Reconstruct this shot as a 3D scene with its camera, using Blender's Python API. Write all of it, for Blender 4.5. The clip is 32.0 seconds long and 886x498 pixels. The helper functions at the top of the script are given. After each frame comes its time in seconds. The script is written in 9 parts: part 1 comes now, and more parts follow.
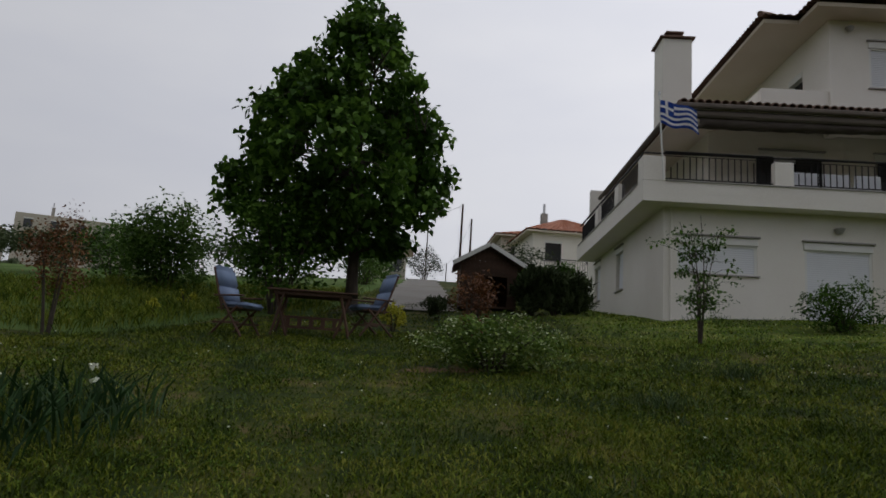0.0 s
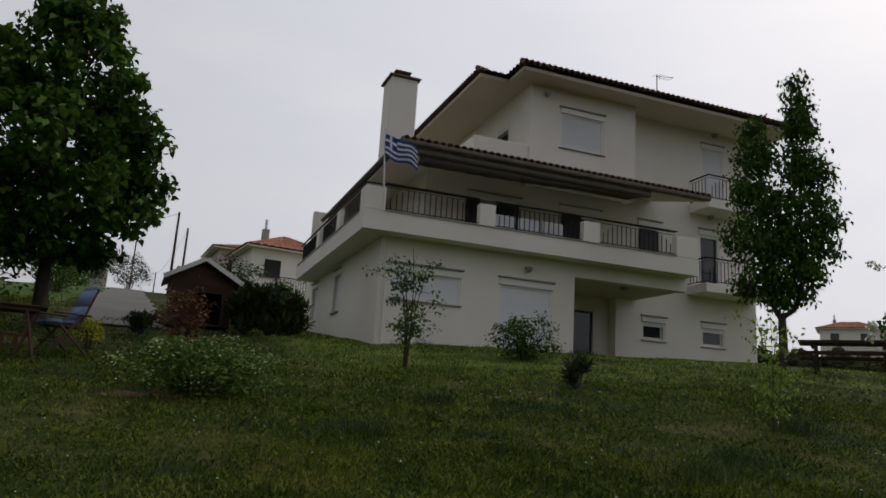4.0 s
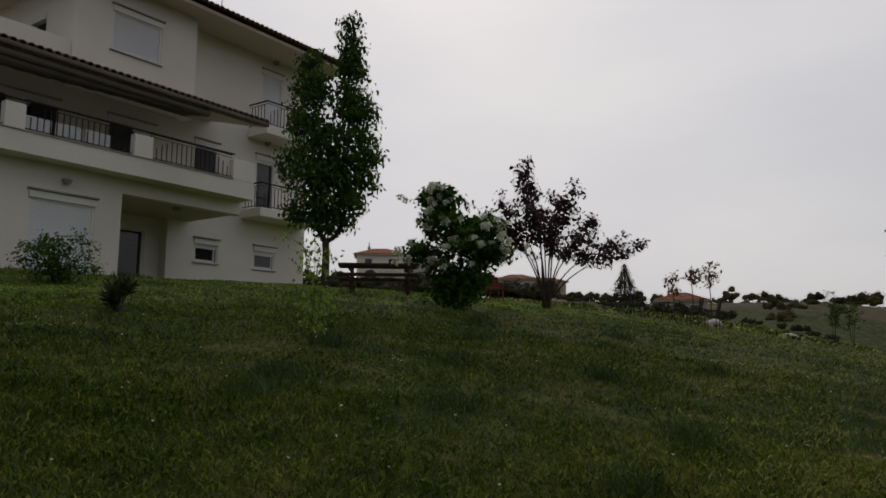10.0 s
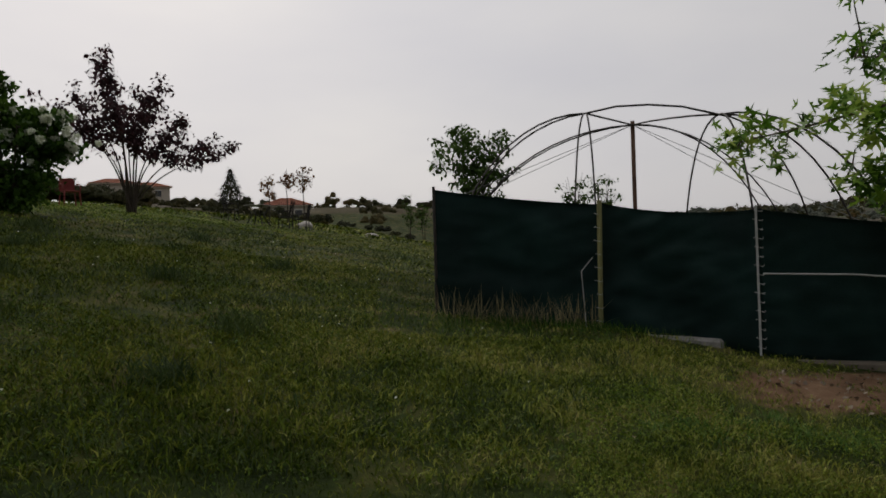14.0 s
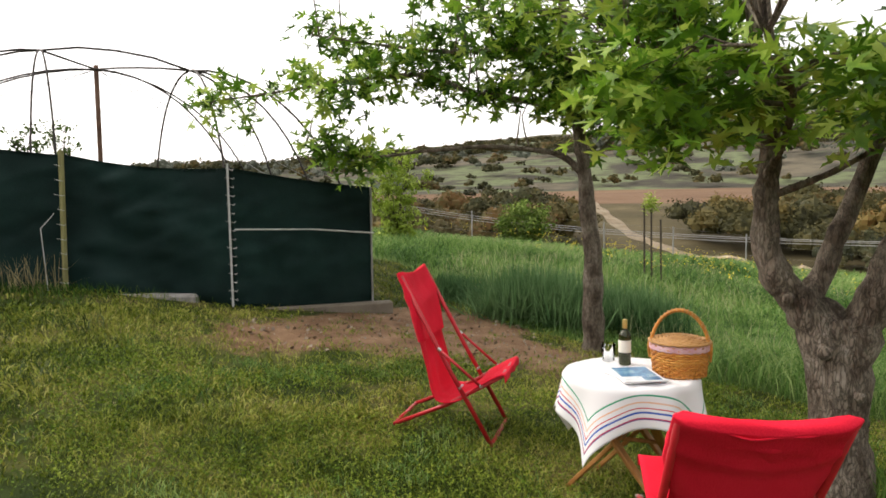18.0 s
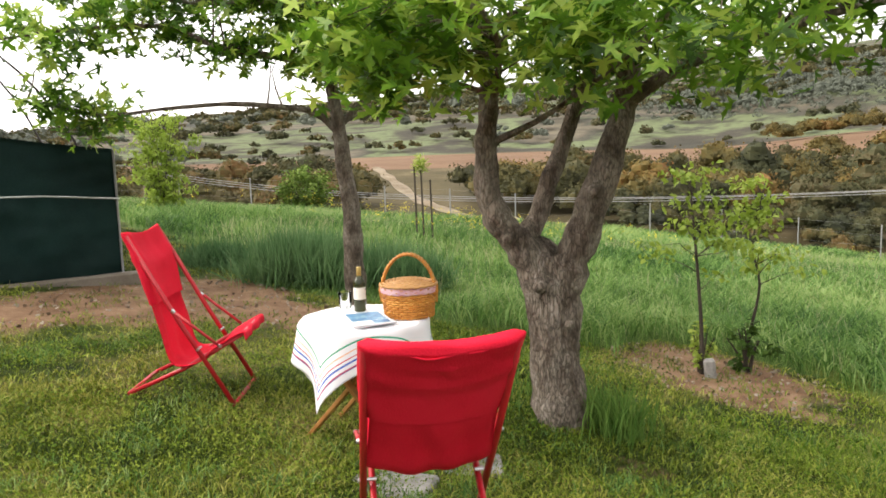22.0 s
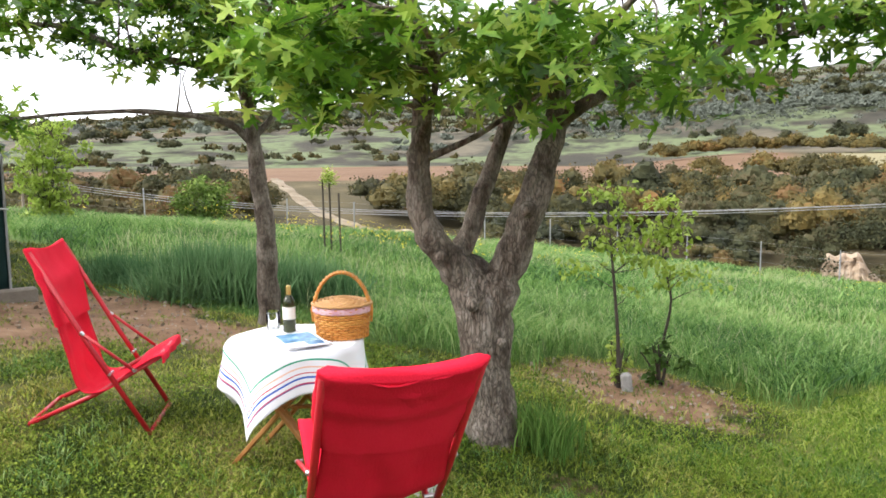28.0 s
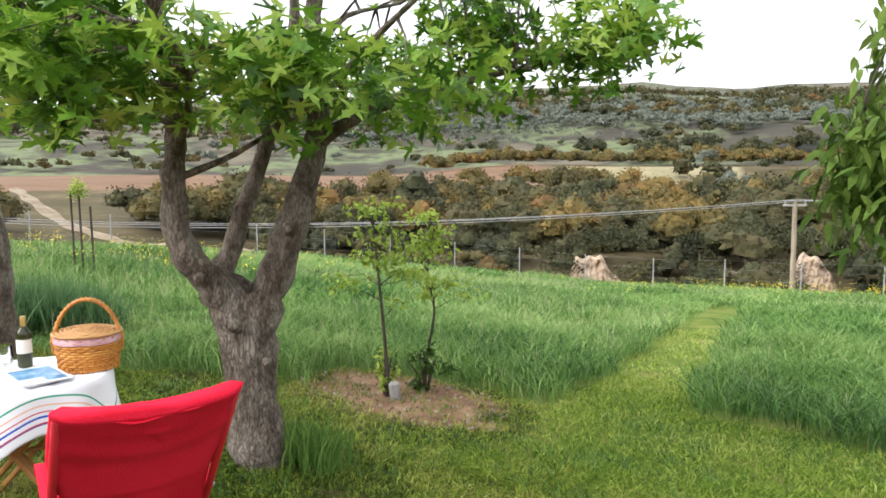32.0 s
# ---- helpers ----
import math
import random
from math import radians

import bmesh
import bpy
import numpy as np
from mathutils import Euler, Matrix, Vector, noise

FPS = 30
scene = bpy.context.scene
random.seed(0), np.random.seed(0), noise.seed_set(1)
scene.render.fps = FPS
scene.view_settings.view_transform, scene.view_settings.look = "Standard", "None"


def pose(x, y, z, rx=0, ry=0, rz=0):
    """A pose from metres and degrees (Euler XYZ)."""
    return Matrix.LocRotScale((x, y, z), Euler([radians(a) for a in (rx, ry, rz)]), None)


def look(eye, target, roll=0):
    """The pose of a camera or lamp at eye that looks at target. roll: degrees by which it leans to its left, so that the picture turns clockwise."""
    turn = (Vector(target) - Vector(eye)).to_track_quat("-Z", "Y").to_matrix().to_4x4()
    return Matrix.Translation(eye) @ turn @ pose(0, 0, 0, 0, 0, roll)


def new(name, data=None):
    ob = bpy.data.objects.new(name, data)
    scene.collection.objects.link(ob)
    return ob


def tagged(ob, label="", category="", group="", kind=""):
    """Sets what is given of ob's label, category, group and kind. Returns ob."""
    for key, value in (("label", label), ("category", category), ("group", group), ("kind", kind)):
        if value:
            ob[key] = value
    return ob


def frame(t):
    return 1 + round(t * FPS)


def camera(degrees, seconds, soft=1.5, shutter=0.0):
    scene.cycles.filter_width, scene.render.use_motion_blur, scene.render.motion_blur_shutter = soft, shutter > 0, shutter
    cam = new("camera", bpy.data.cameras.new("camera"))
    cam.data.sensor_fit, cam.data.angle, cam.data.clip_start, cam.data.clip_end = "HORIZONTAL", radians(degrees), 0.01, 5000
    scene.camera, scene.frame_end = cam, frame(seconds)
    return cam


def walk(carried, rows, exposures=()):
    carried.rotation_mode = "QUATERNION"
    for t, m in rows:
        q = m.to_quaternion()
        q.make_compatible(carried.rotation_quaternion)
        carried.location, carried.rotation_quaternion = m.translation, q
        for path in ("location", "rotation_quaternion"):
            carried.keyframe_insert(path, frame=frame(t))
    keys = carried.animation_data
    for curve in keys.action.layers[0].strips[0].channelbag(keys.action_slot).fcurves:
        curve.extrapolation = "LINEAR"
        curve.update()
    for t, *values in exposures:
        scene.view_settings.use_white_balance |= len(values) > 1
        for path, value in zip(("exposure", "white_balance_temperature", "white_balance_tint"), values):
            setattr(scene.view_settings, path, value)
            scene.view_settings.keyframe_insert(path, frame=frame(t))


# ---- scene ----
cam = camera(62.0, 32.0, soft=1.7)
# seconds, x, y, z, then yaw, pitch and roll in degrees
ROWS = [
    (0.0, 0.023, 0.501, 1.525, 0.79, 9.66, -3.44),
    (0.5, 0.048, 0.467, 1.544, -1.62, 10.08, -3.59),
    (1.0, 0.074, 0.431, 1.559, -3.67, 10.75, -3.86),
    (1.5, 0.098, 0.394, 1.570, -6.14, 11.40, -3.87),
    (2.0, 0.115, 0.365, 1.579, -8.67, 11.53, -3.92),
    (2.5, 0.113, 0.345, 1.588, -11.71, 12.08, -4.03),
    (3.0, 0.085, 0.328, 1.595, -14.64, 12.40, -4.07),
    (3.5, 0.042, 0.318, 1.602, -17.69, 12.40, -3.85),
    (4.0, 0.003, 0.318, 1.611, -21.10, 12.30, -3.47),
    (4.5, -0.021, 0.324, 1.621, -24.12, 11.80, -3.26),
    (6.5, -0.038, 0.314, 1.607, -32.09, 11.44, -2.69),
    (7.0, -0.004, 0.339, 1.613, -34.89, 11.35, -2.65),
    (7.5, 0.053, 0.349, 1.616, -38.24, 10.99, -2.22),
    (8.0, 0.105, 0.366, 1.611, -41.16, 10.31, -1.74),
    (8.5, 0.130, 0.390, 1.600, -44.70, 9.90, -1.50),
    (9.0, 0.140, 0.407, 1.591, -48.27, 9.34, -1.42),
    (9.5, 0.143, 0.415, 1.587, -51.54, 8.57, -0.92),
    (10.0, 0.138, 0.418, 1.580, -54.56, 7.57, -0.38),
    (10.5, 0.135, 0.410, 1.571, -58.01, 6.91, -0.05),
    (11.0, 0.144, 0.361, 1.560, -63.08, 5.21, 0.06),
    (11.5, 0.164, 0.253, 1.539, -66.32, 3.79, 1.20),
    (12.0, 0.205, 0.122, 1.510, -68.87, 2.70, 1.58),
    (12.5, 0.257, 0.010, 1.485, -71.87, 2.09, 1.39),
    (13.0, 0.283, -0.083, 1.471, -75.01, 1.50, 1.62),
    (13.5, 0.272, -0.155, 1.465, -79.07, 0.66, 1.66),
    (14.0, 0.234, -0.194, 1.465, -83.99, -0.09, 1.82),
    (14.5, 0.189, -0.191, 1.461, -89.97, -1.03, 1.30),
    (15.0, 0.160, -0.171, 1.454, -95.00, -0.85, 1.09),
    (15.5, 0.158, -0.161, 1.449, -100.79, -0.60, 0.93),
    (17.5, 0.219, -0.100, 1.531, -119.26, -3.23, 0.25),
    (18.0, 0.220, -0.091, 1.507, -123.89, -4.67, 0.73),
    (18.5, 0.213, -0.105, 1.492, -127.54, -5.79, 1.04),
    (19.0, 0.187, -0.138, 1.481, -130.06, -5.67, 1.47),
    (19.5, 0.138, -0.176, 1.466, -132.06, -5.65, 1.48),
    (20.0, 0.084, -0.213, 1.451, -134.82, -5.60, 0.75),
    (20.5, 0.045, -0.254, 1.437, -136.56, -5.84, 0.82),
    (21.0, 0.022, -0.294, 1.423, -137.81, -6.60, 1.28),
    (21.5, 0.011, -0.319, 1.412, -139.24, -7.06, 1.48),
    (22.0, 0.009, -0.328, 1.405, -140.17, -7.50, 1.62),
    (22.5, 0.011, -0.330, 1.402, -140.26, -7.70, 1.79),
    (23.0, 0.008, -0.331, 1.399, -140.52, -7.81, 1.76),
    (23.5, 0.003, -0.335, 1.397, -141.32, -7.90, 1.76),
    (24.0, 0.002, -0.337, 1.395, -142.32, -7.93, 1.53),
    (24.5, 0.003, -0.335, 1.394, -142.35, -8.02, 1.22),
    (25.0, 0.002, -0.335, 1.393, -142.21, -7.85, 1.05),
    (25.5, 0.001, -0.339, 1.393, -142.25, -7.74, 0.91),
    (27.5, 0.112, -0.321, 1.405, -144.86, -7.89, 0.08),
    (28.0, 0.209, -0.280, 1.424, -147.88, -6.61, 0.44),
    (28.5, 0.259, -0.249, 1.439, -150.10, -8.14, 0.54),
    (29.0, 0.248, -0.228, 1.449, -149.66, -9.30, 0.95),
    (29.5, 0.212, -0.216, 1.462, -150.28, -8.51, 1.08),
    (30.0, 0.179, -0.216, 1.472, -151.98, -6.78, 0.70),
    (30.5, 0.157, -0.224, 1.477, -154.19, -6.03, 0.47),
    (31.0, 0.141, -0.234, 1.478, -157.86, -5.80, 0.44),
    (31.5, 0.126, -0.244, 1.477, -161.45, -5.83, 0.26),
    (32.0, 0.108, -0.248, 1.477, -165.16, -5.93, -0.03),
]
walk(cam, [(t, pose(x, y, z, 90 + pitch, roll, yaw)) for t, x, y, z, yaw, pitch, roll in ROWS],
     exposures=[(0.0, -1.35, 6300, 10), (4.0, -1.5, 6350, 10), (9.0, -1.65, 6500, 10), (11.0, -1.78, 6550, 10), (13.0, -1.65, 6650, 10), (15.0, -1.5, 6700, 10), (15.7, -1.0, 6750, 10), (17.4, 0.0, 7000, 10), (19.0, 0.26, 7050, 10), (21.0, 0.56, 6950, 10), (23.0, 0.7, 6900, 10), (25.0, 0.83, 6450, 10), (29.0, 0.84, 6300, 10), (32.0, 0.75, 6300, 10)])

# ---- sky and sun: a bright overcast day, the sun behind cloud ----
SUN_AZ, SUN_EL = radians(55), radians(38)          # clockwise from +y
world = bpy.data.worlds.new("overcast_sky")
scene.world = world
world.use_nodes = True
wt = world.node_tree
wt.nodes.clear()
w_out = wt.nodes.new("ShaderNodeOutputWorld")
w_sky = wt.nodes.new("ShaderNodeTexSky")
w_sky.sky_type = "NISHITA"
w_sky.sun_disc = False
w_sky.sun_elevation, w_sky.sun_rotation = SUN_EL, SUN_AZ
w_sky.air_density, w_sky.dust_density = 1.0, 4.0
w_bg1 = wt.nodes.new("ShaderNodeBackground")
w_bg1.inputs["Strength"].default_value = 0.02
wt.links.new(w_sky.outputs[0], w_bg1.inputs["Color"])
# the cloud deck: soft grey with broad, faint drifts
w_co = wt.nodes.new("ShaderNodeTexCoord")
w_no = wt.nodes.new("ShaderNodeTexNoise")
w_no.inputs["Scale"].default_value, w_no.inputs["Detail"].default_value = 2.2, 4.0
w_mp = wt.nodes.new("ShaderNodeMapping")
w_mp.inputs["Scale"].default_value = (1, 1, 3.0)
wt.links.new(w_co.outputs["Generated"], w_mp.inputs["Vector"])
wt.links.new(w_mp.outputs[0], w_no.inputs["Vector"])
w_ra = wt.nodes.new("ShaderNodeValToRGB")
w_ra.color_ramp.elements[0].position, w_ra.color_ramp.elements[0].color = 0.3, (0.86, 0.86, 0.92, 1)
w_ra.color_ramp.elements[1].position, w_ra.color_ramp.elements[1].color = 0.72, (1.0, 0.985, 1.0, 1)
wt.links.new(w_no.outputs[0], w_ra.inputs["Fac"])
w_bg2 = wt.nodes.new("ShaderNodeBackground")
# the deck is brightest where the sun stands behind it
w_dot = wt.nodes.new("ShaderNodeVectorMath")
w_dot.operation = "DOT_PRODUCT"
w_dot.inputs[1].default_value = (math.sin(SUN_AZ) * math.cos(SUN_EL), math.cos(SUN_AZ) * math.cos(SUN_EL), math.sin(SUN_EL))
wt.links.new(w_co.outputs["Generated"], w_dot.inputs[0])
w_half = wt.nodes.new("ShaderNodeMath")
w_half.operation = "MULTIPLY_ADD"
w_half.inputs[1].default_value, w_half.inputs[2].default_value = 0.5, 0.5
wt.links.new(w_dot.outputs["Value"], w_half.inputs[0])
w_pow = wt.nodes.new("ShaderNodeMath")
w_pow.operation = "POWER"
w_pow.inputs[1].default_value = 2.0
wt.links.new(w_half.outputs[0], w_pow.inputs[0])
w_str = wt.nodes.new("ShaderNodeMath")
w_str.operation = "MULTIPLY_ADD"
w_str.inputs[1].default_value, w_str.inputs[2].default_value = 1.3, 0.9
wt.links.new(w_pow.outputs[0], w_str.inputs[0])
wt.links.new(w_str.outputs[0], w_bg2.inputs["Strength"])
wt.links.new(w_ra.outputs[0], w_bg2.inputs["Color"])
w_add = wt.nodes.new("ShaderNodeAddShader")
wt.links.new(w_bg1.outputs[0], w_add.inputs[0])
wt.links.new(w_bg2.outputs[0], w_add.inputs[1])
wt.links.new(w_add.outputs[0], w_out.inputs["Surface"])

sun = new("sun", bpy.data.lights.new("sun", "SUN"))
sun.data.energy, sun.data.angle, sun.data.color = 2.0, radians(34), (1.0, 0.96, 0.9)
sun_dir = Vector((math.sin(SUN_AZ) * math.cos(SUN_EL), math.cos(SUN_AZ) * math.cos(SUN_EL), math.sin(SUN_EL)))
sun.matrix_world = look(sun_dir * 60, (0, 0, 0))

# ---- materials ----
def mat(name, stops, scale=4.0, rough=0.8, bump=0.15, fine=40.0, metal=0.0, island=0.0, spec=0.3, trans=0.0, stretch=(1, 1, 1), detail=6.0, coords="Object", own=1.0):
    """A surface whose colour drifts over stops by broad noise, with a fine grain and relief. island: variation from piece to piece, own: how far whole objects differ; trans: light through leaves."""
    m = bpy.data.materials.new(name)
    m.use_nodes = True
    nt = m.node_tree
    nd, ln = nt.nodes, nt.links
    b = nd["Principled BSDF"]
    tc = nd.new("ShaderNodeTexCoord")
    mp = nd.new("ShaderNodeMapping")
    mp.inputs["Scale"].default_value = stretch
    if coords == "World":
        geo = nd.new("ShaderNodeNewGeometry")
        ln.new(geo.outputs["Position"], mp.inputs["Vector"])
    else:
        ln.new(tc.outputs[coords], mp.inputs["Vector"])
    n1 = nd.new("ShaderNodeTexNoise")
    n1.inputs["Scale"].default_value, n1.inputs["Detail"].default_value = scale, detail
    n2 = nd.new("ShaderNodeTexNoise")
    n2.inputs["Scale"].default_value, n2.inputs["Detail"].default_value = fine, 3.0
    ln.new(mp.outputs[0], n1.inputs["Vector"])
    ln.new(mp.outputs[0], n2.inputs["Vector"])
    mixn = nd.new("ShaderNodeMath")
    mixn.operation = "MULTIPLY_ADD"
    ln.new(n2.outputs[0], mixn.inputs[0])
    mixn.inputs[1].default_value = 0.35
    add = nd.new("ShaderNodeMath")
    add.operation = "MULTIPLY_ADD"
    ln.new(n1.outputs[0], add.inputs[0])
    add.inputs[1].default_value = 0.9
    add.inputs[2].default_value = -0.125
    ln.new(add.outputs[0], mixn.inputs[2])
    fac = mixn.outputs[0]
    if island:
        geo2 = nd.new("ShaderNodeNewGeometry")
        oi = nd.new("ShaderNodeObjectInfo")
        s1 = nd.new("ShaderNodeMath")
        s1.operation = "ADD"
        ln.new(geo2.outputs["Random Per Island"], s1.inputs[0])
        s0 = nd.new("ShaderNodeMath")
        s0.operation = "MULTIPLY_ADD"
        ln.new(oi.outputs["Random"], s0.inputs[0])
        s0.inputs[1].default_value, s0.inputs[2].default_value = own, 0.5 * (1 - own)
        ln.new(s0.outputs[0], s1.inputs[1])
        s2 = nd.new("ShaderNodeMath")
        s2.operation = "MULTIPLY_ADD"
        ln.new(s1.outputs[0], s2.inputs[0])
        s2.inputs[1].default_value = island
        ln.new(fac, s2.inputs[2])
        s3 = nd.new("ShaderNodeMath")
        s3.operation = "SUBTRACT"
        ln.new(s2.outputs[0], s3.inputs[0])
        s3.inputs[1].default_value = island
        fac = s3.outputs[0]
    ramp = nd.new("ShaderNodeValToRGB")
    cr = ramp.color_ramp
    while len(cr.elements) < len(stops):
        cr.elements.new(0.5)
    for i, c in enumerate(stops):
        cr.elements[i].position = 0.28 + 0.44 * i / max(1, len(stops) - 1)
        cr.elements[i].color = (*c, 1)
    ln.new(fac, ramp.inputs["Fac"])
    ln.new(ramp.outputs[0], b.inputs["Base Color"])
    b.inputs["Roughness"].default_value, b.inputs["Metallic"].default_value = rough, metal
    b.inputs["Specular IOR Level"].default_value = spec
    if bump:
        bp = nd.new("ShaderNodeBump")
        bp.inputs["Strength"].default_value, bp.inputs["Distance"].default_value = bump, 0.02
        ln.new(fac if not island else mixn.outputs[0], bp.inputs["Height"])
        ln.new(bp.outputs[0], b.inputs["Normal"])
    if trans:
        tr = nd.new("ShaderNodeBsdfTranslucent")
        ln.new(ramp.outputs[0], tr.inputs["Color"])
        mx = nd.new("ShaderNodeMixShader")
        mx.inputs["Fac"].default_value = trans
        ln.new(b.outputs[0], mx.inputs[1])
        ln.new(tr.outputs[0], mx.inputs[2])
        ln.new(mx.outputs[0], nd["Material Output"].inputs["Surface"])
    return m


def glass_mat(name, tint=(0.9, 0.95, 0.93), rough=0.02, alpha_mix=0.0):
    m = bpy.data.materials.new(name)
    m.use_nodes = True
    b = m.node_tree.nodes["Principled BSDF"]
    b.inputs["Base Color"].default_value = (*tint, 1)
    b.inputs["Roughness"].default_value = rough
    b.inputs["Transmission Weight"].default_value = 1.0
    b.inputs["IOR"].default_value = 1.45
    return m


M_WALL = mat("white_render_wall", [(0.70, 0.655, 0.59), (0.78, 0.74, 0.68), (0.82, 0.785, 0.73)], 0.35, 0.9, 0.1, 30, coords="World")
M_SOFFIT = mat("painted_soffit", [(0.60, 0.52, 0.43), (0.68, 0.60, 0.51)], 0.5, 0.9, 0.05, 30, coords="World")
M_SHUTTER = mat("white_roller_shutter", [(0.66, 0.67, 0.70), (0.72, 0.73, 0.76)], 1.0, 0.5, 0.03, 30)
M_SHBOX = mat("shutter_box_paint", [(0.70, 0.69, 0.66), (0.76, 0.75, 0.72)], 1.0, 0.5, 0.03, 30)
M_MARBLE = mat("grey_marble_sill", [(0.28, 0.26, 0.24), (0.38, 0.36, 0.34)], 3.0, 0.5, 0.05, 30)
M_DARKFRAME = mat("dark_metal_frame", [(0.03, 0.03, 0.035), (0.06, 0.06, 0.065)], 5, 0.5, 0.03, 60)
M_IRON = mat("black_wrought_iron", [(0.008, 0.007, 0.008), (0.022, 0.019, 0.019)], 6, 0.6, 0.1, 80, spec=0.2)
M_ROOF = mat("terracotta_tile", [(0.24, 0.085, 0.05), (0.36, 0.135, 0.075), (0.42, 0.20, 0.13)], 2.0, 0.85, 0.2, 30, island=0.25)
M_ROOFOLD = mat("weathered_brown_tile", [(0.10, 0.062, 0.048), (0.17, 0.105, 0.08), (0.23, 0.15, 0.115)], 2.0, 0.85, 0.2, 30, island=0.25)
M_AWN = mat("brown_awning_cloth", [(0.11, 0.09, 0.078), (0.17, 0.142, 0.122)], 2.0, 0.9, 0.1, 60)
M_PANE = mat("dark_window_pane", [(0.012, 0.014, 0.016), (0.03, 0.034, 0.036)], 0.8, 0.06, 0.0, 10, spec=0.6)
def bark_material():
    """Scaly bark: plates of grey-brown parted by dark cracks."""
    m = mat("plane_tree_bark", [(0.055, 0.040, 0.030), (0.14, 0.108, 0.082), (0.25, 0.208, 0.168), (0.37, 0.322, 0.272)], 9.0, 0.95, 0.0, 46, stretch=(1, 1, 0.5))
    nd, ln = m.node_tree.nodes, m.node_tree.links
    b = nd["Principled BSDF"]
    tc = nd.new("ShaderNodeTexCoord")
    mp = nd.new("ShaderNodeMapping")
    mp.inputs["Scale"].default_value = (1, 1, 0.3)
    ln.new(tc.outputs["Object"], mp.inputs["Vector"])
    wn = nd.new("ShaderNodeTexNoise")
    wn.inputs["Scale"].default_value = 26.0
    wn.inputs["Detail"].default_value = 6.0
    ln.new(mp.outputs[0], wn.inputs["Vector"])
    mv = nd.new("ShaderNodeMix")
    mv.data_type = "VECTOR"
    mv.inputs["Factor"].default_value = 0.06
    ln.new(mp.outputs[0], mv.inputs[4])
    ln.new(wn.outputs[1], mv.inputs[5])
    vo = nd.new("ShaderNodeTexVoronoi")
    vo.feature = "DISTANCE_TO_EDGE"
    vo.inputs["Scale"].default_value = 54.0
    ln.new(mv.outputs[1], vo.inputs["Vector"])
    mr = nd.new("ShaderNodeMapRange")
    mr.inputs["From Max"].default_value = 0.16
    mr.inputs["To Min"].default_value = 0.55
    ln.new(vo.outputs["Distance"], mr.inputs["Value"])
    old = b.inputs["Base Color"].links[0].from_socket
    mu = nd.new("ShaderNodeMix")
    mu.data_type, mu.blend_type = "RGBA", "MULTIPLY"
    mu.inputs["Factor"].default_value = 1.0
    ln.new(old, mu.inputs[6])
    ln.new(mr.outputs[0], mu.inputs[7])
    ln.new(mu.outputs[2], b.inputs["Base Color"])
    ad = nd.new("ShaderNodeMath")
    ad.operation = "ADD"
    ln.new(mr.outputs[0], ad.inputs[0])
    ln.new(wn.outputs[0], ad.inputs[1])
    bp = nd.new("ShaderNodeBump")
    bp.inputs["Strength"].default_value, bp.inputs["Distance"].default_value = 0.9, 0.022
    ln.new(ad.outputs[0], bp.inputs["Height"])
    ln.new(bp.outputs[0], b.inputs["Normal"])
    return m


M_BARK = bark_material()
M_BARKD = mat("dark_bark", [(0.035, 0.028, 0.022), (0.08, 0.064, 0.05)], 8.0, 0.95, 0.6, 40, stretch=(1, 1, 0.4))
M_LEAF = mat("plane_leaf", [(0.033, 0.084, 0.008), (0.095, 0.22, 0.018), (0.20, 0.355, 0.036), (0.40, 0.52, 0.09)], 1.6, 0.42, 0.05, 30, island=0.5, spec=0.35, trans=0.40, own=0.1)
M_LEAFD = mat("lime_leaf", [(0.020, 0.048, 0.007), (0.05, 0.11, 0.014), (0.12, 0.22, 0.03)], 1.0, 0.65, 0.05, 30, island=0.34, spec=0.12, trans=0.25, own=0.3)
M_LEAFM = mat("mid_green_leaf", [(0.028, 0.055, 0.010), (0.055, 0.11, 0.018), (0.11, 0.18, 0.035)], 1.4, 0.65, 0.05, 30, island=0.34, spec=0.12, trans=0.28, own=0.3)
M_LEAFY = mat("yellow_green_leaf", [(0.15, 0.23, 0.025), (0.26, 0.36, 0.045), (0.38, 0.47, 0.09)], 2.0, 0.55, 0.05, 30, island=0.25, trans=0.4)
M_LEAFP = mat("purple_leaf", [(0.022, 0.009, 0.013), (0.05, 0.018, 0.024), (0.09, 0.034, 0.04)], 2.0, 0.55, 0.05, 30, island=0.3, trans=0.25)
M_LEAFR = mat("russet_leaf", [(0.09, 0.035, 0.014), (0.17, 0.07, 0.026), (0.22, 0.13, 0.045)], 2.0, 0.6, 0.05, 30, island=0.3, trans=0.25)
M_LEAFO = mat("olive_leaf", [(0.026, 0.038, 0.016), (0.05, 0.068, 0.028), (0.09, 0.115, 0.055)], 1.2, 0.7, 0.05, 30, island=0.3, spec=0.12, trans=0.2, own=0.3)
M_PETAL = mat("white_petal", [(0.66, 0.70, 0.52), (0.86, 0.87, 0.78)], 3, 0.6, 0.05, 30, island=0.2, trans=0.2)
M_YELLOW = mat("yellow_flower", [(0.55, 0.45, 0.02), (0.75, 0.62, 0.04)], 3, 0.6, 0.05, 30, island=0.2)
M_BUSH = mat("scrub_oak_leaf", [(0.022, 0.023, 0.010), (0.045, 0.045, 0.015), (0.085, 0.072, 0.022), (0.13, 0.072, 0.024)], 0.13, 0.85, 0.0, 1.0, island=0.14, trans=0.15, coords="World")
M_NET = mat("dark_green_shade_net", [(0.006, 0.022, 0.020), (0.011, 0.036, 0.033), (0.018, 0.055, 0.050)], 1.3, 0.75, 0.25, 90)
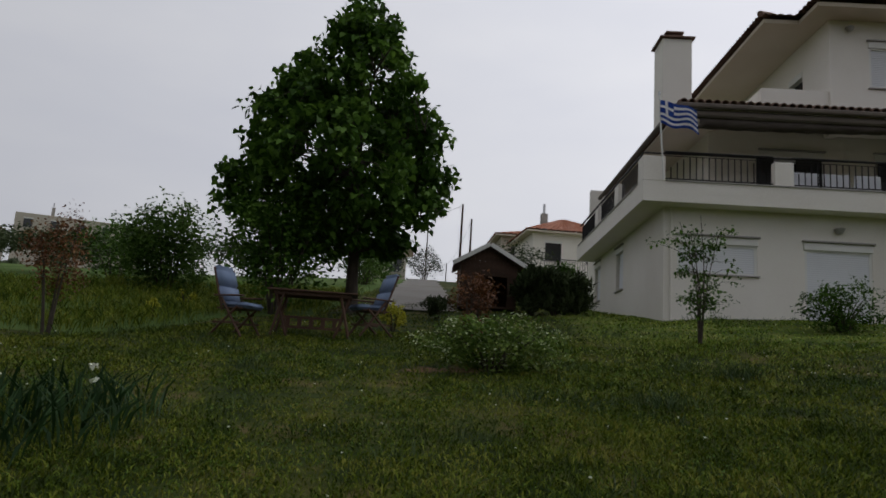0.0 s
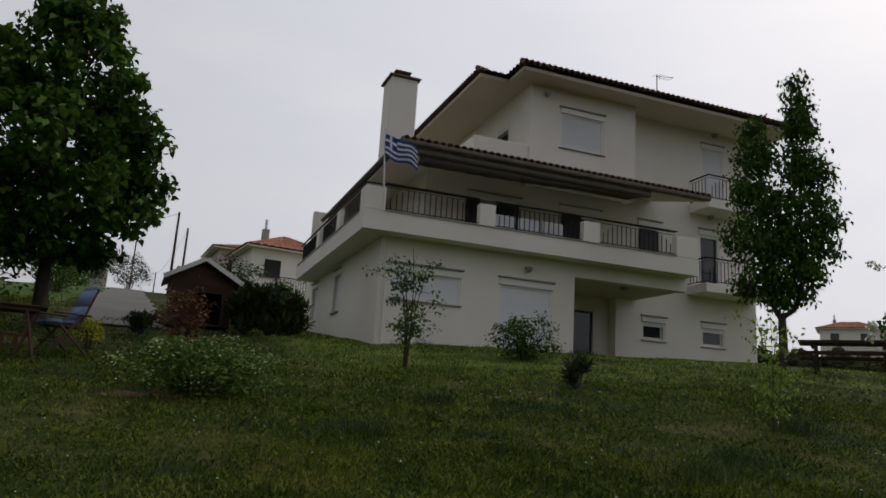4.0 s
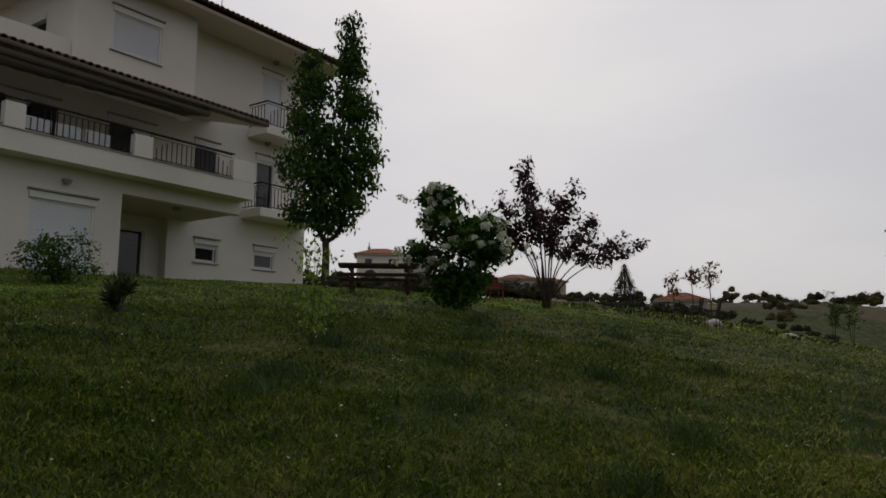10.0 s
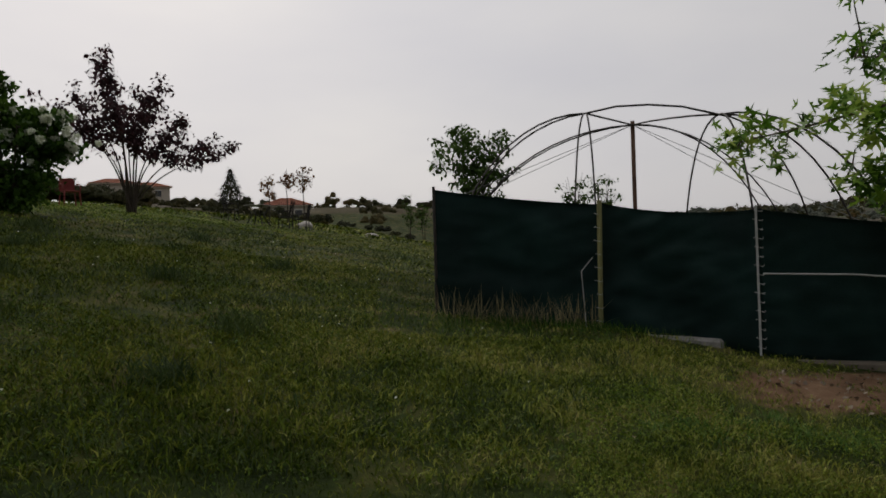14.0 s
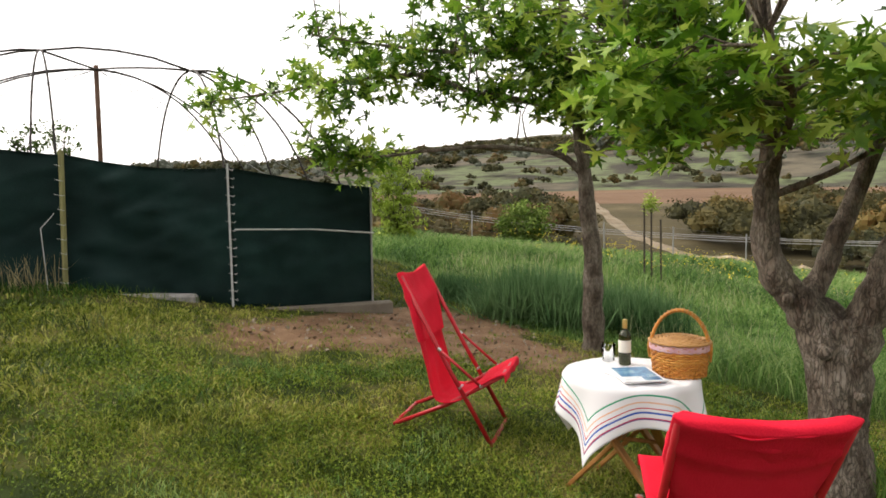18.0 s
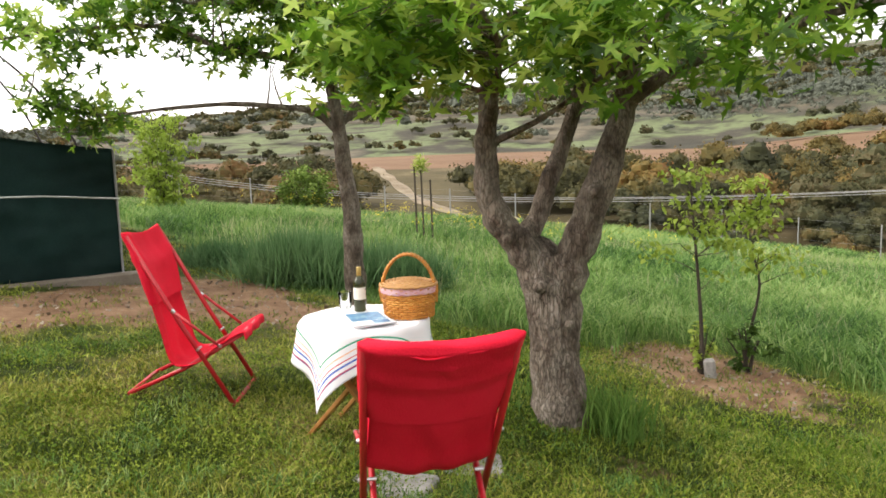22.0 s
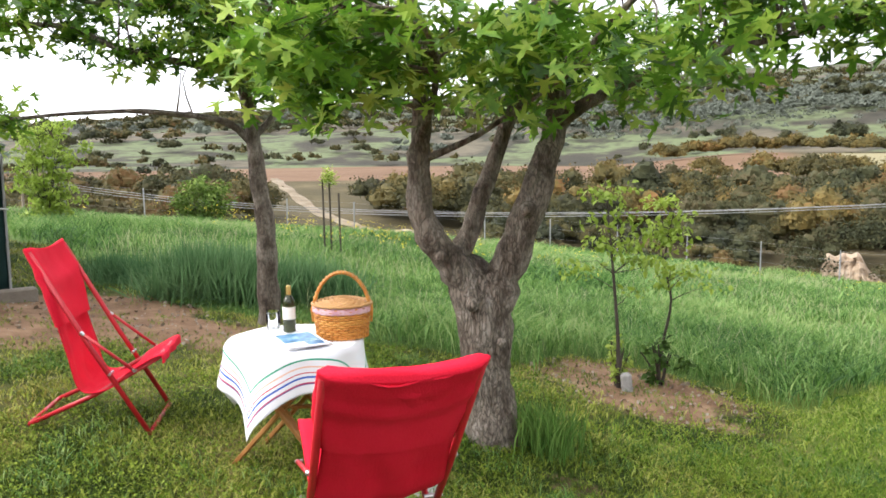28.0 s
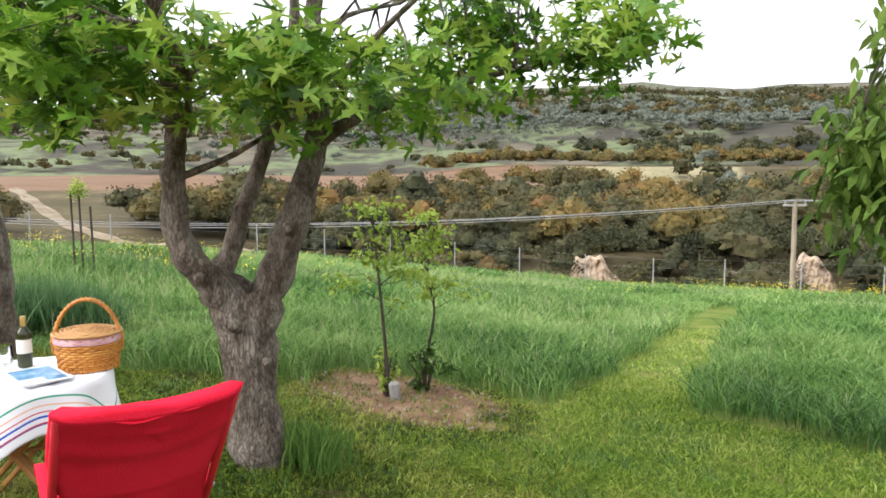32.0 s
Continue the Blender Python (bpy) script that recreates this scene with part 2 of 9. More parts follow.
M_PIPE = mat("old_steel_pipe", [(0.03, 0.028, 0.027), (0.07, 0.06, 0.055)], 6, 0.6, 0.1, 60, metal=0.4)
M_WOODW = mat("weathered_post_wood", [(0.14, 0.11, 0.08), (0.25, 0.21, 0.15), (0.33, 0.30, 0.20)], 5, 0.9, 0.4, 60, stretch=(1, 1, 0.15))
M_POST = mat("yellowish_post_paint", [(0.16, 0.15, 0.07), (0.28, 0.27, 0.12), (0.36, 0.35, 0.18)], 6, 0.85, 0.3, 60, stretch=(1, 1, 0.15))
M_RUST = mat("rusty_brown_pipe", [(0.05, 0.028, 0.018), (0.10, 0.055, 0.034), (0.15, 0.09, 0.06)], 7, 0.85, 0.25, 60)
M_WOODO = mat("varnished_orange_wood", [(0.26, 0.105, 0.03), (0.40, 0.18, 0.055), (0.50, 0.25, 0.085)], 6, 0.45, 0.15, 60, stretch=(1, 1, 0.2))
M_WOODD = mat("dark_stained_wood", [(0.035, 0.02, 0.013), (0.075, 0.04, 0.026)], 5, 0.8, 0.25, 60, stretch=(0.2, 1, 1))
M_TEAK = mat("oiled_brown_wood", [(0.045, 0.022, 0.013), (0.09, 0.044, 0.025)], 6, 0.6, 0.15, 60, stretch=(1, 1, 0.2))
M_REDCLOTH = mat("red_canvas", [(0.58, 0.006, 0.024), (0.70, 0.011, 0.036), (0.78, 0.019, 0.05)], 2.5, 0.85, 0.35, 160, spec=0.2)
M_REDMETAL = mat("red_painted_tube", [(0.36, 0.006, 0.014), (0.46, 0.012, 0.022)], 8, 0.4, 0.08, 80, spec=0.5)
M_STEEL = mat("bright_steel", [(0.45, 0.45, 0.46), (0.6, 0.6, 0.6)], 8, 0.3, 0.05, 80, metal=0.9)
M_SEAT = mat("faded_red_plastic", [(0.20, 0.035, 0.035), (0.28, 0.055, 0.05)], 4, 0.6, 0.05, 60)
M_BLUECUSH = mat("blue_cushion_cloth", [(0.11, 0.155, 0.25), (0.18, 0.23, 0.33)], 3, 0.9, 0.2, 90)
M_CONCRETE = mat("pale_concrete", [(0.26, 0.25, 0.23), (0.38, 0.37, 0.34)], 2, 0.9, 0.25, 40)
M_DRIVE = mat("driveway_concrete", [(0.30, 0.285, 0.26), (0.40, 0.38, 0.35)], 0.6, 0.95, 0.2, 20, coords="World")
M_STONE = mat("pale_limestone", [(0.40, 0.37, 0.33), (0.58, 0.55, 0.50)], 3, 0.9, 0.4, 30)
M_SOIL = mat("clay_cliff", [(0.20, 0.14, 0.09), (0.36, 0.28, 0.195), (0.52, 0.45, 0.37)], 0.35, 0.95, 0.4, 3, coords="World")
M_ROPE = mat("pale_cord", [(0.40, 0.42, 0.42), (0.55, 0.56, 0.55)], 5, 0.8, 0.1, 60)
M_WIRE = mat("grey_cable", [(0.20, 0.20, 0.20), (0.30, 0.30, 0.30)], 5, 0.6, 0.0, 60)
M_BLADE = mat("lawn_blade", [(0.038, 0.066, 0.007), (0.115, 0.160, 0.015), (0.225, 0.268, 0.034), (0.33, 0.32, 0.085)], 1.2, 0.6, 0.0, 5, island=0.42, trans=0.15, spec=0.15, coords="World", own=0.1)
# lawn blades darkened: the slope's dim light is put into this colour
M_SLOPE_DIM = mat("dimmed_slope_blade", [(0.026, 0.046, 0.005), (0.066, 0.104, 0.009), (0.126, 0.162, 0.016), (0.205, 0.212, 0.034)], 1.1, 0.65, 0.0, 5, island=0.45, trans=0.08, spec=0.06, coords="World", own=0.1)
M_TALL = mat("meadow_blade", [(0.030, 0.080, 0.014), (0.080, 0.178, 0.032), (0.155, 0.275, 0.064), (0.27, 0.365, 0.12)], 0.35, 0.6, 0.0, 3, island=0.42, trans=0.3, coords="World", own=0.15)
M_TUFT = mat("bluish_tuft_blade", [(0.045, 0.105, 0.040), (0.10, 0.19, 0.075), (0.18, 0.29, 0.13)], 0.8, 0.6, 0.0, 3, island=0.3, trans=0.25, spec=0.06, coords="World", own=0.2)
M_IRIS = mat("iris_blade", [(0.014, 0.034, 0.010), (0.028, 0.062, 0.018), (0.05, 0.10, 0.03)], 0.8, 0.6, 0.0, 3, island=0.3, trans=0.12, spec=0.1, coords="World")
M_KERB = mat("stained_kerb_concrete", [(0.13, 0.11, 0.085), (0.22, 0.19, 0.155)], 2.5, 0.95, 0.3, 40)
M_TRACK = mat("pale_dirt_track", [(0.24, 0.19, 0.12), (0.38, 0.31, 0.22), (0.46, 0.39, 0.29)], 0.35, 0.95, 0.2, 3, coords="World")
M_SLAB = mat("lichened_slab", [(0.15, 0.145, 0.13), (0.26, 0.25, 0.235), (0.33, 0.32, 0.30)], 7, 0.9, 0.4, 50)
M_GOLD = mat("golden_oak_leaf", [(0.050, 0.046, 0.016), (0.095, 0.078, 0.022), (0.15, 0.105, 0.026), (0.18, 0.085, 0.026)], 0.13, 0.8, 0.0, 1.0, island=0.12, trans=0.15, coords="World")
M_DARKSCRUB = mat("dark_scrub_leaf", [(0.014, 0.017, 0.008), (0.030, 0.035, 0.014), (0.053, 0.055, 0.021), (0.078, 0.064, 0.027)], 0.16, 0.85, 0.0, 1.0, island=0.16, trans=0.15, coords="World")
M_SILVER = mat("silver_olive_leaf", [(0.06, 0.07, 0.05), (0.095, 0.108, 0.08), (0.135, 0.15, 0.115)], 0.3, 0.7, 0.0, 1.0, island=0.12, trans=0.1, coords="World")
M_LIMEPETAL = mat("greenish_white_petal", [(0.34, 0.42, 0.20), (0.52, 0.58, 0.36)], 3, 0.6, 0.05, 30, island=0.2, trans=0.2)
M_CLOVER = mat("clover_leaf", [(0.040, 0.080, 0.008), (0.11, 0.175, 0.016), (0.23, 0.29, 0.04)], 0.8, 0.55, 0.0, 6, island=0.36, trans=0.2, spec=0.06, coords="World", own=0.1)
# weed leaves darkened in colour for the same dim light
M_SLOPELEAF_DIM = mat("dimmed_slope_weed_leaf", [(0.024, 0.058, 0.006), (0.062, 0.122, 0.013), (0.13, 0.20, 0.03)], 0.8, 0.6, 0.0, 6, island=0.36, trans=0.1, spec=0.08, coords="World", own=0.1)
M_SPIREA = mat("fresh_green_leaf", [(0.05, 0.095, 0.016), (0.11, 0.175, 0.03), (0.22, 0.29, 0.07)], 2.0, 0.65, 0.0, 30, island=0.36, trans=0.25, spec=0.1, own=0.2)
M_GOLDLEAF = mat("golden_leaf", [(0.20, 0.22, 0.015), (0.36, 0.36, 0.025), (0.48, 0.46, 0.05)], 2.0, 0.6, 0.0, 30, island=0.3, trans=0.3, spec=0.15)
M_EDGE = mat("edge_blade", [(0.022, 0.060, 0.010), (0.055, 0.125, 0.020), (0.12, 0.21, 0.045)], 0.8, 0.6, 0.0, 3, island=0.42, trans=0.2, spec=0.1, coords="World")
M_COARSE = mat("coarse_dark_blade", [(0.018, 0.038, 0.008), (0.038, 0.07, 0.013), (0.08, 0.115, 0.026)], 0.8, 0.6, 0.0, 3, island=0.25, trans=0.15, coords="World", own=0.2)
# mown grass; on the upper slope this paler colour stands for sunlight
M_MOWN_SUNLIT = mat("mown_sunlit_blade", [(0.065, 0.13, 0.014), (0.15, 0.24, 0.028), (0.26, 0.34, 0.055), (0.38, 0.41, 0.13)], 0.6, 0.6, 0.0, 5, island=0.4, trans=0.25, spec=0.06, coords="World", own=0.1)
M_PEBBLE = mat("small_field_stone", [(0.20, 0.16, 0.12), (0.34, 0.29, 0.23)], 6, 0.9, 0.2, 40, island=0.3)
M_SEED = mat("pale_grass_seed", [(0.22, 0.26, 0.11), (0.36, 0.37, 0.20)], 0.5, 0.7, 0.0, 3, island=0.25, trans=0.3, coords="World")
M_STRAW = mat("dry_cut_straw", [(0.26, 0.22, 0.11), (0.42, 0.37, 0.20)], 2.0, 0.8, 0.0, 8, island=0.3, coords="World")


# ---- building helpers ----
def mesh_of(name, bm, material, smooth=False):
    me = bpy.data.meshes.new(name)
    bm.to_mesh(me)
    bm.free()
    mats = material if isinstance(material, (list, tuple)) else [material]
    for m in mats:
        me.materials.append(m)
    if smooth:
        me.polygons.foreach_set("use_smooth", [True] * len(me.polygons))
    return me


def part(name, bm, material, parent=None, label="", smooth=False):
    """One mesh object, under a thing or a part."""
    ob = new(name, bm if isinstance(bm, bpy.types.Mesh) else mesh_of(name, bm, material, smooth))
    if parent:
        ob.parent = parent
    if label:
        ob["label"] = label
    return ob


def thing(name, m, label, category, group="", kind=""):
    ob = new(name)
    ob.matrix_world = m
    ob.empty_display_size = 0.2
    return tagged(ob, label, category, group, kind)


def box(bm, x0, x1, y0, y1, z0, z1, bevel=0.0, m=None):
    r = bmesh.ops.create_cube(bm, size=1.0)
    vs = r["verts"]
    bmesh.ops.scale(bm, vec=(abs(x1 - x0), abs(y1 - y0), abs(z1 - z0)), verts=vs)
    bmesh.ops.translate(bm, vec=((x0 + x1) / 2, (y0 + y1) / 2, (z0 + z1) / 2), verts=vs)
    if bevel:
        es = list({e for v in vs for e in v.link_edges})
        out = bmesh.ops.bevel(bm, geom=es, offset=bevel, segments=1, affect="EDGES", profile=0.7)
        vs = out["verts"]
    if m is not None:
        bmesh.ops.transform(bm, matrix=m, verts=vs)
    return vs


def boxbm(*a, **k):
    bm = bmesh.new()
    box(bm, *a, **k)
    return bm


def tube(bm, pts, radii, sides=8, caps=True):
    """A round bar along pts; radii: one number or one per point."""
    pts = [Vector(p) for p in pts]
    if not isinstance(radii, (list, tuple)):
        radii = [radii] * len(pts)
    rings = []
    side = None
    for i, p in enumerate(pts):
        d = (pts[min(i + 1, len(pts) - 1)] - pts[max(i - 1, 0)])
        d = d.normalized() if d.length > 1e-9 else Vector((0, 0, 1))
        if side is None:
            side = d.orthogonal().normalized()
        side = (side - d * side.dot(d))
        side = side.normalized() if side.length > 1e-6 else d.orthogonal().normalized()
        up = d.cross(side)
        rings.append([bm.verts.new(p + (side * math.cos(a) + up * math.sin(a)) * radii[i])
                      for a in (2 * math.pi * k / sides for k in range(sides))])
    for r0, r1 in zip(rings, rings[1:]):
        for k in range(sides):
            bm.faces.new((r0[k], r0[(k + 1) % sides], r1[(k + 1) % sides], r1[k]))
    if caps:
        bm.faces.new(rings[0][::-1])
        bm.faces.new(rings[-1])
    return rings


def tubebm(pts, radii, sides=8):
    bm = bmesh.new()
    tube(bm, pts, radii, sides)
    return bm


def lathe(bm, profile, sides=20, cx=0.0, cy=0.0, closed=False):
    rings = [[bm.verts.new((cx + r * math.cos(2 * math.pi * k / sides), cy + r * math.sin(2 * math.pi * k / sides), z)) for k in range(sides)] for r, z in profile]
    for r0, r1 in zip(rings, rings[1:]):
        for k in range(sides):
            bm.faces.new((r0[k], r0[(k + 1) % sides], r1[(k + 1) % sides], r1[k]))
    if not closed:
        bm.faces.new(rings[0][::-1])
        bm.faces.new(rings[-1])
    return rings


def fast_mesh(name, verts, per, material, smooth=False):
    """A mesh of many alike polygons: verts is (n, per, 3)."""
    n = len(verts)
    me = bpy.data.meshes.new(name)
    me.vertices.add(n * per)
    me.vertices.foreach_set("co", np.ascontiguousarray(verts, dtype=np.float32).ravel())
    me.loops.add(n * per)
    me.loops.foreach_set("vertex_index", np.arange(n * per, dtype=np.int32))
    me.polygons.add(n)
    me.polygons.foreach_set("loop_start", np.arange(0, n * per, per, dtype=np.int32))
    me.polygons.foreach_set("loop_total", np.full(n, per, dtype=np.int32))
    me.materials.append(material)
    me.update(calc_edges=True)
    return me


OVAL = [(0, 0), (0.28, 0.3), (0.24, 0.68), (0, 1), (-0.24, 0.68), (-0.28, 0.3)]
STAR = [(0, 0), (0.22, -0.02), (0.5, 0.12), (0.3, 0.27), (0.52, 0.56), (0.2, 0.5), (0, 1.0), (-0.2, 0.5), (-0.52, 0.56), (-0.3, 0.27), (-0.5, 0.12), (-0.22, -0.02)]
HEART = [(0, 0), (0.3, -0.06), (0.46, 0.25), (0.3, 0.62), (0, 1), (-0.3, 0.62), (-0.46, 0.25), (-0.3, -0.06)]
CLOVER = [(0, 0), (0.36, 0.55), (0, 1), (-0.36, 0.55)]
SLIM = [(0, 0), (0.12, 0.4), (0, 1), (-0.12, 0.4)]
SLIM_WIDE = [(0, 0), (0.15, 0.25), (0.14, 0.6), (0, 1), (-0.14, 0.6), (-0.15, 0.25)]


def leaf_verts(rng, pts, size, shape, droop=0.5, spread=None, vary=0.35):
    """Leaves of one outline at pts (n, 3): each turned at random, its tip drooping. spread: directions along which the leaves point."""
    n = len(pts)
    sh = np.array(shape)
    az = rng.uniform(0, 2 * np.pi, n)
    if spread is not None:
        az = np.arctan2(spread[:, 1], spread[:, 0]) + rng.normal(0, 0.8, n)
    el = rng.normal(-droop, 0.45, n)
    fwd = np.stack([np.cos(az) * np.cos(el), np.sin(az) * np.cos(el), np.sin(el)], 1)
    side = np.stack([-np.sin(az), np.cos(az), np.zeros(n)], 1)
    up = np.cross(side, fwd) * -1
    roll = rng.normal(0, 0.55, n)[:, None]
    side2 = side * np.cos(roll) + up * np.sin(roll)
    up2 = np.cross(fwd, side2)
    s = (size * (1 + vary * rng.uniform(-1, 1, n)))[:, None, None]
    fold = np.abs(sh[:, 0])[None, :, None] * 0.35 * up2[:, None, :] - (sh[:, 1] ** 2)[None, :, None] * 0.18 * up2[:, None, :]
    return pts[:, None, :] + s * (sh[None, :, 0, None] * side2[:, None, :] + sh[None, :, 1, None] * fwd[:, None, :] + fold)


def clump_points(rng, n, centre, radii, shell=0.55):
    """Points in an uneven ellipsoid, thicker towards its outside."""
    d = rng.normal(0, 1, (n, 3))
    d /= np.linalg.norm(d, axis=1)[:, None]
    r = shell + (1 - shell) * rng.uniform(0, 1, n) ** 0.6
    wob = 1 + 0.22 * np.sin(d[:, 0] * 5 + centre[0] * 7) * np.cos(d[:, 2] * 6 + centre[1] * 5)
    return np.array(centre) + d * (r * wob)[:, None] * np.array(radii), d


# ---- the lie of the land ----
def soft(x, a, w):
    u = np.clip((x - a + w) / (2 * w), 0, 1)
    return np.where(x >= a + w, x - a, 2 * w * (u ** 3 - u ** 4 / 2))


def sstep(a, b, x):
    t = np.clip((x - a) / (b - a), 0, 1)
    return t * t * (3 - 2 * t)


def ground_np(x, y):
    x, y = np.asarray(x, float), np.asarray(y, float)
    z = -0.1 + 0.172 * soft(y, 0.5, 1.5) - 0.05 * soft(y, 26, 8) - 0.09 * soft(y, 60, 15)
    z = z - 0.085 * soft(-y, 1.0, 2.0) - 0.03 * soft(-y, 9, 5)
    z = z + 0.07 * soft(x, 1.0, 1.5) - 0.055 * soft(x, 14, 5) - 0.03 * soft(x, 40, 15)
    z = z - 0.05 * soft(y, 13, 3) * sstep(6, 14, x)
    z = z + 0.02 * np.sin(x * .9 + 1) * np.cos(y * .7) + 0.012 * np.sin(2.3 * x - y * 1.7)
    z = z - 0.07 * sstep(15, 18.5, y) * sstep(2.5, 5.0, x) * (1 - sstep(40, 60, y))
    z = z - 0.06 * np.minimum(soft(y, 17, 2), 13) * sstep(2.5, 5.0, x) * (1 - sstep(60, 120, y))
    z = z + 0.021 * soft(y, 26, 8) * np.exp(-((x + 2) / 9) ** 2)
    r = np.hypot(x, y)
    az = np.degrees(np.arctan2(x, y))                       # clockwise from +y
    az = np.where(az < -90, az + 360, az)
    south = sstep(78, 108, az) * (1 - sstep(215, 250, az))
    # beyond the meadow: a gully, a bank with bare scarps, fields and then hills
    far = -3.4 - 6.1 * sstep(34, 54, r) + 2.5 * sstep(66, 74, r) + 6.0 * sstep(82, 200, r) + 2.5 * sstep(200, 330, r)
    crest = np.interp(az, [80, 100, 110, 116, 123, 140, 160, 171, 180, 186, 196, 230], [2.3, 2.3, 2.0, 2.7, 3.3, 4.6, 5.9, 6.3, 6.3, 5.9, 5.7, 5.2]) + 0.08 * np.sin(az * 0.5) + 0.05 * np.sin(az * 1.3)
    rise = np.interp(r, [255, 285, 330, 420, 520, 800, 1500], [0, 0.16, 0.42, 0.60, 0.69, 0.84, 1.0])
    far = far + np.tan(np.radians(crest) * rise) * np.minimum(r, 1500)
    far = far + 4.6 * sstep(180, 212, r) * sstep(158, 172, az)
    far = far + 1.2 * np.sin(x * 0.021 + 2) * np.cos(y * 0.017) * sstep(120, 300, r)
    k = south * sstep(31, 40, r)
    z = z * (1 - k) + far * k
    # gentle rise all round elsewhere
    z = z + (1 - south) * np.maximum(r - 120, 0) * 0.004
    lim = sstep(70, 140, r) * (1 - south)
    flat = 5.0 + 4.5 * np.maximum(sstep(0, 60, y), 0.9 * sstep(20, 70, x)) + 0.012 * np.maximum(r - 100, 0)
    return z * (1 - lim) + flat * lim


def gz(x, y):
    return float(ground_np(x, y))


# ---- ground: one sheet from underfoot to the hills ----
def ground_material():
    m = bpy.data.materials.new("garden_and_country_ground")
    m.use_nodes = True
    nt = m.node_tree
    nd, ln = nt.nodes, nt.links
    b = nd["Principled BSDF"]
    b.inputs["Roughness"].default_value = 0.95
    b.inputs["Specular IOR Level"].default_value = 0.1
    geo = nd.new("ShaderNodeNewGeometry")

    def noise_of(scale, detail=5.0, rough=0.6):
        n = nd.new("ShaderNodeTexNoise")
        n.inputs["Scale"].default_value, n.inputs["Detail"].default_value, n.inputs["Roughness"].default_value = scale, detail, rough
        ln.new(geo.outputs["Position"], n.inputs["Vector"])
        return n.outputs[0]

    def ramp_of(fac, stops):
        r = nd.new("ShaderNodeValToRGB")
        while len(r.color_ramp.elements) < len(stops):
            r.color_ramp.elements.new(0.5)
        for i, (p, c) in enumerate(stops):
            r.color_ramp.elements[i].position, r.color_ramp.elements[i].color = p, (*c, 1)
        ln.new(fac, r.inputs["Fac"])
        return r.outputs[0]

    def mix(fac, a, bcol):
        x = nd.new("ShaderNodeMix")
        x.data_type = "RGBA"
        ln.new(fac, x.inputs["Factor"])
        ln.new(a, x.inputs[6])
        ln.new(bcol, x.inputs[7])
        return x.outputs[2]

    def attr(name):
        a = nd.new("ShaderNodeAttribute")
        a.attribute_name = name
        return a.outputs["Fac"]

    def wobble(fac, scale, amount):
        n = noise_of(scale, 6)
        a = nd.new("ShaderNodeMath")
        a.operation = "MULTIPLY_ADD"
        ln.new(n, a.inputs[0])
        a.inputs[1].default_value = amount
        a.inputs[2].default_value = -amount / 2
        c = nd.new("ShaderNodeMath")
        c.operation = "ADD"
        ln.new(a.outputs[0], c.inputs[0])
        ln.new(fac, c.inputs[1])
        r = nd.new("ShaderNodeMapRange")
        r.inputs["From Min"].default_value, r.inputs["From Max"].default_value = 0.4, 0.6
        ln.new(c.outputs[0], r.inputs["Value"])
        return r.outputs[0]

    turf = ramp_of(noise_of(1.2, 8, 0.72), [(0.34, (0.014, 0.026, 0.005)), (0.47, (0.034, 0.050, 0.009)), (0.57, (0.085, 0.085, 0.025)), (0.67, (0.19, 0.140, 0.07))])
    soil = ramp_of(noise_of(3.0, 8, 0.7), [(0.3, (0.09, 0.052, 0.029)), (0.5, (0.18, 0.108, 0.064)), (0.7, (0.28, 0.185, 0.115))])
    meadow = ramp_of(noise_of(0.25, 6), [(0.3, (0.05, 0.09, 0.018)), (0.7, (0.10, 0.155, 0.04))])
    scrub = ramp_of(noise_of(0.06, 8, 0.7), [(0.3, (0.045, 0.037, 0.019)), (0.5, (0.075, 0.062, 0.031)), (0.7, (0.14, 0.112, 0.062))])
    fields = ramp_of(noise_of(0.008, 6, 0.65), [(0.36, (0.032, 0.034, 0.026)), (0.45, (0.055, 0.05, 0.038)), (0.50, (0.125, 0.15, 0.075)), (0.54, (0.052, 0.05, 0.038)), (0.60, (0.13, 0.112, 0.078)), (0.68, (0.06, 0.058, 0.045))])
    plough = ramp_of(noise_of(0.04, 7, 0.7), [(0.3, (0.12, 0.072, 0.043)), (0.7, (0.185, 0.118, 0.073))])
    # turf again, its colour darkened for the slope's dimmer light
    dimmed_turf = ramp_of(noise_of(1.2, 8, 0.72), [(0.34, (0.010, 0.019, 0.004)), (0.47, (0.026, 0.040, 0.007)), (0.57, (0.065, 0.068, 0.016)), (0.67, (0.13, 0.095, 0.045))])
    turf = mix(wobble(attr("slope"), 0.7, 0.5), turf, dimmed_turf)
    col = mix(wobble(attr("meadow"), 0.8, 0.5), turf, meadow)
    # on the upper slope this tint paints its sunlit look
    mown = ramp_of(noise_of(1.6, 8, 0.7), [(0.3, (0.05, 0.085, 0.012)), (0.5, (0.105, 0.145, 0.024)), (0.7, (0.20, 0.185, 0.06))])
    col = mix(wobble(attr("mown"), 1.2, 0.5), col, mown)
    col = mix(wobble(attr("soil"), 1.8, 1.3), col, soil)
    col = mix(wobble(attr("scrub"), 0.1, 0.4), col, scrub)
    col = mix(wobble(attr("fields"), 0.02, 0.3), col, fields)
    col = mix(wobble(attr("plough"), 0.03, 0.15), col, plough)
    stubble = ramp_of(noise_of(0.05, 7, 0.7), [(0.3, (0.15, 0.14, 0.075)), (0.7, (0.26, 0.225, 0.13))])
    col = mix(wobble(attr("stubble"), 0.03, 0.2), col, stubble)
    ln.new(col, b.inputs["Base Color"])
    bp = nd.new("ShaderNodeBump")
    bp.inputs["Strength"].default_value, bp.inputs["Distance"].default_value = 0.6, 0.05
    ln.new(noise_of(14, 6, 0.7), bp.inputs["Height"])
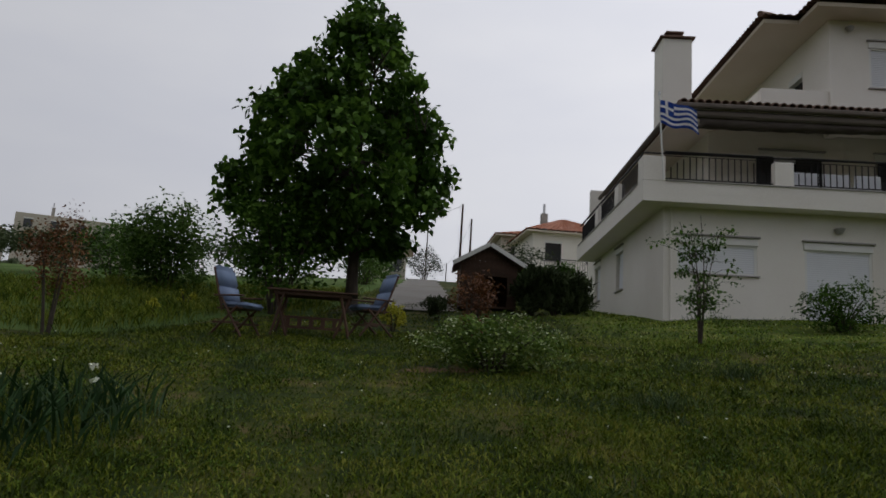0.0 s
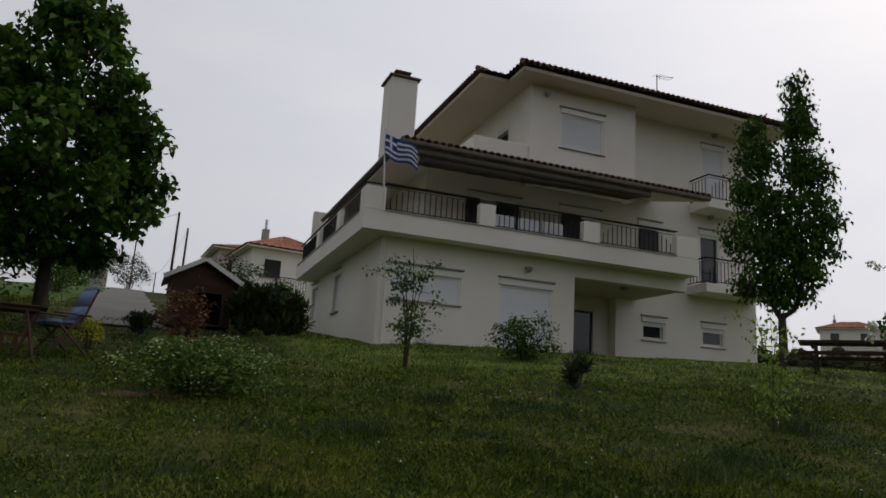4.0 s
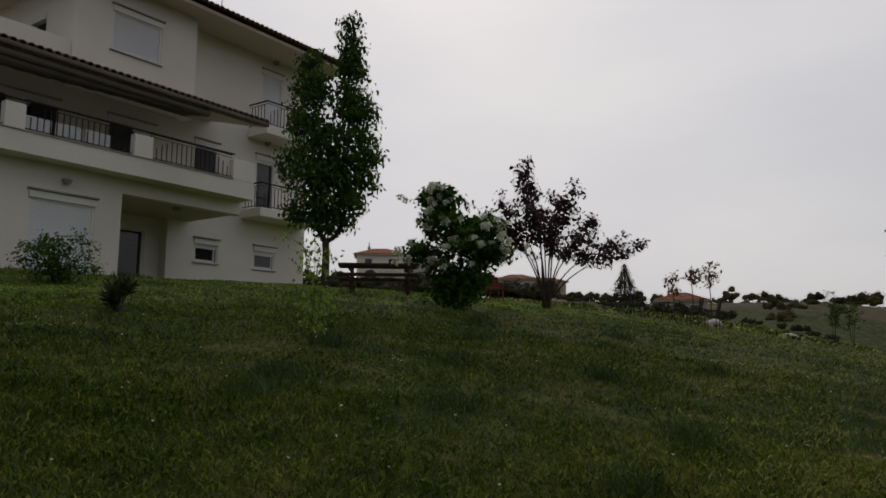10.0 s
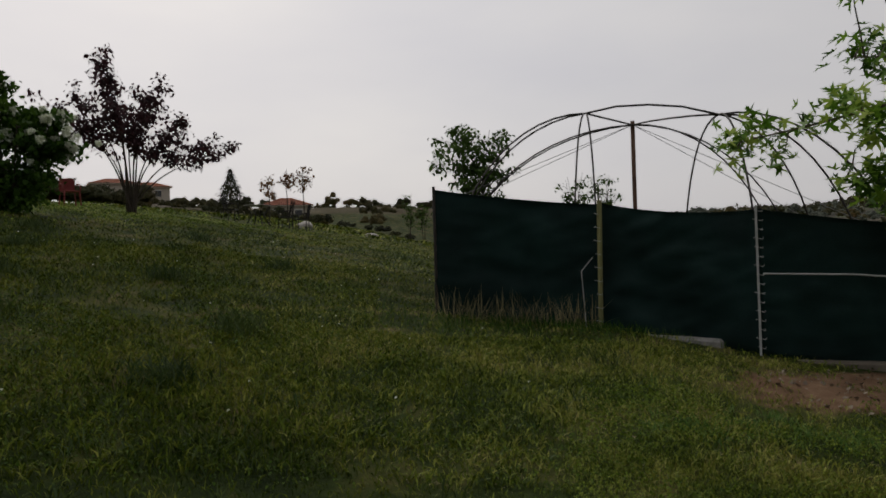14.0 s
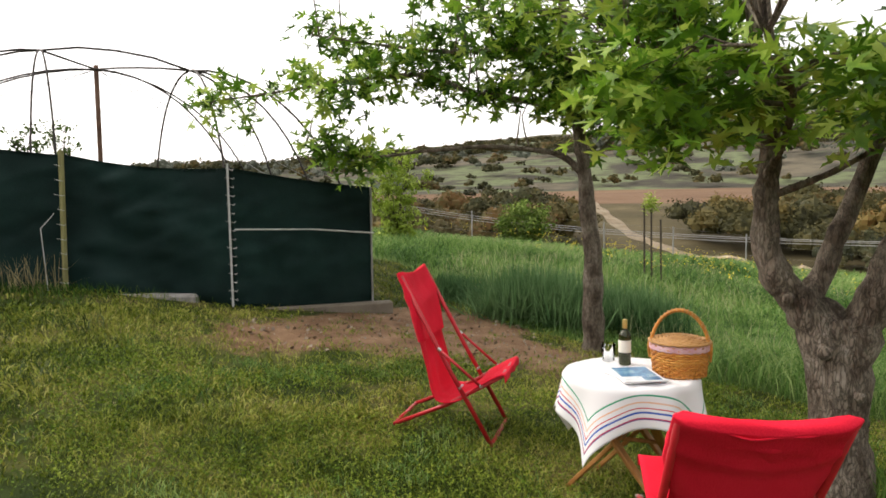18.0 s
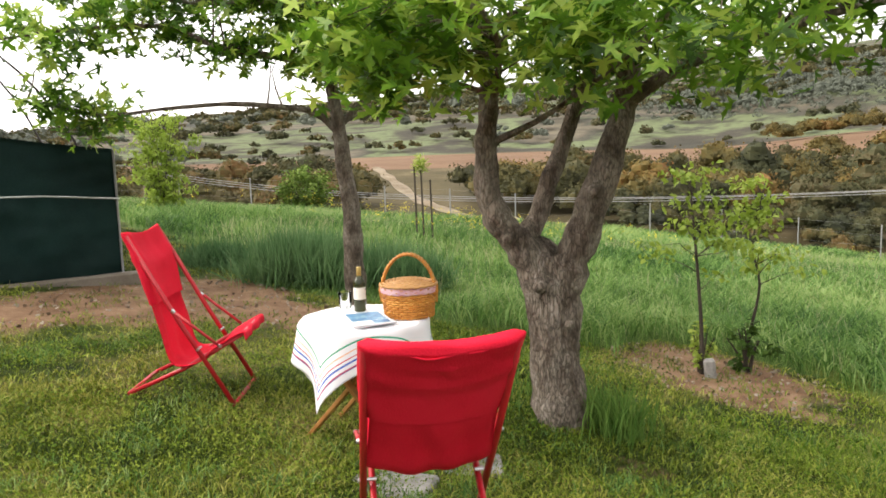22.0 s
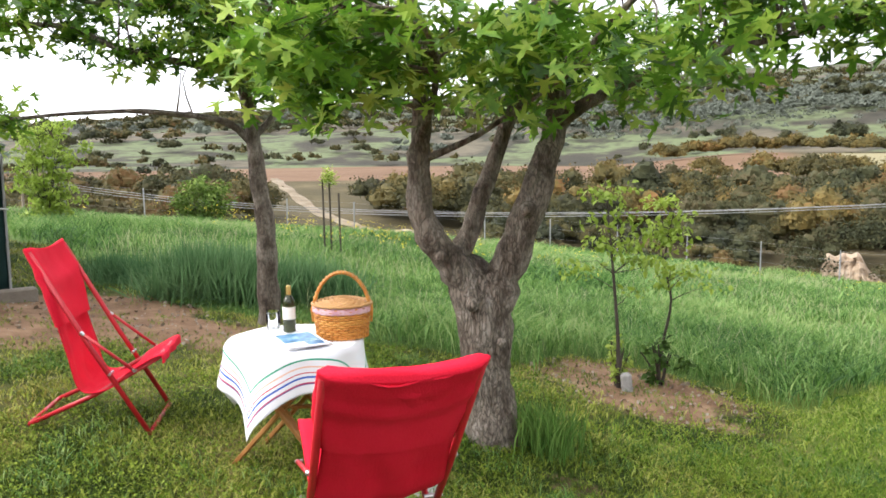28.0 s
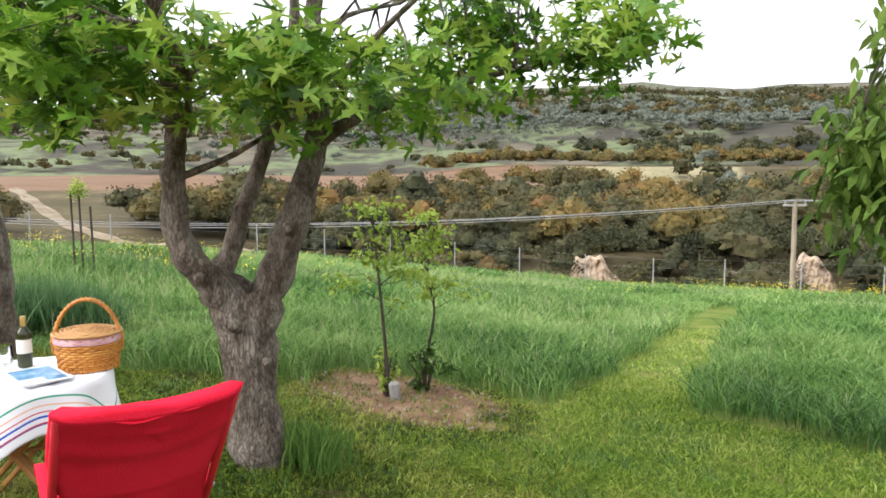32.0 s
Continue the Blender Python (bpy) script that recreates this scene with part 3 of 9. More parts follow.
    ln.new(bp.outputs[0], b.inputs["Normal"])
    return m


def dist_to_line(x, y, pts):
    best = np.full(np.shape(x), 1e9)
    for (ax, ay), (bx, by) in zip(pts, pts[1:]):
        dx, dy = bx - ax, by - ay
        t = np.clip(((x - ax) * dx + (y - ay) * dy) / (dx * dx + dy * dy), 0, 1)
        best = np.minimum(best, np.hypot(x - ax - t * dx, y - ay - t * dy))
    return best


PATH_LINE = [(0.3, -6.2), (0.0, -7.7), (-0.4, -10.0), (-1.15, -14.5), (-1.75, -18.1), (-2.3, -20.8)]
TRACK_LINE = [(26.0, -62.5), (38.0, -65.5), (49.0, -68.0), (57.5, -73.5), (66.0, -79.0), (77.4, -86.3), (96.4, -101.5), (110.8, -113.0), (122.0, -122.0)]


def meadow_mask(x, y):
    """1 where the grass is left to grow tall."""
    lim = np.interp(x, [-9, -4, -1.6, -0.3, 1.2, 2.6, 3.8, 6.5, 7.4, 8.6, 9.5, 14, 20], [-5.0, -5.5, -6.0, -6.65, -6.6, -6.3, -5.75, -5.65, -5.35, -5.5, -6.4, -7.2, -7.0]) + 0.12 * np.sin(x * 3.1) + 0.08 * np.sin(x * 7.7)
    low = sstep(0.22, -0.22, y - lim) * sstep(0.55, 0.3, soil_mask(x, y))
    low = low * sstep(0.36, 0.56, dist_to_line(x, y, PATH_LINE) + 0.07 * np.sin(y * 2.9))
    left = sstep(0.0, 0.7, y - np.interp(x, [-9, -5.6, -4.9, -4.5, -3.2], [10.3, 11.4, 12.6, 14.2, 15.6]) + 0.25 * np.sin(x * 2)) * sstep(-2.6, -3.4, x)
    return np.clip(low + left, 0, 1)


def mown_sunlit_mask(x, y):
    """1 where the turf was freshly cut and has yellowed: the path and the lawn's lower edge. Also the upper slope,
    lightened in colour as if sunlit.
    """
    edge = sstep(-3.6, -5.0, y + 0.3 * np.sin(x * 1.7)) * sstep(2.4, 1.0, x)
    # not cut here: the upper slope's sunlit look is painted by colour
    upper = 0.55 * sstep(9.5, 15.0, y + 0.2 * x) * sstep(0.5, 3.0, x) * (1 - sstep(24, 32, x))
    return np.maximum(np.maximum(sstep(0.95, 0.6, dist_to_line(x, y, PATH_LINE)), edge), upper) * (1 - np.clip(soil_mask(x, y) * 2, 0, 1))


def slope_dim_mask(x, y):
    """1 on the rough slope to the house: dim light put into darker colour."""
    # the darkening eases eastward, where the slope looks brighter
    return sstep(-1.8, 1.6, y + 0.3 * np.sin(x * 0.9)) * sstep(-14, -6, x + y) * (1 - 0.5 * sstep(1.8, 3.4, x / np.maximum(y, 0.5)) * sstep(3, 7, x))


def soil_mask(x, y):
    e = lambda cx, cy, rx, ry, a: np.clip(1.25 - np.hypot(((x - cx) * math.cos(a) + (y - cy) * math.sin(a)) / rx, (-(x - cx) * math.sin(a) + (y - cy) * math.cos(a)) / ry), 0, 1)
    s = e(6.85, -3.5, 2.1, 0.95, -1.4) + e(6.25, -4.4, 1.8, 1.15, 0.2) + e(2.05, -6.25, 1.35, 0.9, -0.6) + 0.75 * e(-0.1, 10.2, 1.1, 0.5, 0.2) + 0.35 * e(1.6, -3.9, 0.5, 0.4, 0)
    return np.clip(s, 0, 1)


def build_ground():
    rings = np.concatenate([[0.0], np.geomspace(0.25, 12, 70), np.geomspace(12.35, 60, 70), np.geomspace(61.5, 4000, 90)])
    n = 288
    a = np.arange(n) * 2 * np.pi / n
    rr, aa = np.meshgrid(rings[1:], a, indexing="ij")
    x, y = (rr * np.sin(aa)).ravel() + 0.1, (rr * np.cos(aa)).ravel()
    x, y = np.append(x, 0.1), np.append(y, 0.0)
    z = ground_np(x, y)
    me = bpy.data.meshes.new("ground")
    faces = []
    m = len(rings) - 1
    for i in range(m - 1):
        for k in range(n):
            k2 = (k + 1) % n
            faces.append((i * n + k, (i + 1) * n + k, (i + 1) * n + k2, i * n + k2))
    c = m * n
    faces += [(c, k, (k + 1) % n) for k in range(n)]
    me.from_pydata(np.stack([x, y, z], 1).tolist(), [], faces)
    r = np.hypot(x, y)
    az = np.degrees(np.arctan2(x, y))
    az = np.where(az < -90, az + 360, az)
    south = sstep(78, 108, az) * (1 - sstep(215, 250, az))
    masks = {
        "meadow": meadow_mask(x, y) * 1.0,
        "soil": soil_mask(x, y),
        "slope": np.maximum(slope_dim_mask(x, y), sstep(24, 34, r)),
        "mown": mown_sunlit_mask(x, y),
        "scrub": sstep(36, 41, r) * south + sstep(95, 130, r) * (1 - south),
        "fields": sstep(150, 330, r),
        "plough": south * sstep(158, 172, r) * (1 - sstep(232, 262, r)) * sstep(108, 122, az) * (1 - sstep(168, 178, az)),
        "stubble": south * sstep(184, 190, r) * (1 - sstep(214, 220, r)) * sstep(172, 176, az) * (1 - sstep(185, 189, az)),
    }
    for k, v in masks.items():
        me.attributes.new(k, "FLOAT", "POINT").data.foreach_set("value", np.asarray(v, dtype=np.float32))
    me.polygons.foreach_set("use_smooth", [True] * len(me.polygons))
    me.materials.append(ground_material())
    return tagged(new("ground", me), "sloping mown lawn falling to a meadow, valley and hills", "ground", kind="structure")


build_ground()


# ---- the house ----
XL, XR = 5.15, 20.4                 # ground-floor walls, left and right
YF, YW, YBACK = 18.96, 21.6, 29.5   # garage front, main front, back
YB, XB = 18.38, 4.46                # balcony's front and left faces
ZF1, ZF2, ZE = 6.45, 9.5, 12.45     # floors and main eave


def wall_x(name, x0, x1, y0, y1, z0, z1, holes, parent):
    """A wall along x with real openings: holes as (x0, x1, z0, z1)."""
    bm = bmesh.new()
    xs = sorted({x0, x1, *[h[0] for h in holes], *[h[1] for h in holes]})
    for a, b in zip(xs, xs[1:]):
        cut = sorted((h[2], h[3]) for h in holes if h[0] <= a + 1e-6 and h[1] >= b - 1e-6)
        z = z0
        for c0, c1 in cut:
            if c0 > z:
                box(bm, a, b, y0, y1, z, c0)
            z = c1
        if z < z1:
            box(bm, a, b, y0, y1, z, z1)
    bmesh.ops.remove_doubles(bm, verts=bm.verts, dist=1e-4)
    return part(name, bm, M_WALL, parent)


def wall_y(name, y0, y1, x0, x1, z0, z1, holes, parent):
    bm = bmesh.new()
    ys = sorted({y0, y1, *[h[0] for h in holes], *[h[1] for h in holes]})
    for a, b in zip(ys, ys[1:]):
        cut = sorted((h[2], h[3]) for h in holes if h[0] <= a + 1e-6 and h[1] >= b - 1e-6)
        z = z0
        for c0, c1 in cut:
            if c0 > z:
                box(bm, x0, x1, a, b, z, c0)
            z = c1
        if z < z1:
            box(bm, x0, x1, a, b, z, z1)
    bmesh.ops.remove_doubles(bm, verts=bm.verts, dist=1e-4)
    return part(name, bm, M_WALL, parent)


def slats(bm, x0, x1, y, z0, z1, step=0.055, axis="x"):
    """A let-down roller shutter: one grooved curtain of hinged laths."""
    rows = []
    z = z0
    while z < z1 - 0.01:
        top = min(z + step, z1)
        for dz, dy in ((0.0, 0.0), (0.004, -0.010), (step * 0.5, -0.014), (top - z - 0.006, -0.010), (top - z - 0.003, 0.0)):
            q = y + dy
            rows.append([bm.verts.new((x, q, z + dz) if axis == "x" else (q, x, z + dz)) for x in (x0, x1)])
        z += step
    for a, b in zip(rows, rows[1:]):
        bm.faces.new((a[0], a[1], b[1], b[0]))
    bmesh.ops.recalc_face_normals(bm, faces=bm.faces)
    bmesh.ops.solidify(bm, geom=list(bm.faces), thickness=0.008)


def opening_x(parent, x0, x1, y, z0, z1, shut=1.0, kind="window", sill=True, boxed=True):
    """Fittings of an opening in a wall along x whose outer face is at y: roller-shutter box, shutter drawn down by the share shut, frame, panes, sill."""
    w = new(kind)
    w.parent = parent
    zt = z1 - (0.2 if boxed else 0)
    if boxed:
        bm = boxbm(x0 - 0.02, x1 + 0.02, y - 0.035, y + 0.12, zt, z1, bevel=0.012)
        part("shutter_box", bm, M_SHBOX, w, "white shutter box")
        part("drip_edge", boxbm(x0 - 0.06, x1 + 0.06, y - 0.10, y + 0.05, z1 + 0.002, z1 + 0.045, bevel=0.006), M_MARBLE, w, "thin dark stone drip edge")
    bm = bmesh.new()
    for a, b in ((x0, x0 + 0.07), (x1 - 0.07, x1)):
        box(bm, a, b, y + 0.02, y + 0.10, z0, zt)
    box(bm, x0 + 0.07, x1 - 0.07, y + 0.02, y + 0.10, zt - 0.05, zt)
    box(bm, x0 + 0.07, x1 - 0.07, y + 0.02, y + 0.10, z0, z0 + 0.05)
    part("frame", bm, M_SHBOX, w)
    zs = zt - (zt - z0) * shut
    if shut > 0:
        bm = bmesh.new()
        slats(bm, x0 + 0.065, x1 - 0.065, y + 0.06, zs + 0.0, zt)
        part("roller_shutter", bm, M_SHUTTER, w, "white roller shutter let down")
    if shut < 1:
        mid = (x0 + x1) / 2
        for a, b in (((x0 + 0.07, mid - 0.01), (mid + 0.01, x1 - 0.07)) if x1 - x0 > 1.15 else ((x0 + 0.07, x1 - 0.07),)):
            bm = bmesh.new()
            for p, q, r, s in ((a, a + 0.06, z0 + 0.05, zt - 0.05), (b - 0.06, b, z0 + 0.05, zt - 0.05), (a + 0.06, b - 0.06, z0 + 0.05, z0 + 0.11), (a + 0.06, b - 0.06, zt - 0.11, zt - 0.05)):
                box(bm, p, q, y + 0.10, y + 0.15, r, s)
            part("sash", bm, M_SHBOX if kind == "window" else M_DARKFRAME, w)
            part("pane", boxbm(a + 0.06, b - 0.06, y + 0.12, y + 0.13, z0 + 0.11, zt - 0.11), M_PANE, w, "dark reflecting window pane")
    if sill:
        part("sill", boxbm(x0 - 0.05, x1 + 0.05, y - 0.06, y + 0.10, z0 - 0.04, z0 - 0.002, bevel=0.005), M_MARBLE, w, "grey marble sill")
    return w


def railing(parent, p0, p1, z0, z1, curve0=False, curve1=False, flip=1):
    """An iron railing panel from p0 to p1 (x, y): top rail, bottom rail, bars, and curved bars at the ends."""
    rail = new("railing")
    rail.parent = parent
    a, b = Vector((*p0, 0)), Vector((*p1, 0))
    L = (b - a).length
    d = (b - a) / L
    part("top_rail", tubebm([a + Vector((0, 0, z1)), b + Vector((0, 0, z1))], 0.03, 8), M_IRON, rail)
    part("bottom_rail", tubebm([a + Vector((0, 0, z0 + 0.07)), b + Vector((0, 0, z0 + 0.07))], 0.016, 6), M_IRON, rail)
    n = max(2, int(L / 0.155))
    me = None
    for i in range(1, n):
        s = L * i / n
        base = a + d * s
        e = min(i, n - i)
        top = z1 - 0.1
        if (curve0 and i == e or curve1 and n - i == e) and e < 5:
            top = z1 - 0.1 - 0.065 * (5 - e) * (5 - e) * 0.28
        if top == z1 - 0.1:
            if me is None:
                me = mesh_of("bar", tubebm([(0, 0, z0 + 0.07), (0, 0, top)], 0.015, 6), M_IRON)
            ob = part("bar", me, M_IRON, rail)
            ob.location = base
        else:
            part("bar", tubebm([base + Vector((0, 0, z0 + 0.07)), base + Vector((0, 0, top))], 0.015, 6), M_IRON, rail)
    part("sub_rail", tubebm([a + Vector((0, 0, z1 - 0.1)), b + Vector((0, 0, z1 - 0.1))], 0.009, 6), M_IRON, rail)
    return rail


def tile_roof(parent, name, corners, material, rise=0.05, pitch_w=0.21, rows=True):
    """A pitched slope of barrel tiles from eave corners e0, e1 to top corners t0, t1: courses as half-round ribs with a stepped edge at the eave."""
    e0, e1, t1, t0 = [Vector(c) for c in corners]
    n = max(2, int((e1 - e0).length / pitch_w))
    L = max((t0 - e0).length, (t1 - e1).length)
    courses = max(2, int(L / 0.38))
    nrm = (e1 - e0).cross(t0 - e0).normalized()
    if nrm.z < 0:
        nrm = -nrm
    bm = bmesh.new()
    per = 6
    grid = []
    for j in range(courses + 1):
        for lip in ((0, 1) if 0 < j < courses else (0,)):
            row = []
            f = j / courses
            lift = 0.028 if lip == 1 or j == 0 else 0.0
            for i in range(n * per + 1):
                u = i / (n * per)
                ph = (i % per) / per
                h = rise * math.sin(math.pi * ph) ** 0.8 if ph > 0 else 0
                p = e0.lerp(e1, u).lerp(t0.lerp(t1, u), f) + nrm * (h + lift)
                row.append(bm.verts.new(p))
            grid.append(row)
    for r0, r1 in zip(grid, grid[1:]):
        for i in range(len(r0) - 1):
            bm.faces.new((r0[i], r0[i + 1], r1[i + 1], r1[i]))
    return part(name, bm, material, parent)


def build_house():
    h = thing("house", Matrix.Identity(4), "three-storey white rendered house with tiled roofs and long iron-railed balcony", "house")
    zb = 2.2
    T = 0.3
    # ground floor
    g_holes = [(5.49, 7.5, 4.42, 5.37), (8.68, 10.37, 3.25, 5.36)]
    wall_x("wall", XL, 11.1, YF, YF + T, zb, 6.08, g_holes, h)
    wall_y("wall", YF + T, YBACK, XL, XL + T, zb, 6.08, [(23.5, 24.5, 4.5, 5.9), (27.15, 28.25, 4.5, 5.95)], h)
    wall_y("wall", YF + T, YW + 0.4, 11.1 - T, 11.1 - 0.002, zb, 5.7, [], h)
    wall_x("wall", 11.1, 14.3, YW + 0.4, YW + 0.4 + T, zb, 5.7, [(12.7, 13.75, 3.3, 5.25)], h)
    wall_y("wall", YW, YW + 0.4, 14.3 - 0.002, 14.3 + T, zb, 5.7, [], h)
    wall_x("wall", 14.3 + T, XR, YW, YW + T, zb, ZE + 0.3, [(15.36, 16.33, 4.38, 5.2), (17.9, 18.92, 4.36, 5.22), (17.85, 18.75, ZF1, 8.65), (18.0, 19.0, ZF2, 12.0), (15.2, 16.16, ZF1, 8.62)], h)
    wall_y("wall", YW + T, YBACK, XR - T, XR, zb, ZE + 0.3, [], h)
    wall_x("wall", XL, XR, YBACK - T + 0.3, YBACK + 0.3, zb, 9.2, [], h)
    opening_x(h, 5.49, 7.5, YF, 4.42, 5.37)
    opening_x(h, 8.68, 10.37, YF, 3.25, 5.36, kind="door", sill=False)
    opening_x(h, 12.7, 13.75, YW + 0.4, 3.3, 5.25, shut=0.0, kind="door", sill=False, boxed=False)
    opening_x(h, 15.36, 16.33, YW, 4.38, 5.2, shut=0.22)
    opening_x(h, 17.9, 18.92, YW, 4.36, 5.22, shut=0.22)
    opening_x(h, 17.85, 18.75, YW, ZF1, 8.65, shut=0.05, kind="door", sill=False)
    opening_x(h, 18.0, 19.0, YW, ZF2, 12.0, shut=1.0, kind="door", sill=False)
    # side windows of the ground floor
    for y0, y1, z0, z1 in ((23.5, 24.5, 4.5, 5.9), (27.15, 28.25, 4.5, 5.95)):
        w = new("window")
        w.parent = h
        bm = bmesh.new()
        slats(bm, y0 + 0.06, y1 - 0.06, XL + 0.12, z0, z1 - 0.18, axis="y")
        part("roller_shutter", bm, M_SHUTTER, w)
        part("shutter_box", boxbm(XL - 0.02, XL + 0.14, y0, y1, z1 - 0.18, z1, bevel=0.01), M_SHBOX, w)
        part("sill", boxbm(XL - 0.06, XL + 0.1, y0 - 0.04, y1 + 0.04, z0 - 0.04, z0 - 0.002), M_MARBLE, w)
        part("drip_edge", boxbm(XL - 0.08, XL + 0.05, y0 - 0.05, y1 + 0.05, z1 + 0.002, z1 + 0.04), M_MARBLE, w)
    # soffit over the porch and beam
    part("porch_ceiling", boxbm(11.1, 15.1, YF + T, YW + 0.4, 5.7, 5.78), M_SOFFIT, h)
    part("beam", boxbm(11.1, 15.1, YF, YF + T - 0.002, 5.66, 6.08), M_WALL, h)
    # balcony slab, parapet wall and posts
    part("balcony_slab", boxbm(XB, 15.1, YB, YW, 6.08, 6.3), M_WALL, h)
    part("balcony_slab", boxbm(XB, XL + T, YW, 28.3, 6.08, 6.3), M_WALL, h)
    part("balcony_upstand", boxbm(XB, 14.95, YB - 0.002, YB + 0.18, 6.3, 6.6), M_WALL, h)
    part("balcony_upstand", boxbm(XB - 0.002, XB + 0.18, YB + 0.18, 28.3, 6.3, 6.6), M_WALL, h)
    part("balcony_upstand", boxbm(14.93, 15.1, YB - 0.001, YW, 6.3, 6.6), M_WALL, h)
    part("coping", boxbm(XB + 0.56, 14.3, YB - 0.04, YB + 0.21, 6.6, 6.63, bevel=0.006), M_MARBLE, h)
    part("coping", boxbm(XB - 0.04, XB + 0.21, YB + 0.56, 28.0, 6.6, 6.63, bevel=0.006), M_MARBLE, h)
    posts = [(XB - 0.003, XB + 0.56, YB - 0.004, YB + 0.5), (7.72, 8.2, YB - 0.004, YB + 0.22), (11.02, 11.58, YB - 0.004, YB + 0.22), (14.3, 15.11, YB - 0.004, YB + 0.22)]
    posts += [(XB - 0.003, XB + 0.22, y, y + 0.5) for y in (21.2, 24.2)]
    for x0, x1, y0, y1 in posts:
        part("parapet_post", boxbm(x0, x1, y0, y1, 6.6, 7.24, bevel=0.015), M_WALL, h)
    for a, b in ((XB + 0.56, 7.72), (8.2, 11.02), (11.58, 14.3)):
        railing(h, (a, YB + 0.09), (b, YB + 0.09), 6.62, 7.38, True, True)
    ys = [YB + 0.5, 21.2, 24.2, 27.8]
    for a, b in zip(ys, ys[1:]):
        railing(h, (XB + 0.09, a + (0.5 if a != ys[0] else 0)), (XB + 0.09, b), 6.62, 7.38)
    part("handrail", tubebm([(XB + 0.05, YB + 0.3, 7.4), (14.4, YB + 0.09, 7.41)], 0.025), M_IRON, h)
    part("handrail", tubebm([(XB + 0.09, YB + 0.3, 7.4), (XB + 0.09, 28.2, 7.41)], 0.025), M_IRON, h)
    # first floor, set back behind the balcony
    f_holes = [(8.6, 10.42, ZF1, 8.54), (11.93, 13.5, ZF1, 8.58)]
    wall_x("wall", 7.1, 14.6, YW - 0.2, YW + 0.1, 6.3, 9.4, f_holes, h)
    wall_y("wall", YW + 0.1, YBACK, 7.1, 7.4, 6.3, 9.4, [], h)
    for x0, x1, z0, z1 in f_holes:
        opening_x(h, x0, x1, YW - 0.2, z0, z1, shut=0.08, kind="door", sill=False)
    opening_x(h, 15.2, 16.16, YW, ZF1, 8.62, shut=0.08, kind="door", sill=False)
    # open louvred leaves against the wall
    for x, y, w in ((8.48, YW - 0.2, 0.5), (9.62, YW - 0.2, 0.74), (11.98, YW - 0.2, 0.74), (15.22, YW, 0.72)):
        leaf = part("shutter_leaf", boxbm(x, x + w, y - 0.06, y - 0.012, ZF1 + 0.03, 8.3, bevel=0.01), M_DARKFRAME, h, "dark louvred shutter leaf")
        bm = bmesh.new()
        for k in range(22):
            box(bm, x + 0.06, x + w - 0.06, y - 0.078, y - 0.061, ZF1 + 0.12 + 0.078 * k, ZF1 + 0.17 + 0.078 * k)
        part("louvre", bm, M_DARKFRAME, leaf)
    # roof over the balcony
    tile_roof(h, "balcony_roof", [(5.4, 18.55, 8.72), (15.75, 18.55, 8.72), (15.75, 20.88, 9.32), (7.75, 20.88, 9.32)], M_ROOFOLD)
    tile_roof(h, "balcony_roof", [(5.4, 28.6, 8.72), (5.4, 18.55, 8.72), (7.75, 20.88, 9.32), (7.75, 28.6, 9.32)], M_ROOFOLD)
    tile_roof(h, "balcony_roof", [(14.57, 20.89, 9.325), (15.75, 20.89, 9.325), (15.75, 21.58, 9.5), (14.57, 21.58, 9.5)], M_ROOFOLD)
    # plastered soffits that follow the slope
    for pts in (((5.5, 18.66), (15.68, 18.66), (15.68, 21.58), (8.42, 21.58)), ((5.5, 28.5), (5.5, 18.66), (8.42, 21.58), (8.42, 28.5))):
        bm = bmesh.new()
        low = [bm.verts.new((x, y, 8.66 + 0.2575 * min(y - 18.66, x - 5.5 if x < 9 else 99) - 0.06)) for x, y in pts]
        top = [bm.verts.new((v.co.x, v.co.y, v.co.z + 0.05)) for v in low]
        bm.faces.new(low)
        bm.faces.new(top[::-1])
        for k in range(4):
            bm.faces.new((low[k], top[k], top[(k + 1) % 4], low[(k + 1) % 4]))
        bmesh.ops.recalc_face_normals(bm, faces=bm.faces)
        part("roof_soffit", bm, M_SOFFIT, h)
    part("gutter", boxbm(5.35, 15.72, 18.44, 18.58, 8.60, 8.73, bevel=0.03), M_AWN, h, "brown metal gutter")
    part("gutter", boxbm(5.26, 5.40, 18.47, 28.6, 8.58, 8.70, bevel=0.03), M_AWN, h, "brown metal gutter")
    # the awning: a cassette under the eave with two arms and a sagging strip of cloth
    part("awning_cassette", boxbm(5.75, 13.55, 18.56, 18.80, 8.40, 8.595, bevel=0.05), M_AWN, h, "brown awning cassette under the eave")
    bm = bmesh.new()
    rows = []
    for i in range(41):
        u = i / 40
        x = 5.95 + 7.3 * u
        low = 8.16 + 0.2 * u - 0.05 * math.sin(math.pi * u) + 0.012 * math.sin(i * 1.9)
        rows.append([bm.verts.new(p) for p in ((x, 18.66, 8.41), (x, 18.62, (8.41 + low) / 2 - 0.02), (x, 18.72, low), (x, 19.05, low + 0.08), (x, 19.5, 8.5))])
    for a, b in zip(rows, rows[1:]):
        for k in range(4):
            bm.faces.new((a[k], b[k], b[k + 1], a[k + 1]))
    bmesh.ops.solidify(bm, geom=list(bm.faces), thickness=0.006)
    part("awning_cloth", bm, M_AWN, h, "brown awning cloth sagging below its cassette", True)
    # upper storey
    wall_x("wall", 10.45, 14.56, 20.9, 21.2, 9.0, ZE + 0.3, [(11.58, 13.26, 10.42, 11.84)], h)
    opening_x(h, 11.58, 13.26, 20.9, 10.42, 11.84)
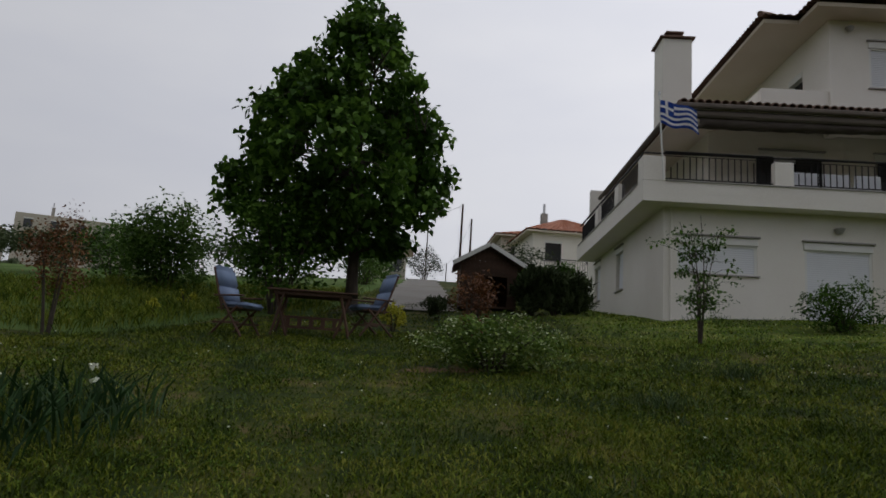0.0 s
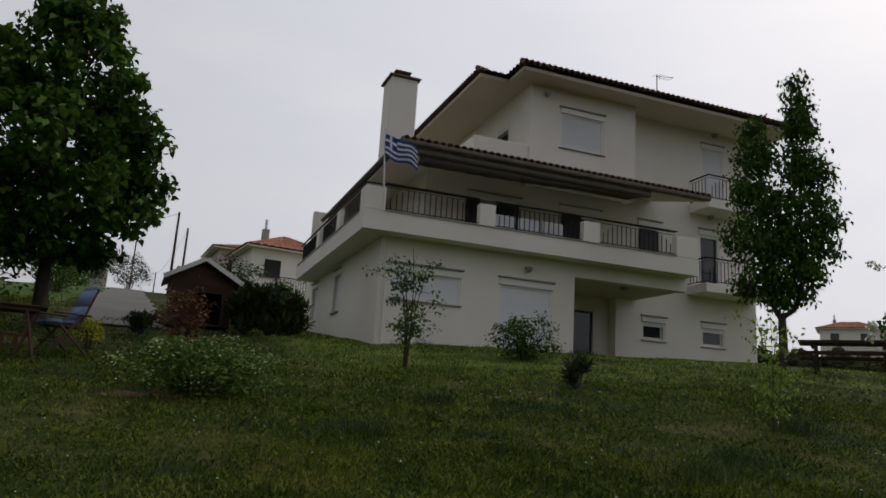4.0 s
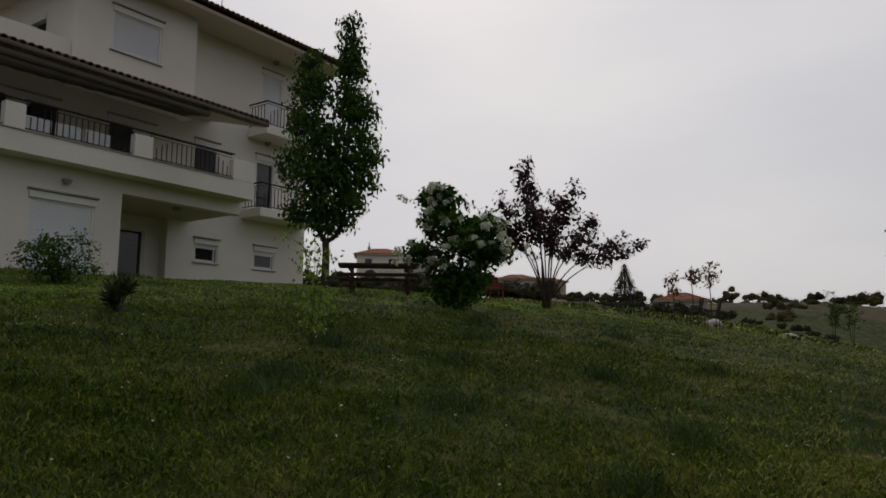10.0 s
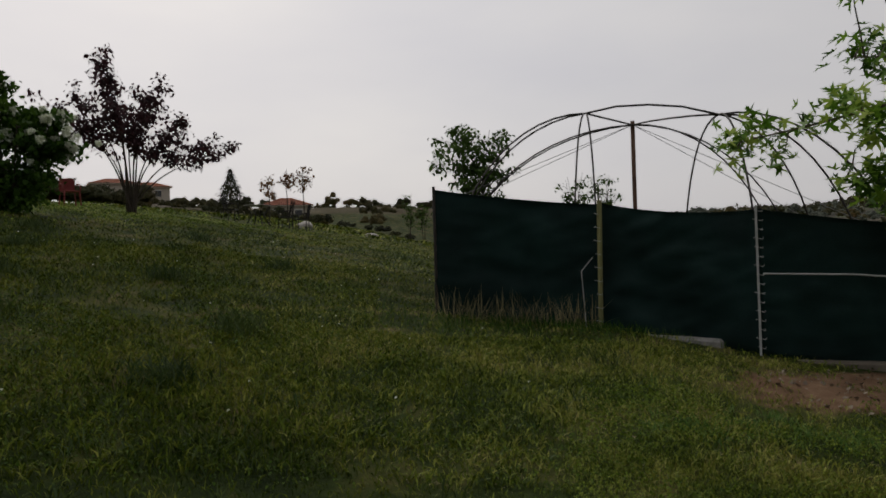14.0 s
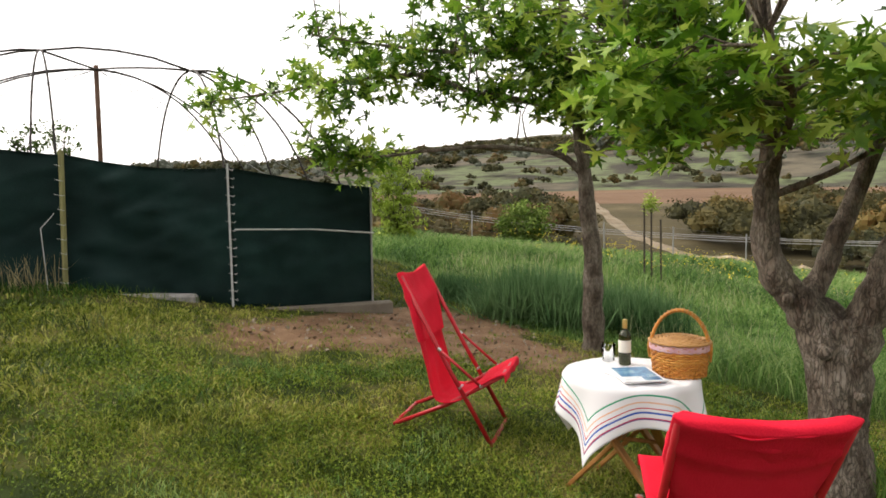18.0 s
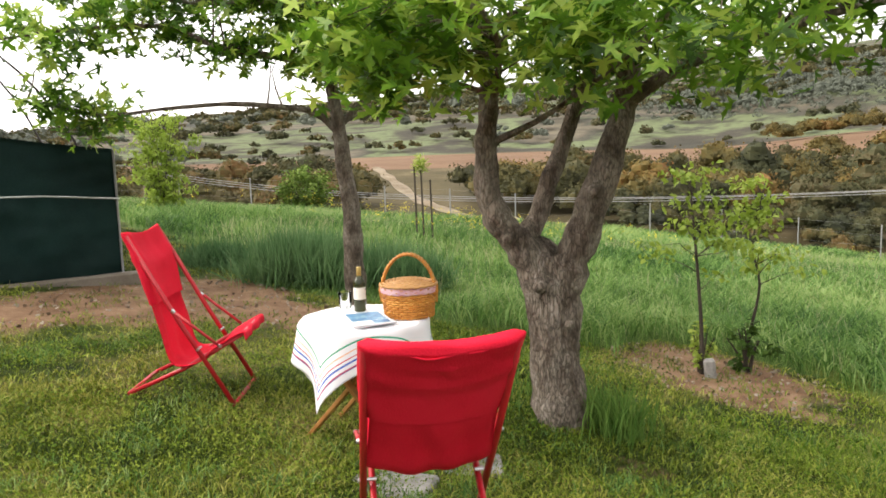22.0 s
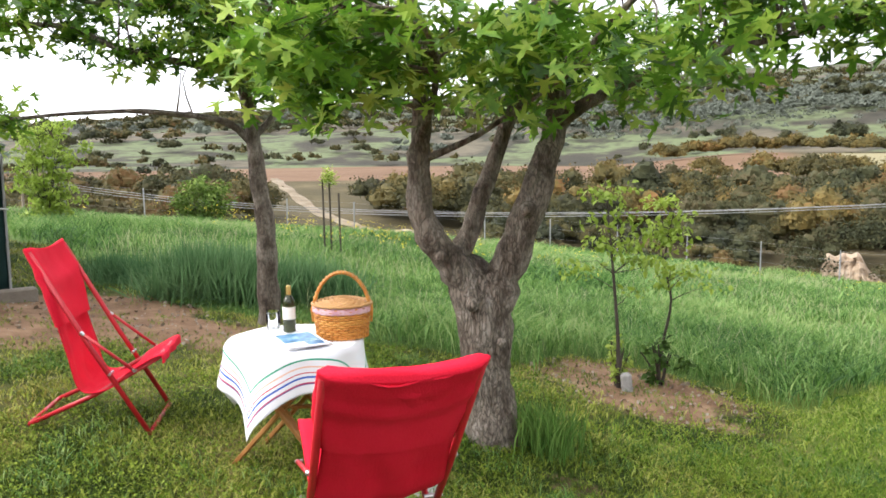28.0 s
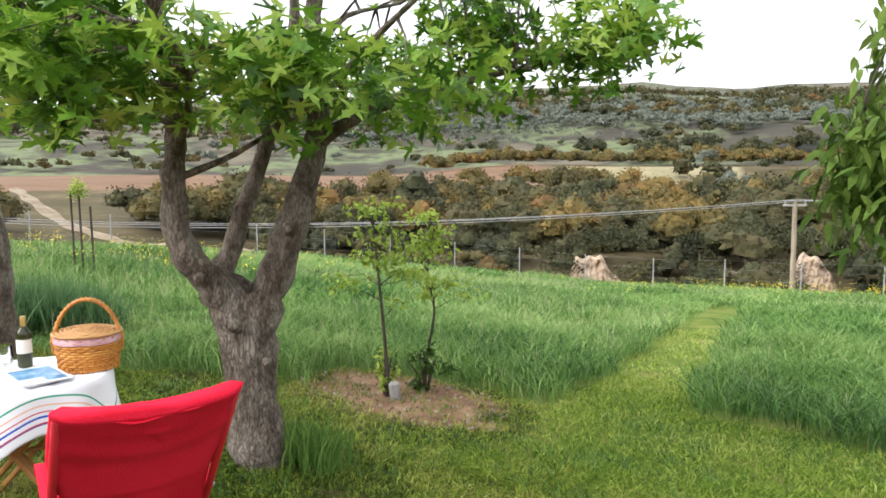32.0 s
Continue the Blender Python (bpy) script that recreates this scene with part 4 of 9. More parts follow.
    wall_y("wall", 21.2, 27.5, 10.45, 10.75, 9.0, ZE + 0.3, [(22.6, 23.5, 10.3, 11.6)], h)
    wall_y("wall", 21.2, YW, 14.56 - T, 14.56 - 0.002, 9.0, ZE + 0.3, [], h)
    wall_x("wall", 10.45, XR, 27.5, 27.8, 9.0, ZE + 0.3, [], h)
    w = new("window")
    w.parent = h
    part("pane", boxbm(10.6, 10.62, 22.66, 23.44, 10.3, 11.4), M_PANE, w)
    part("shutter_box", boxbm(10.42, 10.6, 22.6, 23.5, 11.4, 11.6), M_SHBOX, w)
    part("sill", boxbm(10.38, 10.6, 22.55, 23.55, 10.26, 10.298), M_MARBLE, w)
    part("terrace_parapet", boxbm(8.5, 10.45, 21.0, 21.2, 9.1, 10.3, bevel=0.01), M_WALL, h)
    part("terrace_parapet", boxbm(8.5, 8.7, 21.2, 26.0, 9.1, 10.3, bevel=0.01), M_WALL, h)
    # lamps on the walls
    for x, y, z in ((9.53, YF, 5.62), (11.0, 20.9, 12.1), (18.55, YW, 12.3), (18.3, YW, 9.05)):
        bm = bmesh.new()
        lathe(bm, [(0.03, -0.02), (0.09, 0.02), (0.13, 0.1), (0.12, 0.12)], 12)
        o = part("wall_lamp", bm, M_CONCRETE, h, "small shell-shaped wall lamp")
        o.location = (x, y - 0.1, z)
    # main roof
    zs = ZE
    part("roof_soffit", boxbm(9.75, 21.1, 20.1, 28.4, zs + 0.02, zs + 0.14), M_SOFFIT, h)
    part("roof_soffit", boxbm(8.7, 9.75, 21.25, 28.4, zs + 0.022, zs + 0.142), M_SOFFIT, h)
    ridge = 14.2
    tile_roof(h, "main_roof", [(9.6, 19.95, zs + 0.17), (21.2, 19.95, zs + 0.17), (17.0, 24.4, ridge), (13.4, 24.4, ridge)], M_ROOFOLD)
    tile_roof(h, "main_roof", [(21.2, 19.95, zs + 0.17), (21.2, 28.6, zs + 0.17), (17.0, 24.4, ridge), (17.0, 24.4, ridge + 0.001)], M_ROOFOLD)
    tile_roof(h, "main_roof", [(21.2, 28.6, zs + 0.17), (8.55, 28.6, zs + 0.17), (13.4, 24.4, ridge), (17.0, 24.4, ridge)], M_ROOFOLD)
    tile_roof(h, "main_roof", [(8.55, 28.6, zs + 0.17), (8.55, 21.1, zs + 0.17), (13.4, 24.4, ridge), (13.4, 24.41, ridge)], M_ROOFOLD)
    tile_roof(h, "main_roof", [(8.55, 21.1, zs + 0.17), (9.75, 21.1, zs + 0.17), (12.0, 23.4, 13.6), (11.8, 23.4, 13.6)], M_ROOFOLD)
    tile_roof(h, "main_roof", [(9.6, 21.2, zs + 0.17), (9.6, 19.95, zs + 0.17), (13.4, 24.39, ridge), (13.4, 24.4, ridge)], M_ROOFOLD)
    # the lowest course of barrel tiles along the visible eaves, tile by tile
    def eave_tiles(x0, x1, y, z, dy, dz):
        bm = bmesh.new()
        k = 7
        ends = [[bm.verts.new((r * math.cos(math.pi * i / k), f * 0.36, r * math.sin(math.pi * i / k) + 0.7 * f * 0.02)) for i in range(k + 1)] for f in (0, 1) for r in (0.098 - 0.018 * f, 0.080 - 0.018 * f)]
        for a, b, turn in ((ends[0], ends[2], 1), (ends[1], ends[3], -1), (ends[1], ends[0], 1)):
            for i in range(k):
                q = (a[i], a[i + 1], b[i + 1], b[i])
                bm.faces.new(q if turn > 0 else q[::-1])
        me = mesh_of("roof_tile", bm, M_ROOFOLD, True)
        n = int((x1 - x0) / 0.21)
        lean = math.degrees(math.atan2(dz, dy))
        for i in range(n):
            o = part("roof_tile", me, None, h)
            o.matrix_local = pose(x0 + (i + 0.5) * (x1 - x0) / n, y - 0.05, z + 0.03, lean, 0, 0)
    eave_tiles(5.4, 15.75, 18.55, 8.72, 2.33, 0.6)
    eave_tiles(9.6, 21.2, 19.95, zs + 0.17, 4.45, ridge - zs - 0.17)
    # ridge cap stones at the eave corners
    for x, y in ((9.62, 19.97), (8.57, 21.12)):
        bm = bmesh.new()
        tube(bm, [(x - 0.06, y - 0.06, zs + 0.2), (x + 0.5, y + 0.5, zs + 0.44)], [0.09, 0.11], 8)
        part("ridge_tile", bm, M_ROOFOLD, h)
    # small balconies
    for z, x0, x1 in ((ZF1, 17.25, 20.2), (ZF2, 17.4, 20.2)):
        part("small_balcony", boxbm(x0, x1, YW - 1.05, YW, z - 0.32, z, bevel=0.02), M_WALL, h)
        railing(h, (x0 + 0.05, YW - 1.0), (x1 - 0.05, YW - 1.0), z, z + 0.9, True, True)
        railing(h, (x0 + 0.05, YW), (x0 + 0.05, YW - 1.0), z, z + 0.9)
    # chimney
    c = new("chimney")
    c.parent = h
    bm = bmesh.new()
    box(bm, 5.55, 6.4, 20.7, 21.6, 8.9, 11.55, bevel=0.02)
    part("chimney_shaft", bm, M_WALL, c)
    part("cap", boxbm(5.47, 6.48, 20.62, 21.68, 11.55, 11.61, bevel=0.01), M_ROOFOLD, c)
    bm = bmesh.new()
    box(bm, 5.72, 6.2, 20.9, 21.4, 11.61, 11.75)
    box(bm, 5.78, 6.14, 20.96, 21.34, 11.75, 11.82)
    box(bm, 5.70, 6.22, 20.88, 21.42, 11.82, 11.87)
    part("pot", bm, M_ROOFOLD, c)
    # aerial
    a = new("aerial")
    a.parent = h
    part("mast", tubebm([(16.0, 21.6, 12.9), (16.0, 21.6, 14.35)], 0.018, 6), M_IRON, a)
    bm = bmesh.new()
    tube(bm, [(15.8, 21.6, 14.25), (16.65, 21.5, 14.33)], 0.01, 5)
    for i in range(6):
        x = 16.05 + 0.11 * i
        tube(bm, [(x, 21.42, 14.29), (x, 21.72, 14.29)], 0.006, 4)
    tube(bm, [(16.0, 21.4, 14.05), (16.1, 21.8, 14.45)], 0.008, 4)
    part("antenna_rods", bm, M_IRON, a)
    # porch lamp, ventilation slots at the wall's foot
    part("ceiling_lamp", tubebm([(13.27, 19.63, 5.698), (13.27, 19.63, 5.66), (13.27, 19.63, 5.60)], [0.05, 0.15, 0.10], 14), M_CONCRETE, h, "round lamp on the porch ceiling", True)
    for x in (15.6, 17.7):
        part("vent", boxbm(x - 0.25, x + 0.25, YW - 0.02, YW, 3.60, 3.68, bevel=0.006), M_DARKFRAME, h, "dark ventilation slot at the wall's foot")
    # downpipe at the corner
    part("downpipe", tubebm([(5.32, YF - 0.05, 6.05), (5.32, YF - 0.05, 3.0)], 0.03, 8), M_WALL, h)
    return h


build_house()


# ---- plants ----
def limb(bm, pts, r0, r1, sides=10, rough=0.0, seed=0):
    """A tapered, slightly crooked limb through pts."""
    rnd = random.Random(seed)
    pts = [Vector(p) for p in pts]
    fine = []
    for i in range(len(pts) - 1):
        a, b, c, d = pts[max(i - 1, 0)], pts[i], pts[i + 1], pts[min(i + 2, len(pts) - 1)]
        for k in range(4):
            t = k / 4
            fine.append(0.5 * ((2 * b) + (c - a) * t + (2 * a - 5 * b + 4 * c - d) * t * t + (3 * b - a - 3 * c + d) * t ** 3))
    fine.append(pts[-1])
    n = len(fine)
    radii = [(r0 + (r1 - r0) * (i / (n - 1)) ** 0.8) * (1 + rnd.uniform(-rough, rough)) for i in range(n)]
    fine = [p + Vector((rnd.uniform(-1, 1), rnd.uniform(-1, 1), 0)) * rough * radii[i] for i, p in enumerate(fine)]
    rings = tube(bm, fine, radii, sides)
    if rough:
        for ring in rings:
            for v in ring:
                n3 = noise.noise(v.co * 9.0) * 0.18 + noise.noise(v.co * 24.0) * 0.1
                c = sum((w.co for w in ring), Vector()) / len(ring)
                v.co = c + (v.co - c) * (1 + n3 * rough * 6)
    return fine, radii


def grow(bm, rng, skeleton, tips, r=0.012, sag=0.1):
    """Thin branches from the nearest skeleton points to the tips."""
    sk = np.array([[*p] for p in skeleton])
    for t in tips:
        d = np.linalg.norm((sk - t) * np.array([1, 1, 0.8]), axis=1) + np.maximum(sk[:, 2] - t[2] + 0.1, 0) * 0.8
        a = sk[np.argmin(d)]
        m = (a + t) / 2 + rng.normal(0, 0.06, 3) * np.linalg.norm(t - a) + np.array([0, 0, sag * np.linalg.norm(t - a)])
        tube(bm, [Vector(a), Vector((a + m) / 2 + rng.normal(0, 0.01, 3)), Vector(m), Vector(t)], [r, r * 0.8, r * 0.55, r * 0.25], 5, caps=False)


def leafy_tree(name, label, category, base, limbs, clumps, leaf, leaf_mat, bark, n_leaf=40, leaf_size=0.12, spread=0.35, seed=1, shape=None, droop=0.5, group="", r_twig=0.012, sag=0.1, bark_rough=0.0, flat=1.0, trunk_sides=10):
    """A tree or shrub: limbs as (points, start radius, end radius) round the base, twigs to each clump centre, leaves about it."""
    rng = np.random.default_rng(seed)
    t = thing(name, pose(*base), label, category, group)
    bm = bmesh.new()
    skel = []
    for i, (pts, r0, r1) in enumerate(limbs):
        f, _ = limb(bm, pts, r0, r1, trunk_sides, bark_rough, seed + i)
        skel += f[len(f) // 3:]
    clumps = np.asarray(clumps, float)
    grow(bm, rng, skel, clumps, r_twig, sag)
    part("trunk", bm, bark, t, smooth=True)
    k = len(clumps)
    pts = np.repeat(clumps, n_leaf, 0) + np.clip(rng.normal(0, 1, (k * n_leaf, 3)), -1.7, 1.7) * spread * np.array([1, 1, 0.7 * flat])
    me = fast_mesh("crown", leaf_verts(rng, pts, leaf_size, leaf, droop), len(leaf), leaf_mat)
    part("crown", me, leaf_mat, t)
    return t


def profile_clumps(rng, n, zs, rs, cx=None, shell=0.5, squash=1.0):
    """Clump centres in a body of rotation: radius rs at heights zs."""
    zs, rs = np.array(zs, float), np.array(rs, float)
    w = rs + 0.15
    cdf = np.cumsum(np.interp(np.linspace(zs[0], zs[-1], 200), zs, w))
    z = np.interp(rng.uniform(0, cdf[-1], n), cdf, np.linspace(zs[0], zs[-1], 200))
    a = rng.uniform(0, 2 * np.pi, n)
    r = np.interp(z, zs, rs) * (shell + (1 - shell) * np.sqrt(rng.uniform(0, 1, n))) * (1 + 0.14 * np.sin(3 * a + z * 2.1) + 0.08 * np.sin(7 * a - z * 4))
    x0 = np.interp(z, zs, cx) if cx is not None else 0
    return np.stack([x0 + r * np.cos(a), r * np.sin(a) * squash, z], 1)


def bush(name, label, x, y, rx, ry, h, leaf_mat, n=900, leaf=OVAL, size=0.09, seed=1, category="bush", stems=7, bark=None, lift=0.0, shell=0.45, flowers=None, group="", droop=0.1):
    """A shrub of many stems with an uneven round crown; flowers: (material, count, size)."""
    rng = np.random.default_rng(seed)
    t = thing(name, pose(x, y, gz(x, y) - 0.02), label, category, group)
    for i in range(stems):
        a = 2 * math.pi * i / stems + rng.uniform(-0.3, 0.3)
        f = rng.uniform(0.4, 0.85)
        tip = Vector((rx * f * math.cos(a), ry * f * math.sin(a), h * rng.uniform(0.6, 0.92)))
        bm = bmesh.new()
        limb(bm, [(0.1 * rx * math.cos(a), 0.1 * ry * math.sin(a), 0), tip * 0.5 + Vector((0, 0, 0.06 * h)), tip], 0.012 + 0.008 * h, 0.004, 5)
        part("stem", bm, bark or M_BARKD, t)
    k = max(8, n // 28)
    cl, _ = clump_points(rng, k, (0, 0, lift + (h - lift) * 0.52), (rx * 0.9, ry * 0.9, (h - lift) * 0.46), shell)
    cl[:, 2] = np.maximum(cl[:, 2], 0.06)
    pts = np.repeat(cl, 28, 0) + np.clip(rng.normal(0, 1, (k * 28, 3)), -1.5, 1.5) * np.array([rx, ry, h * 0.6]) * 0.13
    pts[:, 2] = np.maximum(pts[:, 2], 0.03)
    part("crown", fast_mesh("crown", leaf_verts(rng, pts, size, leaf, droop), len(leaf), leaf_mat), leaf_mat, t)
    if flowers:
        fm, fc, fs = flowers
        p, _ = clump_points(rng, fc, (0, 0, lift + (h - lift) * 0.55), (rx, ry, (h - lift) * 0.5), 0.85)
        p[:, 2] = np.maximum(p[:, 2], 0.1)
        part("blossom", fast_mesh("blossom", leaf_verts(rng, p, fs, HEART, -0.2), len(HEART), fm), fm, t, "small pale blossoms")
    return t


def wisp(pts3, base):
    return [tuple(Vector(p) - Vector(base)) for p in pts3]


PLANE_HALF = [(0.10, -0.05), (0.50, -0.10), (0.30, 0.08), (0.15, 0.15), (0.45, 0.28), (0.78, 0.58), (0.42, 0.46), (0.15, 0.38), (0.17, 0.60), (0.24, 0.74), (0.10, 0.80)]
PLANE = [(0, 0)] + PLANE_HALF + [(0, 1.08)] + [(-a, b) for a, b in PLANE_HALF[::-1]]


# the big plane tree beside the picnic table
BT = Vector((2.3, -4.12, gz(2.26, -4.05) - 0.03))
VIEW = Vector((0.60, -0.80, 0.0)).normalized()         # across the garden from the chairs
RIGHT = Vector((-0.80, -0.60, 0.0))


def bt(u, v, w=0.0):
    """A point of the plane tree: u to its side, w in depth, v up."""
    return RIGHT * u + VIEW * w + Vector((0, 0, v))


def plane_trees():
    rng = np.random.default_rng(5)
    limbs = [
        ([bt(0.03, -0.12), bt(0.01, 0.1), bt(-0.01, 0.4), bt(-0.04, 0.72), bt(-0.06, 1.0), bt(-0.06, 1.12)], 0.20, 0.10),
        ([bt(-0.03, 0.55), bt(-0.12, 0.95, -0.02), bt(-0.22, 1.14, -0.03), bt(-0.33, 1.28, -0.05), bt(-0.41, 1.48, -0.06), bt(-0.41, 1.78, -0.05), bt(-0.40, 2.1, -0.02), bt(-0.48, 2.6, 0.0), bt(-0.55, 3.3, 0.1)], 0.135, 0.03),
        ([bt(-0.24, 1.12, 0.0), bt(-0.12, 1.28, 0.1), bt(-0.02, 1.55, 0.15), bt(0.10, 1.85, 0.2), bt(0.26, 2.3, 0.25), bt(0.34, 2.8, 0.3), bt(0.3, 3.6, 0.3)], 0.078, 0.025),
        ([bt(0.0, 0.5), bt(0.02, 0.85), bt(0.11, 1.14, -0.02), bt(0.23, 1.45, -0.05), bt(0.34, 1.80, -0.05), bt(0.42, 2.1, 0.0), bt(0.40, 2.6, 0.05), bt(0.42, 3.1, 0.0), bt(0.36, 3.9, 0.0)], 0.15, 0.03),
        ([bt(0.38, 1.95, -0.05), bt(0.62, 2.12, -0.2), bt(0.95, 2.25, -0.3), bt(1.35, 2.36, -0.35), bt(1.75, 2.45, -0.33), bt(2.05, 2.55, -0.36), bt(2.4, 2.78, -0.45)], 0.045, 0.007),
        ([bt(-0.40, 1.75, -0.05), bt(-0.15, 1.86, -0.2), bt(0.05, 1.98, -0.3), bt(0.25, 2.12, -0.45)], 0.022, 0.01),
        ([bt(-0.42, 1.85, -0.05), bt(-0.36, 2.02, -0.25), bt(-0.35, 2.25, -0.6), bt(-0.5, 2.45, -1.0)], 0.03, 0.01),
        ([bt(-0.46, 2.4, 0.0), bt(-0.8, 2.55, -0.1), bt(-1.15, 2.6, -0.2)], 0.03, 0.01),
        ([bt(0.40, 2.5, 0.0), bt(0.7, 2.8, 0.4), bt(1.2, 3.0, 0.8)], 0.03, 0.01),
        ([bt(0.42, 2.2, 0.0), bt(0.6, 2.5, -0.6), bt(0.8, 2.75, -1.2)], 0.03, 0.01),
        ([bt(-0.5, 2.9, 0.0), bt(-0.7, 3.3, 0.5), bt(-0.9, 3.6, 1.0)], 0.025, 0.01),
    ]
    cl = []
    for n, u0, v0, w0, ru, rv, rw in ((38, 0.1, 3.45, 0.0, 1.75, 0.9, 1.7), (24, 0.2, 2.25, -0.55, 1.25, 0.2, 0.8), (14, 1.45, 2.5, -0.2, 0.5, 0.3, 0.5), (20, -0.75, 2.25, -0.5, 0.5, 0.28, 0.6), (18, 0.5, 2.35, 0.6, 0.9, 0.25, 0.7), (7, 1.4, 3.1, 0.2, 0.6, 0.5, 0.8), (14, -1.0, 2.9, -0.2, 0.6, 0.4, 0.6), (8, 2.0, 2.55, -0.38, 0.35, 0.16, 0.25), (6, 2.35, 2.75, -0.45, 0.22, 0.18, 0.2)):
        p, _ = clump_points(rng, n, (0, 0, 0), (1, 1, 1), 0.35)
        for q in p:
            if abs(q[0]) < 1.3:
                cl.append([*bt(u0 + q[0] * ru, v0 + q[2] * rv, w0 + q[1] * rw)])
    t = leafy_tree("plane_tree", "spreading plane tree with forked grey-brown trunk and lobed leaves", "tree", (BT.x, BT.y, BT.z), limbs, cl, PLANE, M_LEAF, M_BARK, n_leaf=30, leaf_size=0.098, spread=0.15, seed=6, r_twig=0.011, bark_rough=0.10, trunk_sides=22, droop=0.3)
    # root flare and knots
    for u, v, w, r in ((0.2, 1.47, -0.16, 0.05), (-0.3, 1.2, -0.14, 0.035), (0.05, 0.7, -0.19, 0.03), (-0.12, 0.92, -0.16, 0.04)):
        p = bt(u, v, w)
        bm = bmesh.new()
        lathe_r = bmesh.ops.create_icosphere(bm, subdivisions=2, radius=r)
        for vv in lathe_r["verts"]:
            vv.co = vv.co * (1 + 0.25 * noise.noise(vv.co * 30)) + p
        part("knot", bm, M_BARK, t, "healed branch knot", True)
    # second plane tree behind the table
    b2 = Vector((5.55, -5.45, gz(5.55, -5.45) - 0.03))
    V2, R2 = Vector((0.71, -0.70, 0)), Vector((-0.70, -0.71, 0))
    c2 = lambda u, v, w=0.0: R2 * u + V2 * w + Vector((0, 0, v))
    low_limb = [c2(-0.06, 1.80), c2(-0.25, 1.99), c2(-0.48, 2.06, -0.05), c2(-1.05, 2.11, -0.1), c2(-1.64, 2.08, -0.15), c2(-2.31, 2.03, -0.2), c2(-2.9, 2.2, -0.25)]
    mid_limb = [c2(-0.14, 2.38), c2(-0.4, 2.52), c2(-0.82, 2.59, -0.05), c2(-1.22, 2.67, -0.08), c2(-1.63, 2.84, -0.1), c2(-2.11, 2.84, -0.15), c2(-2.61, 2.80, -0.2), c2(-3.24, 2.71, -0.25), c2(-3.9, 2.64, -0.3)]
    top_limb = [c2(-0.2, 2.85), c2(-0.45, 3.02), c2(-0.81, 3.10, 0.05), c2(-1.39, 3.10, 0.1), c2(-1.98, 3.18, 0.1), c2(-2.47, 3.26, 0.1), c2(-2.94, 3.35, 0.1)]
    limbs = [
        ([c2(0.04, -0.1), c2(0.03, 0.5), c2(0.02, 1.0), c2(-0.03, 1.5), c2(-0.06, 1.85), c2(-0.12, 2.3), c2(-0.2, 2.8), c2(-0.28, 3.5), c2(-0.3, 4.3)], 0.125, 0.03),
        (low_limb, 0.042, 0.008),
        (mid_limb, 0.045, 0.008),
        (top_limb, 0.035, 0.008),
        ([c2(-0.03, 1.9), c2(0.35, 2.3, 0.2), c2(0.8, 2.7, 0.3), c2(1.3, 3.0, 0.2)], 0.035, 0.01),
        ([c2(-0.15, 2.5), c2(0.1, 2.9, -0.5), c2(0.2, 3.2, -1.0)], 0.03, 0.01),
        ([c2(-0.2, 2.9), c2(-0.8, 3.4, 0.4), c2(-1.4, 3.7, 0.6)], 0.03, 0.01),
    ]
    cl = []
    for n, u0, v0, w0, ru, rv, rw in ((110, -0.1, 3.4, 0.0, 1.6, 0.85, 1.4), (20, 0.35, 2.75, 0.0, 0.9, 0.3, 0.9), (14, -0.5, 2.6, -0.1, 0.5, 0.25, 0.4), (14, -1.6, 3.9, 0.0, 1.3, 0.4, 0.7), (26, 0.1, 2.5, -0.2, 0.5, 0.3, 0.6)):
        p, _ = clump_points(rng, n, (0, 0, 0), (1, 1, 1), 0.35)
        for q in p:
            cl.append([*c2(u0 + q[0] * ru, v0 + q[2] * rv, w0 + q[1] * rw)])
    # leaf clusters strung along the level limbs
    for line, n, f0, up in ((low_limb, 12, 0.78, 0.03), (mid_limb, 34, 0.3, 0.03), (top_limb, 28, 0.2, 0.05)):
        for f in np.sort(rng.uniform(f0, 1.0, n)):
            k = min(int(f * (len(line) - 1)), len(line) - 2)
            q = line[k].lerp(line[k + 1], f * (len(line) - 1) - k)
            cl.append([q.x + rng.normal(0, 0.12), q.y + rng.normal(0, 0.12), q.z + rng.normal(up, 0.10)])
    leafy_tree("plane_tree", "young plane tree with slim straight trunk behind the picnic table", "tree", (b2.x, b2.y, b2.z), limbs, cl, PLANE, M_LEAF, M_BARK, n_leaf=19, leaf_size=0.112, spread=0.14, seed=9, r_twig=0.011, bark_rough=0.08, trunk_sides=16, droop=0.3)


plane_trees()


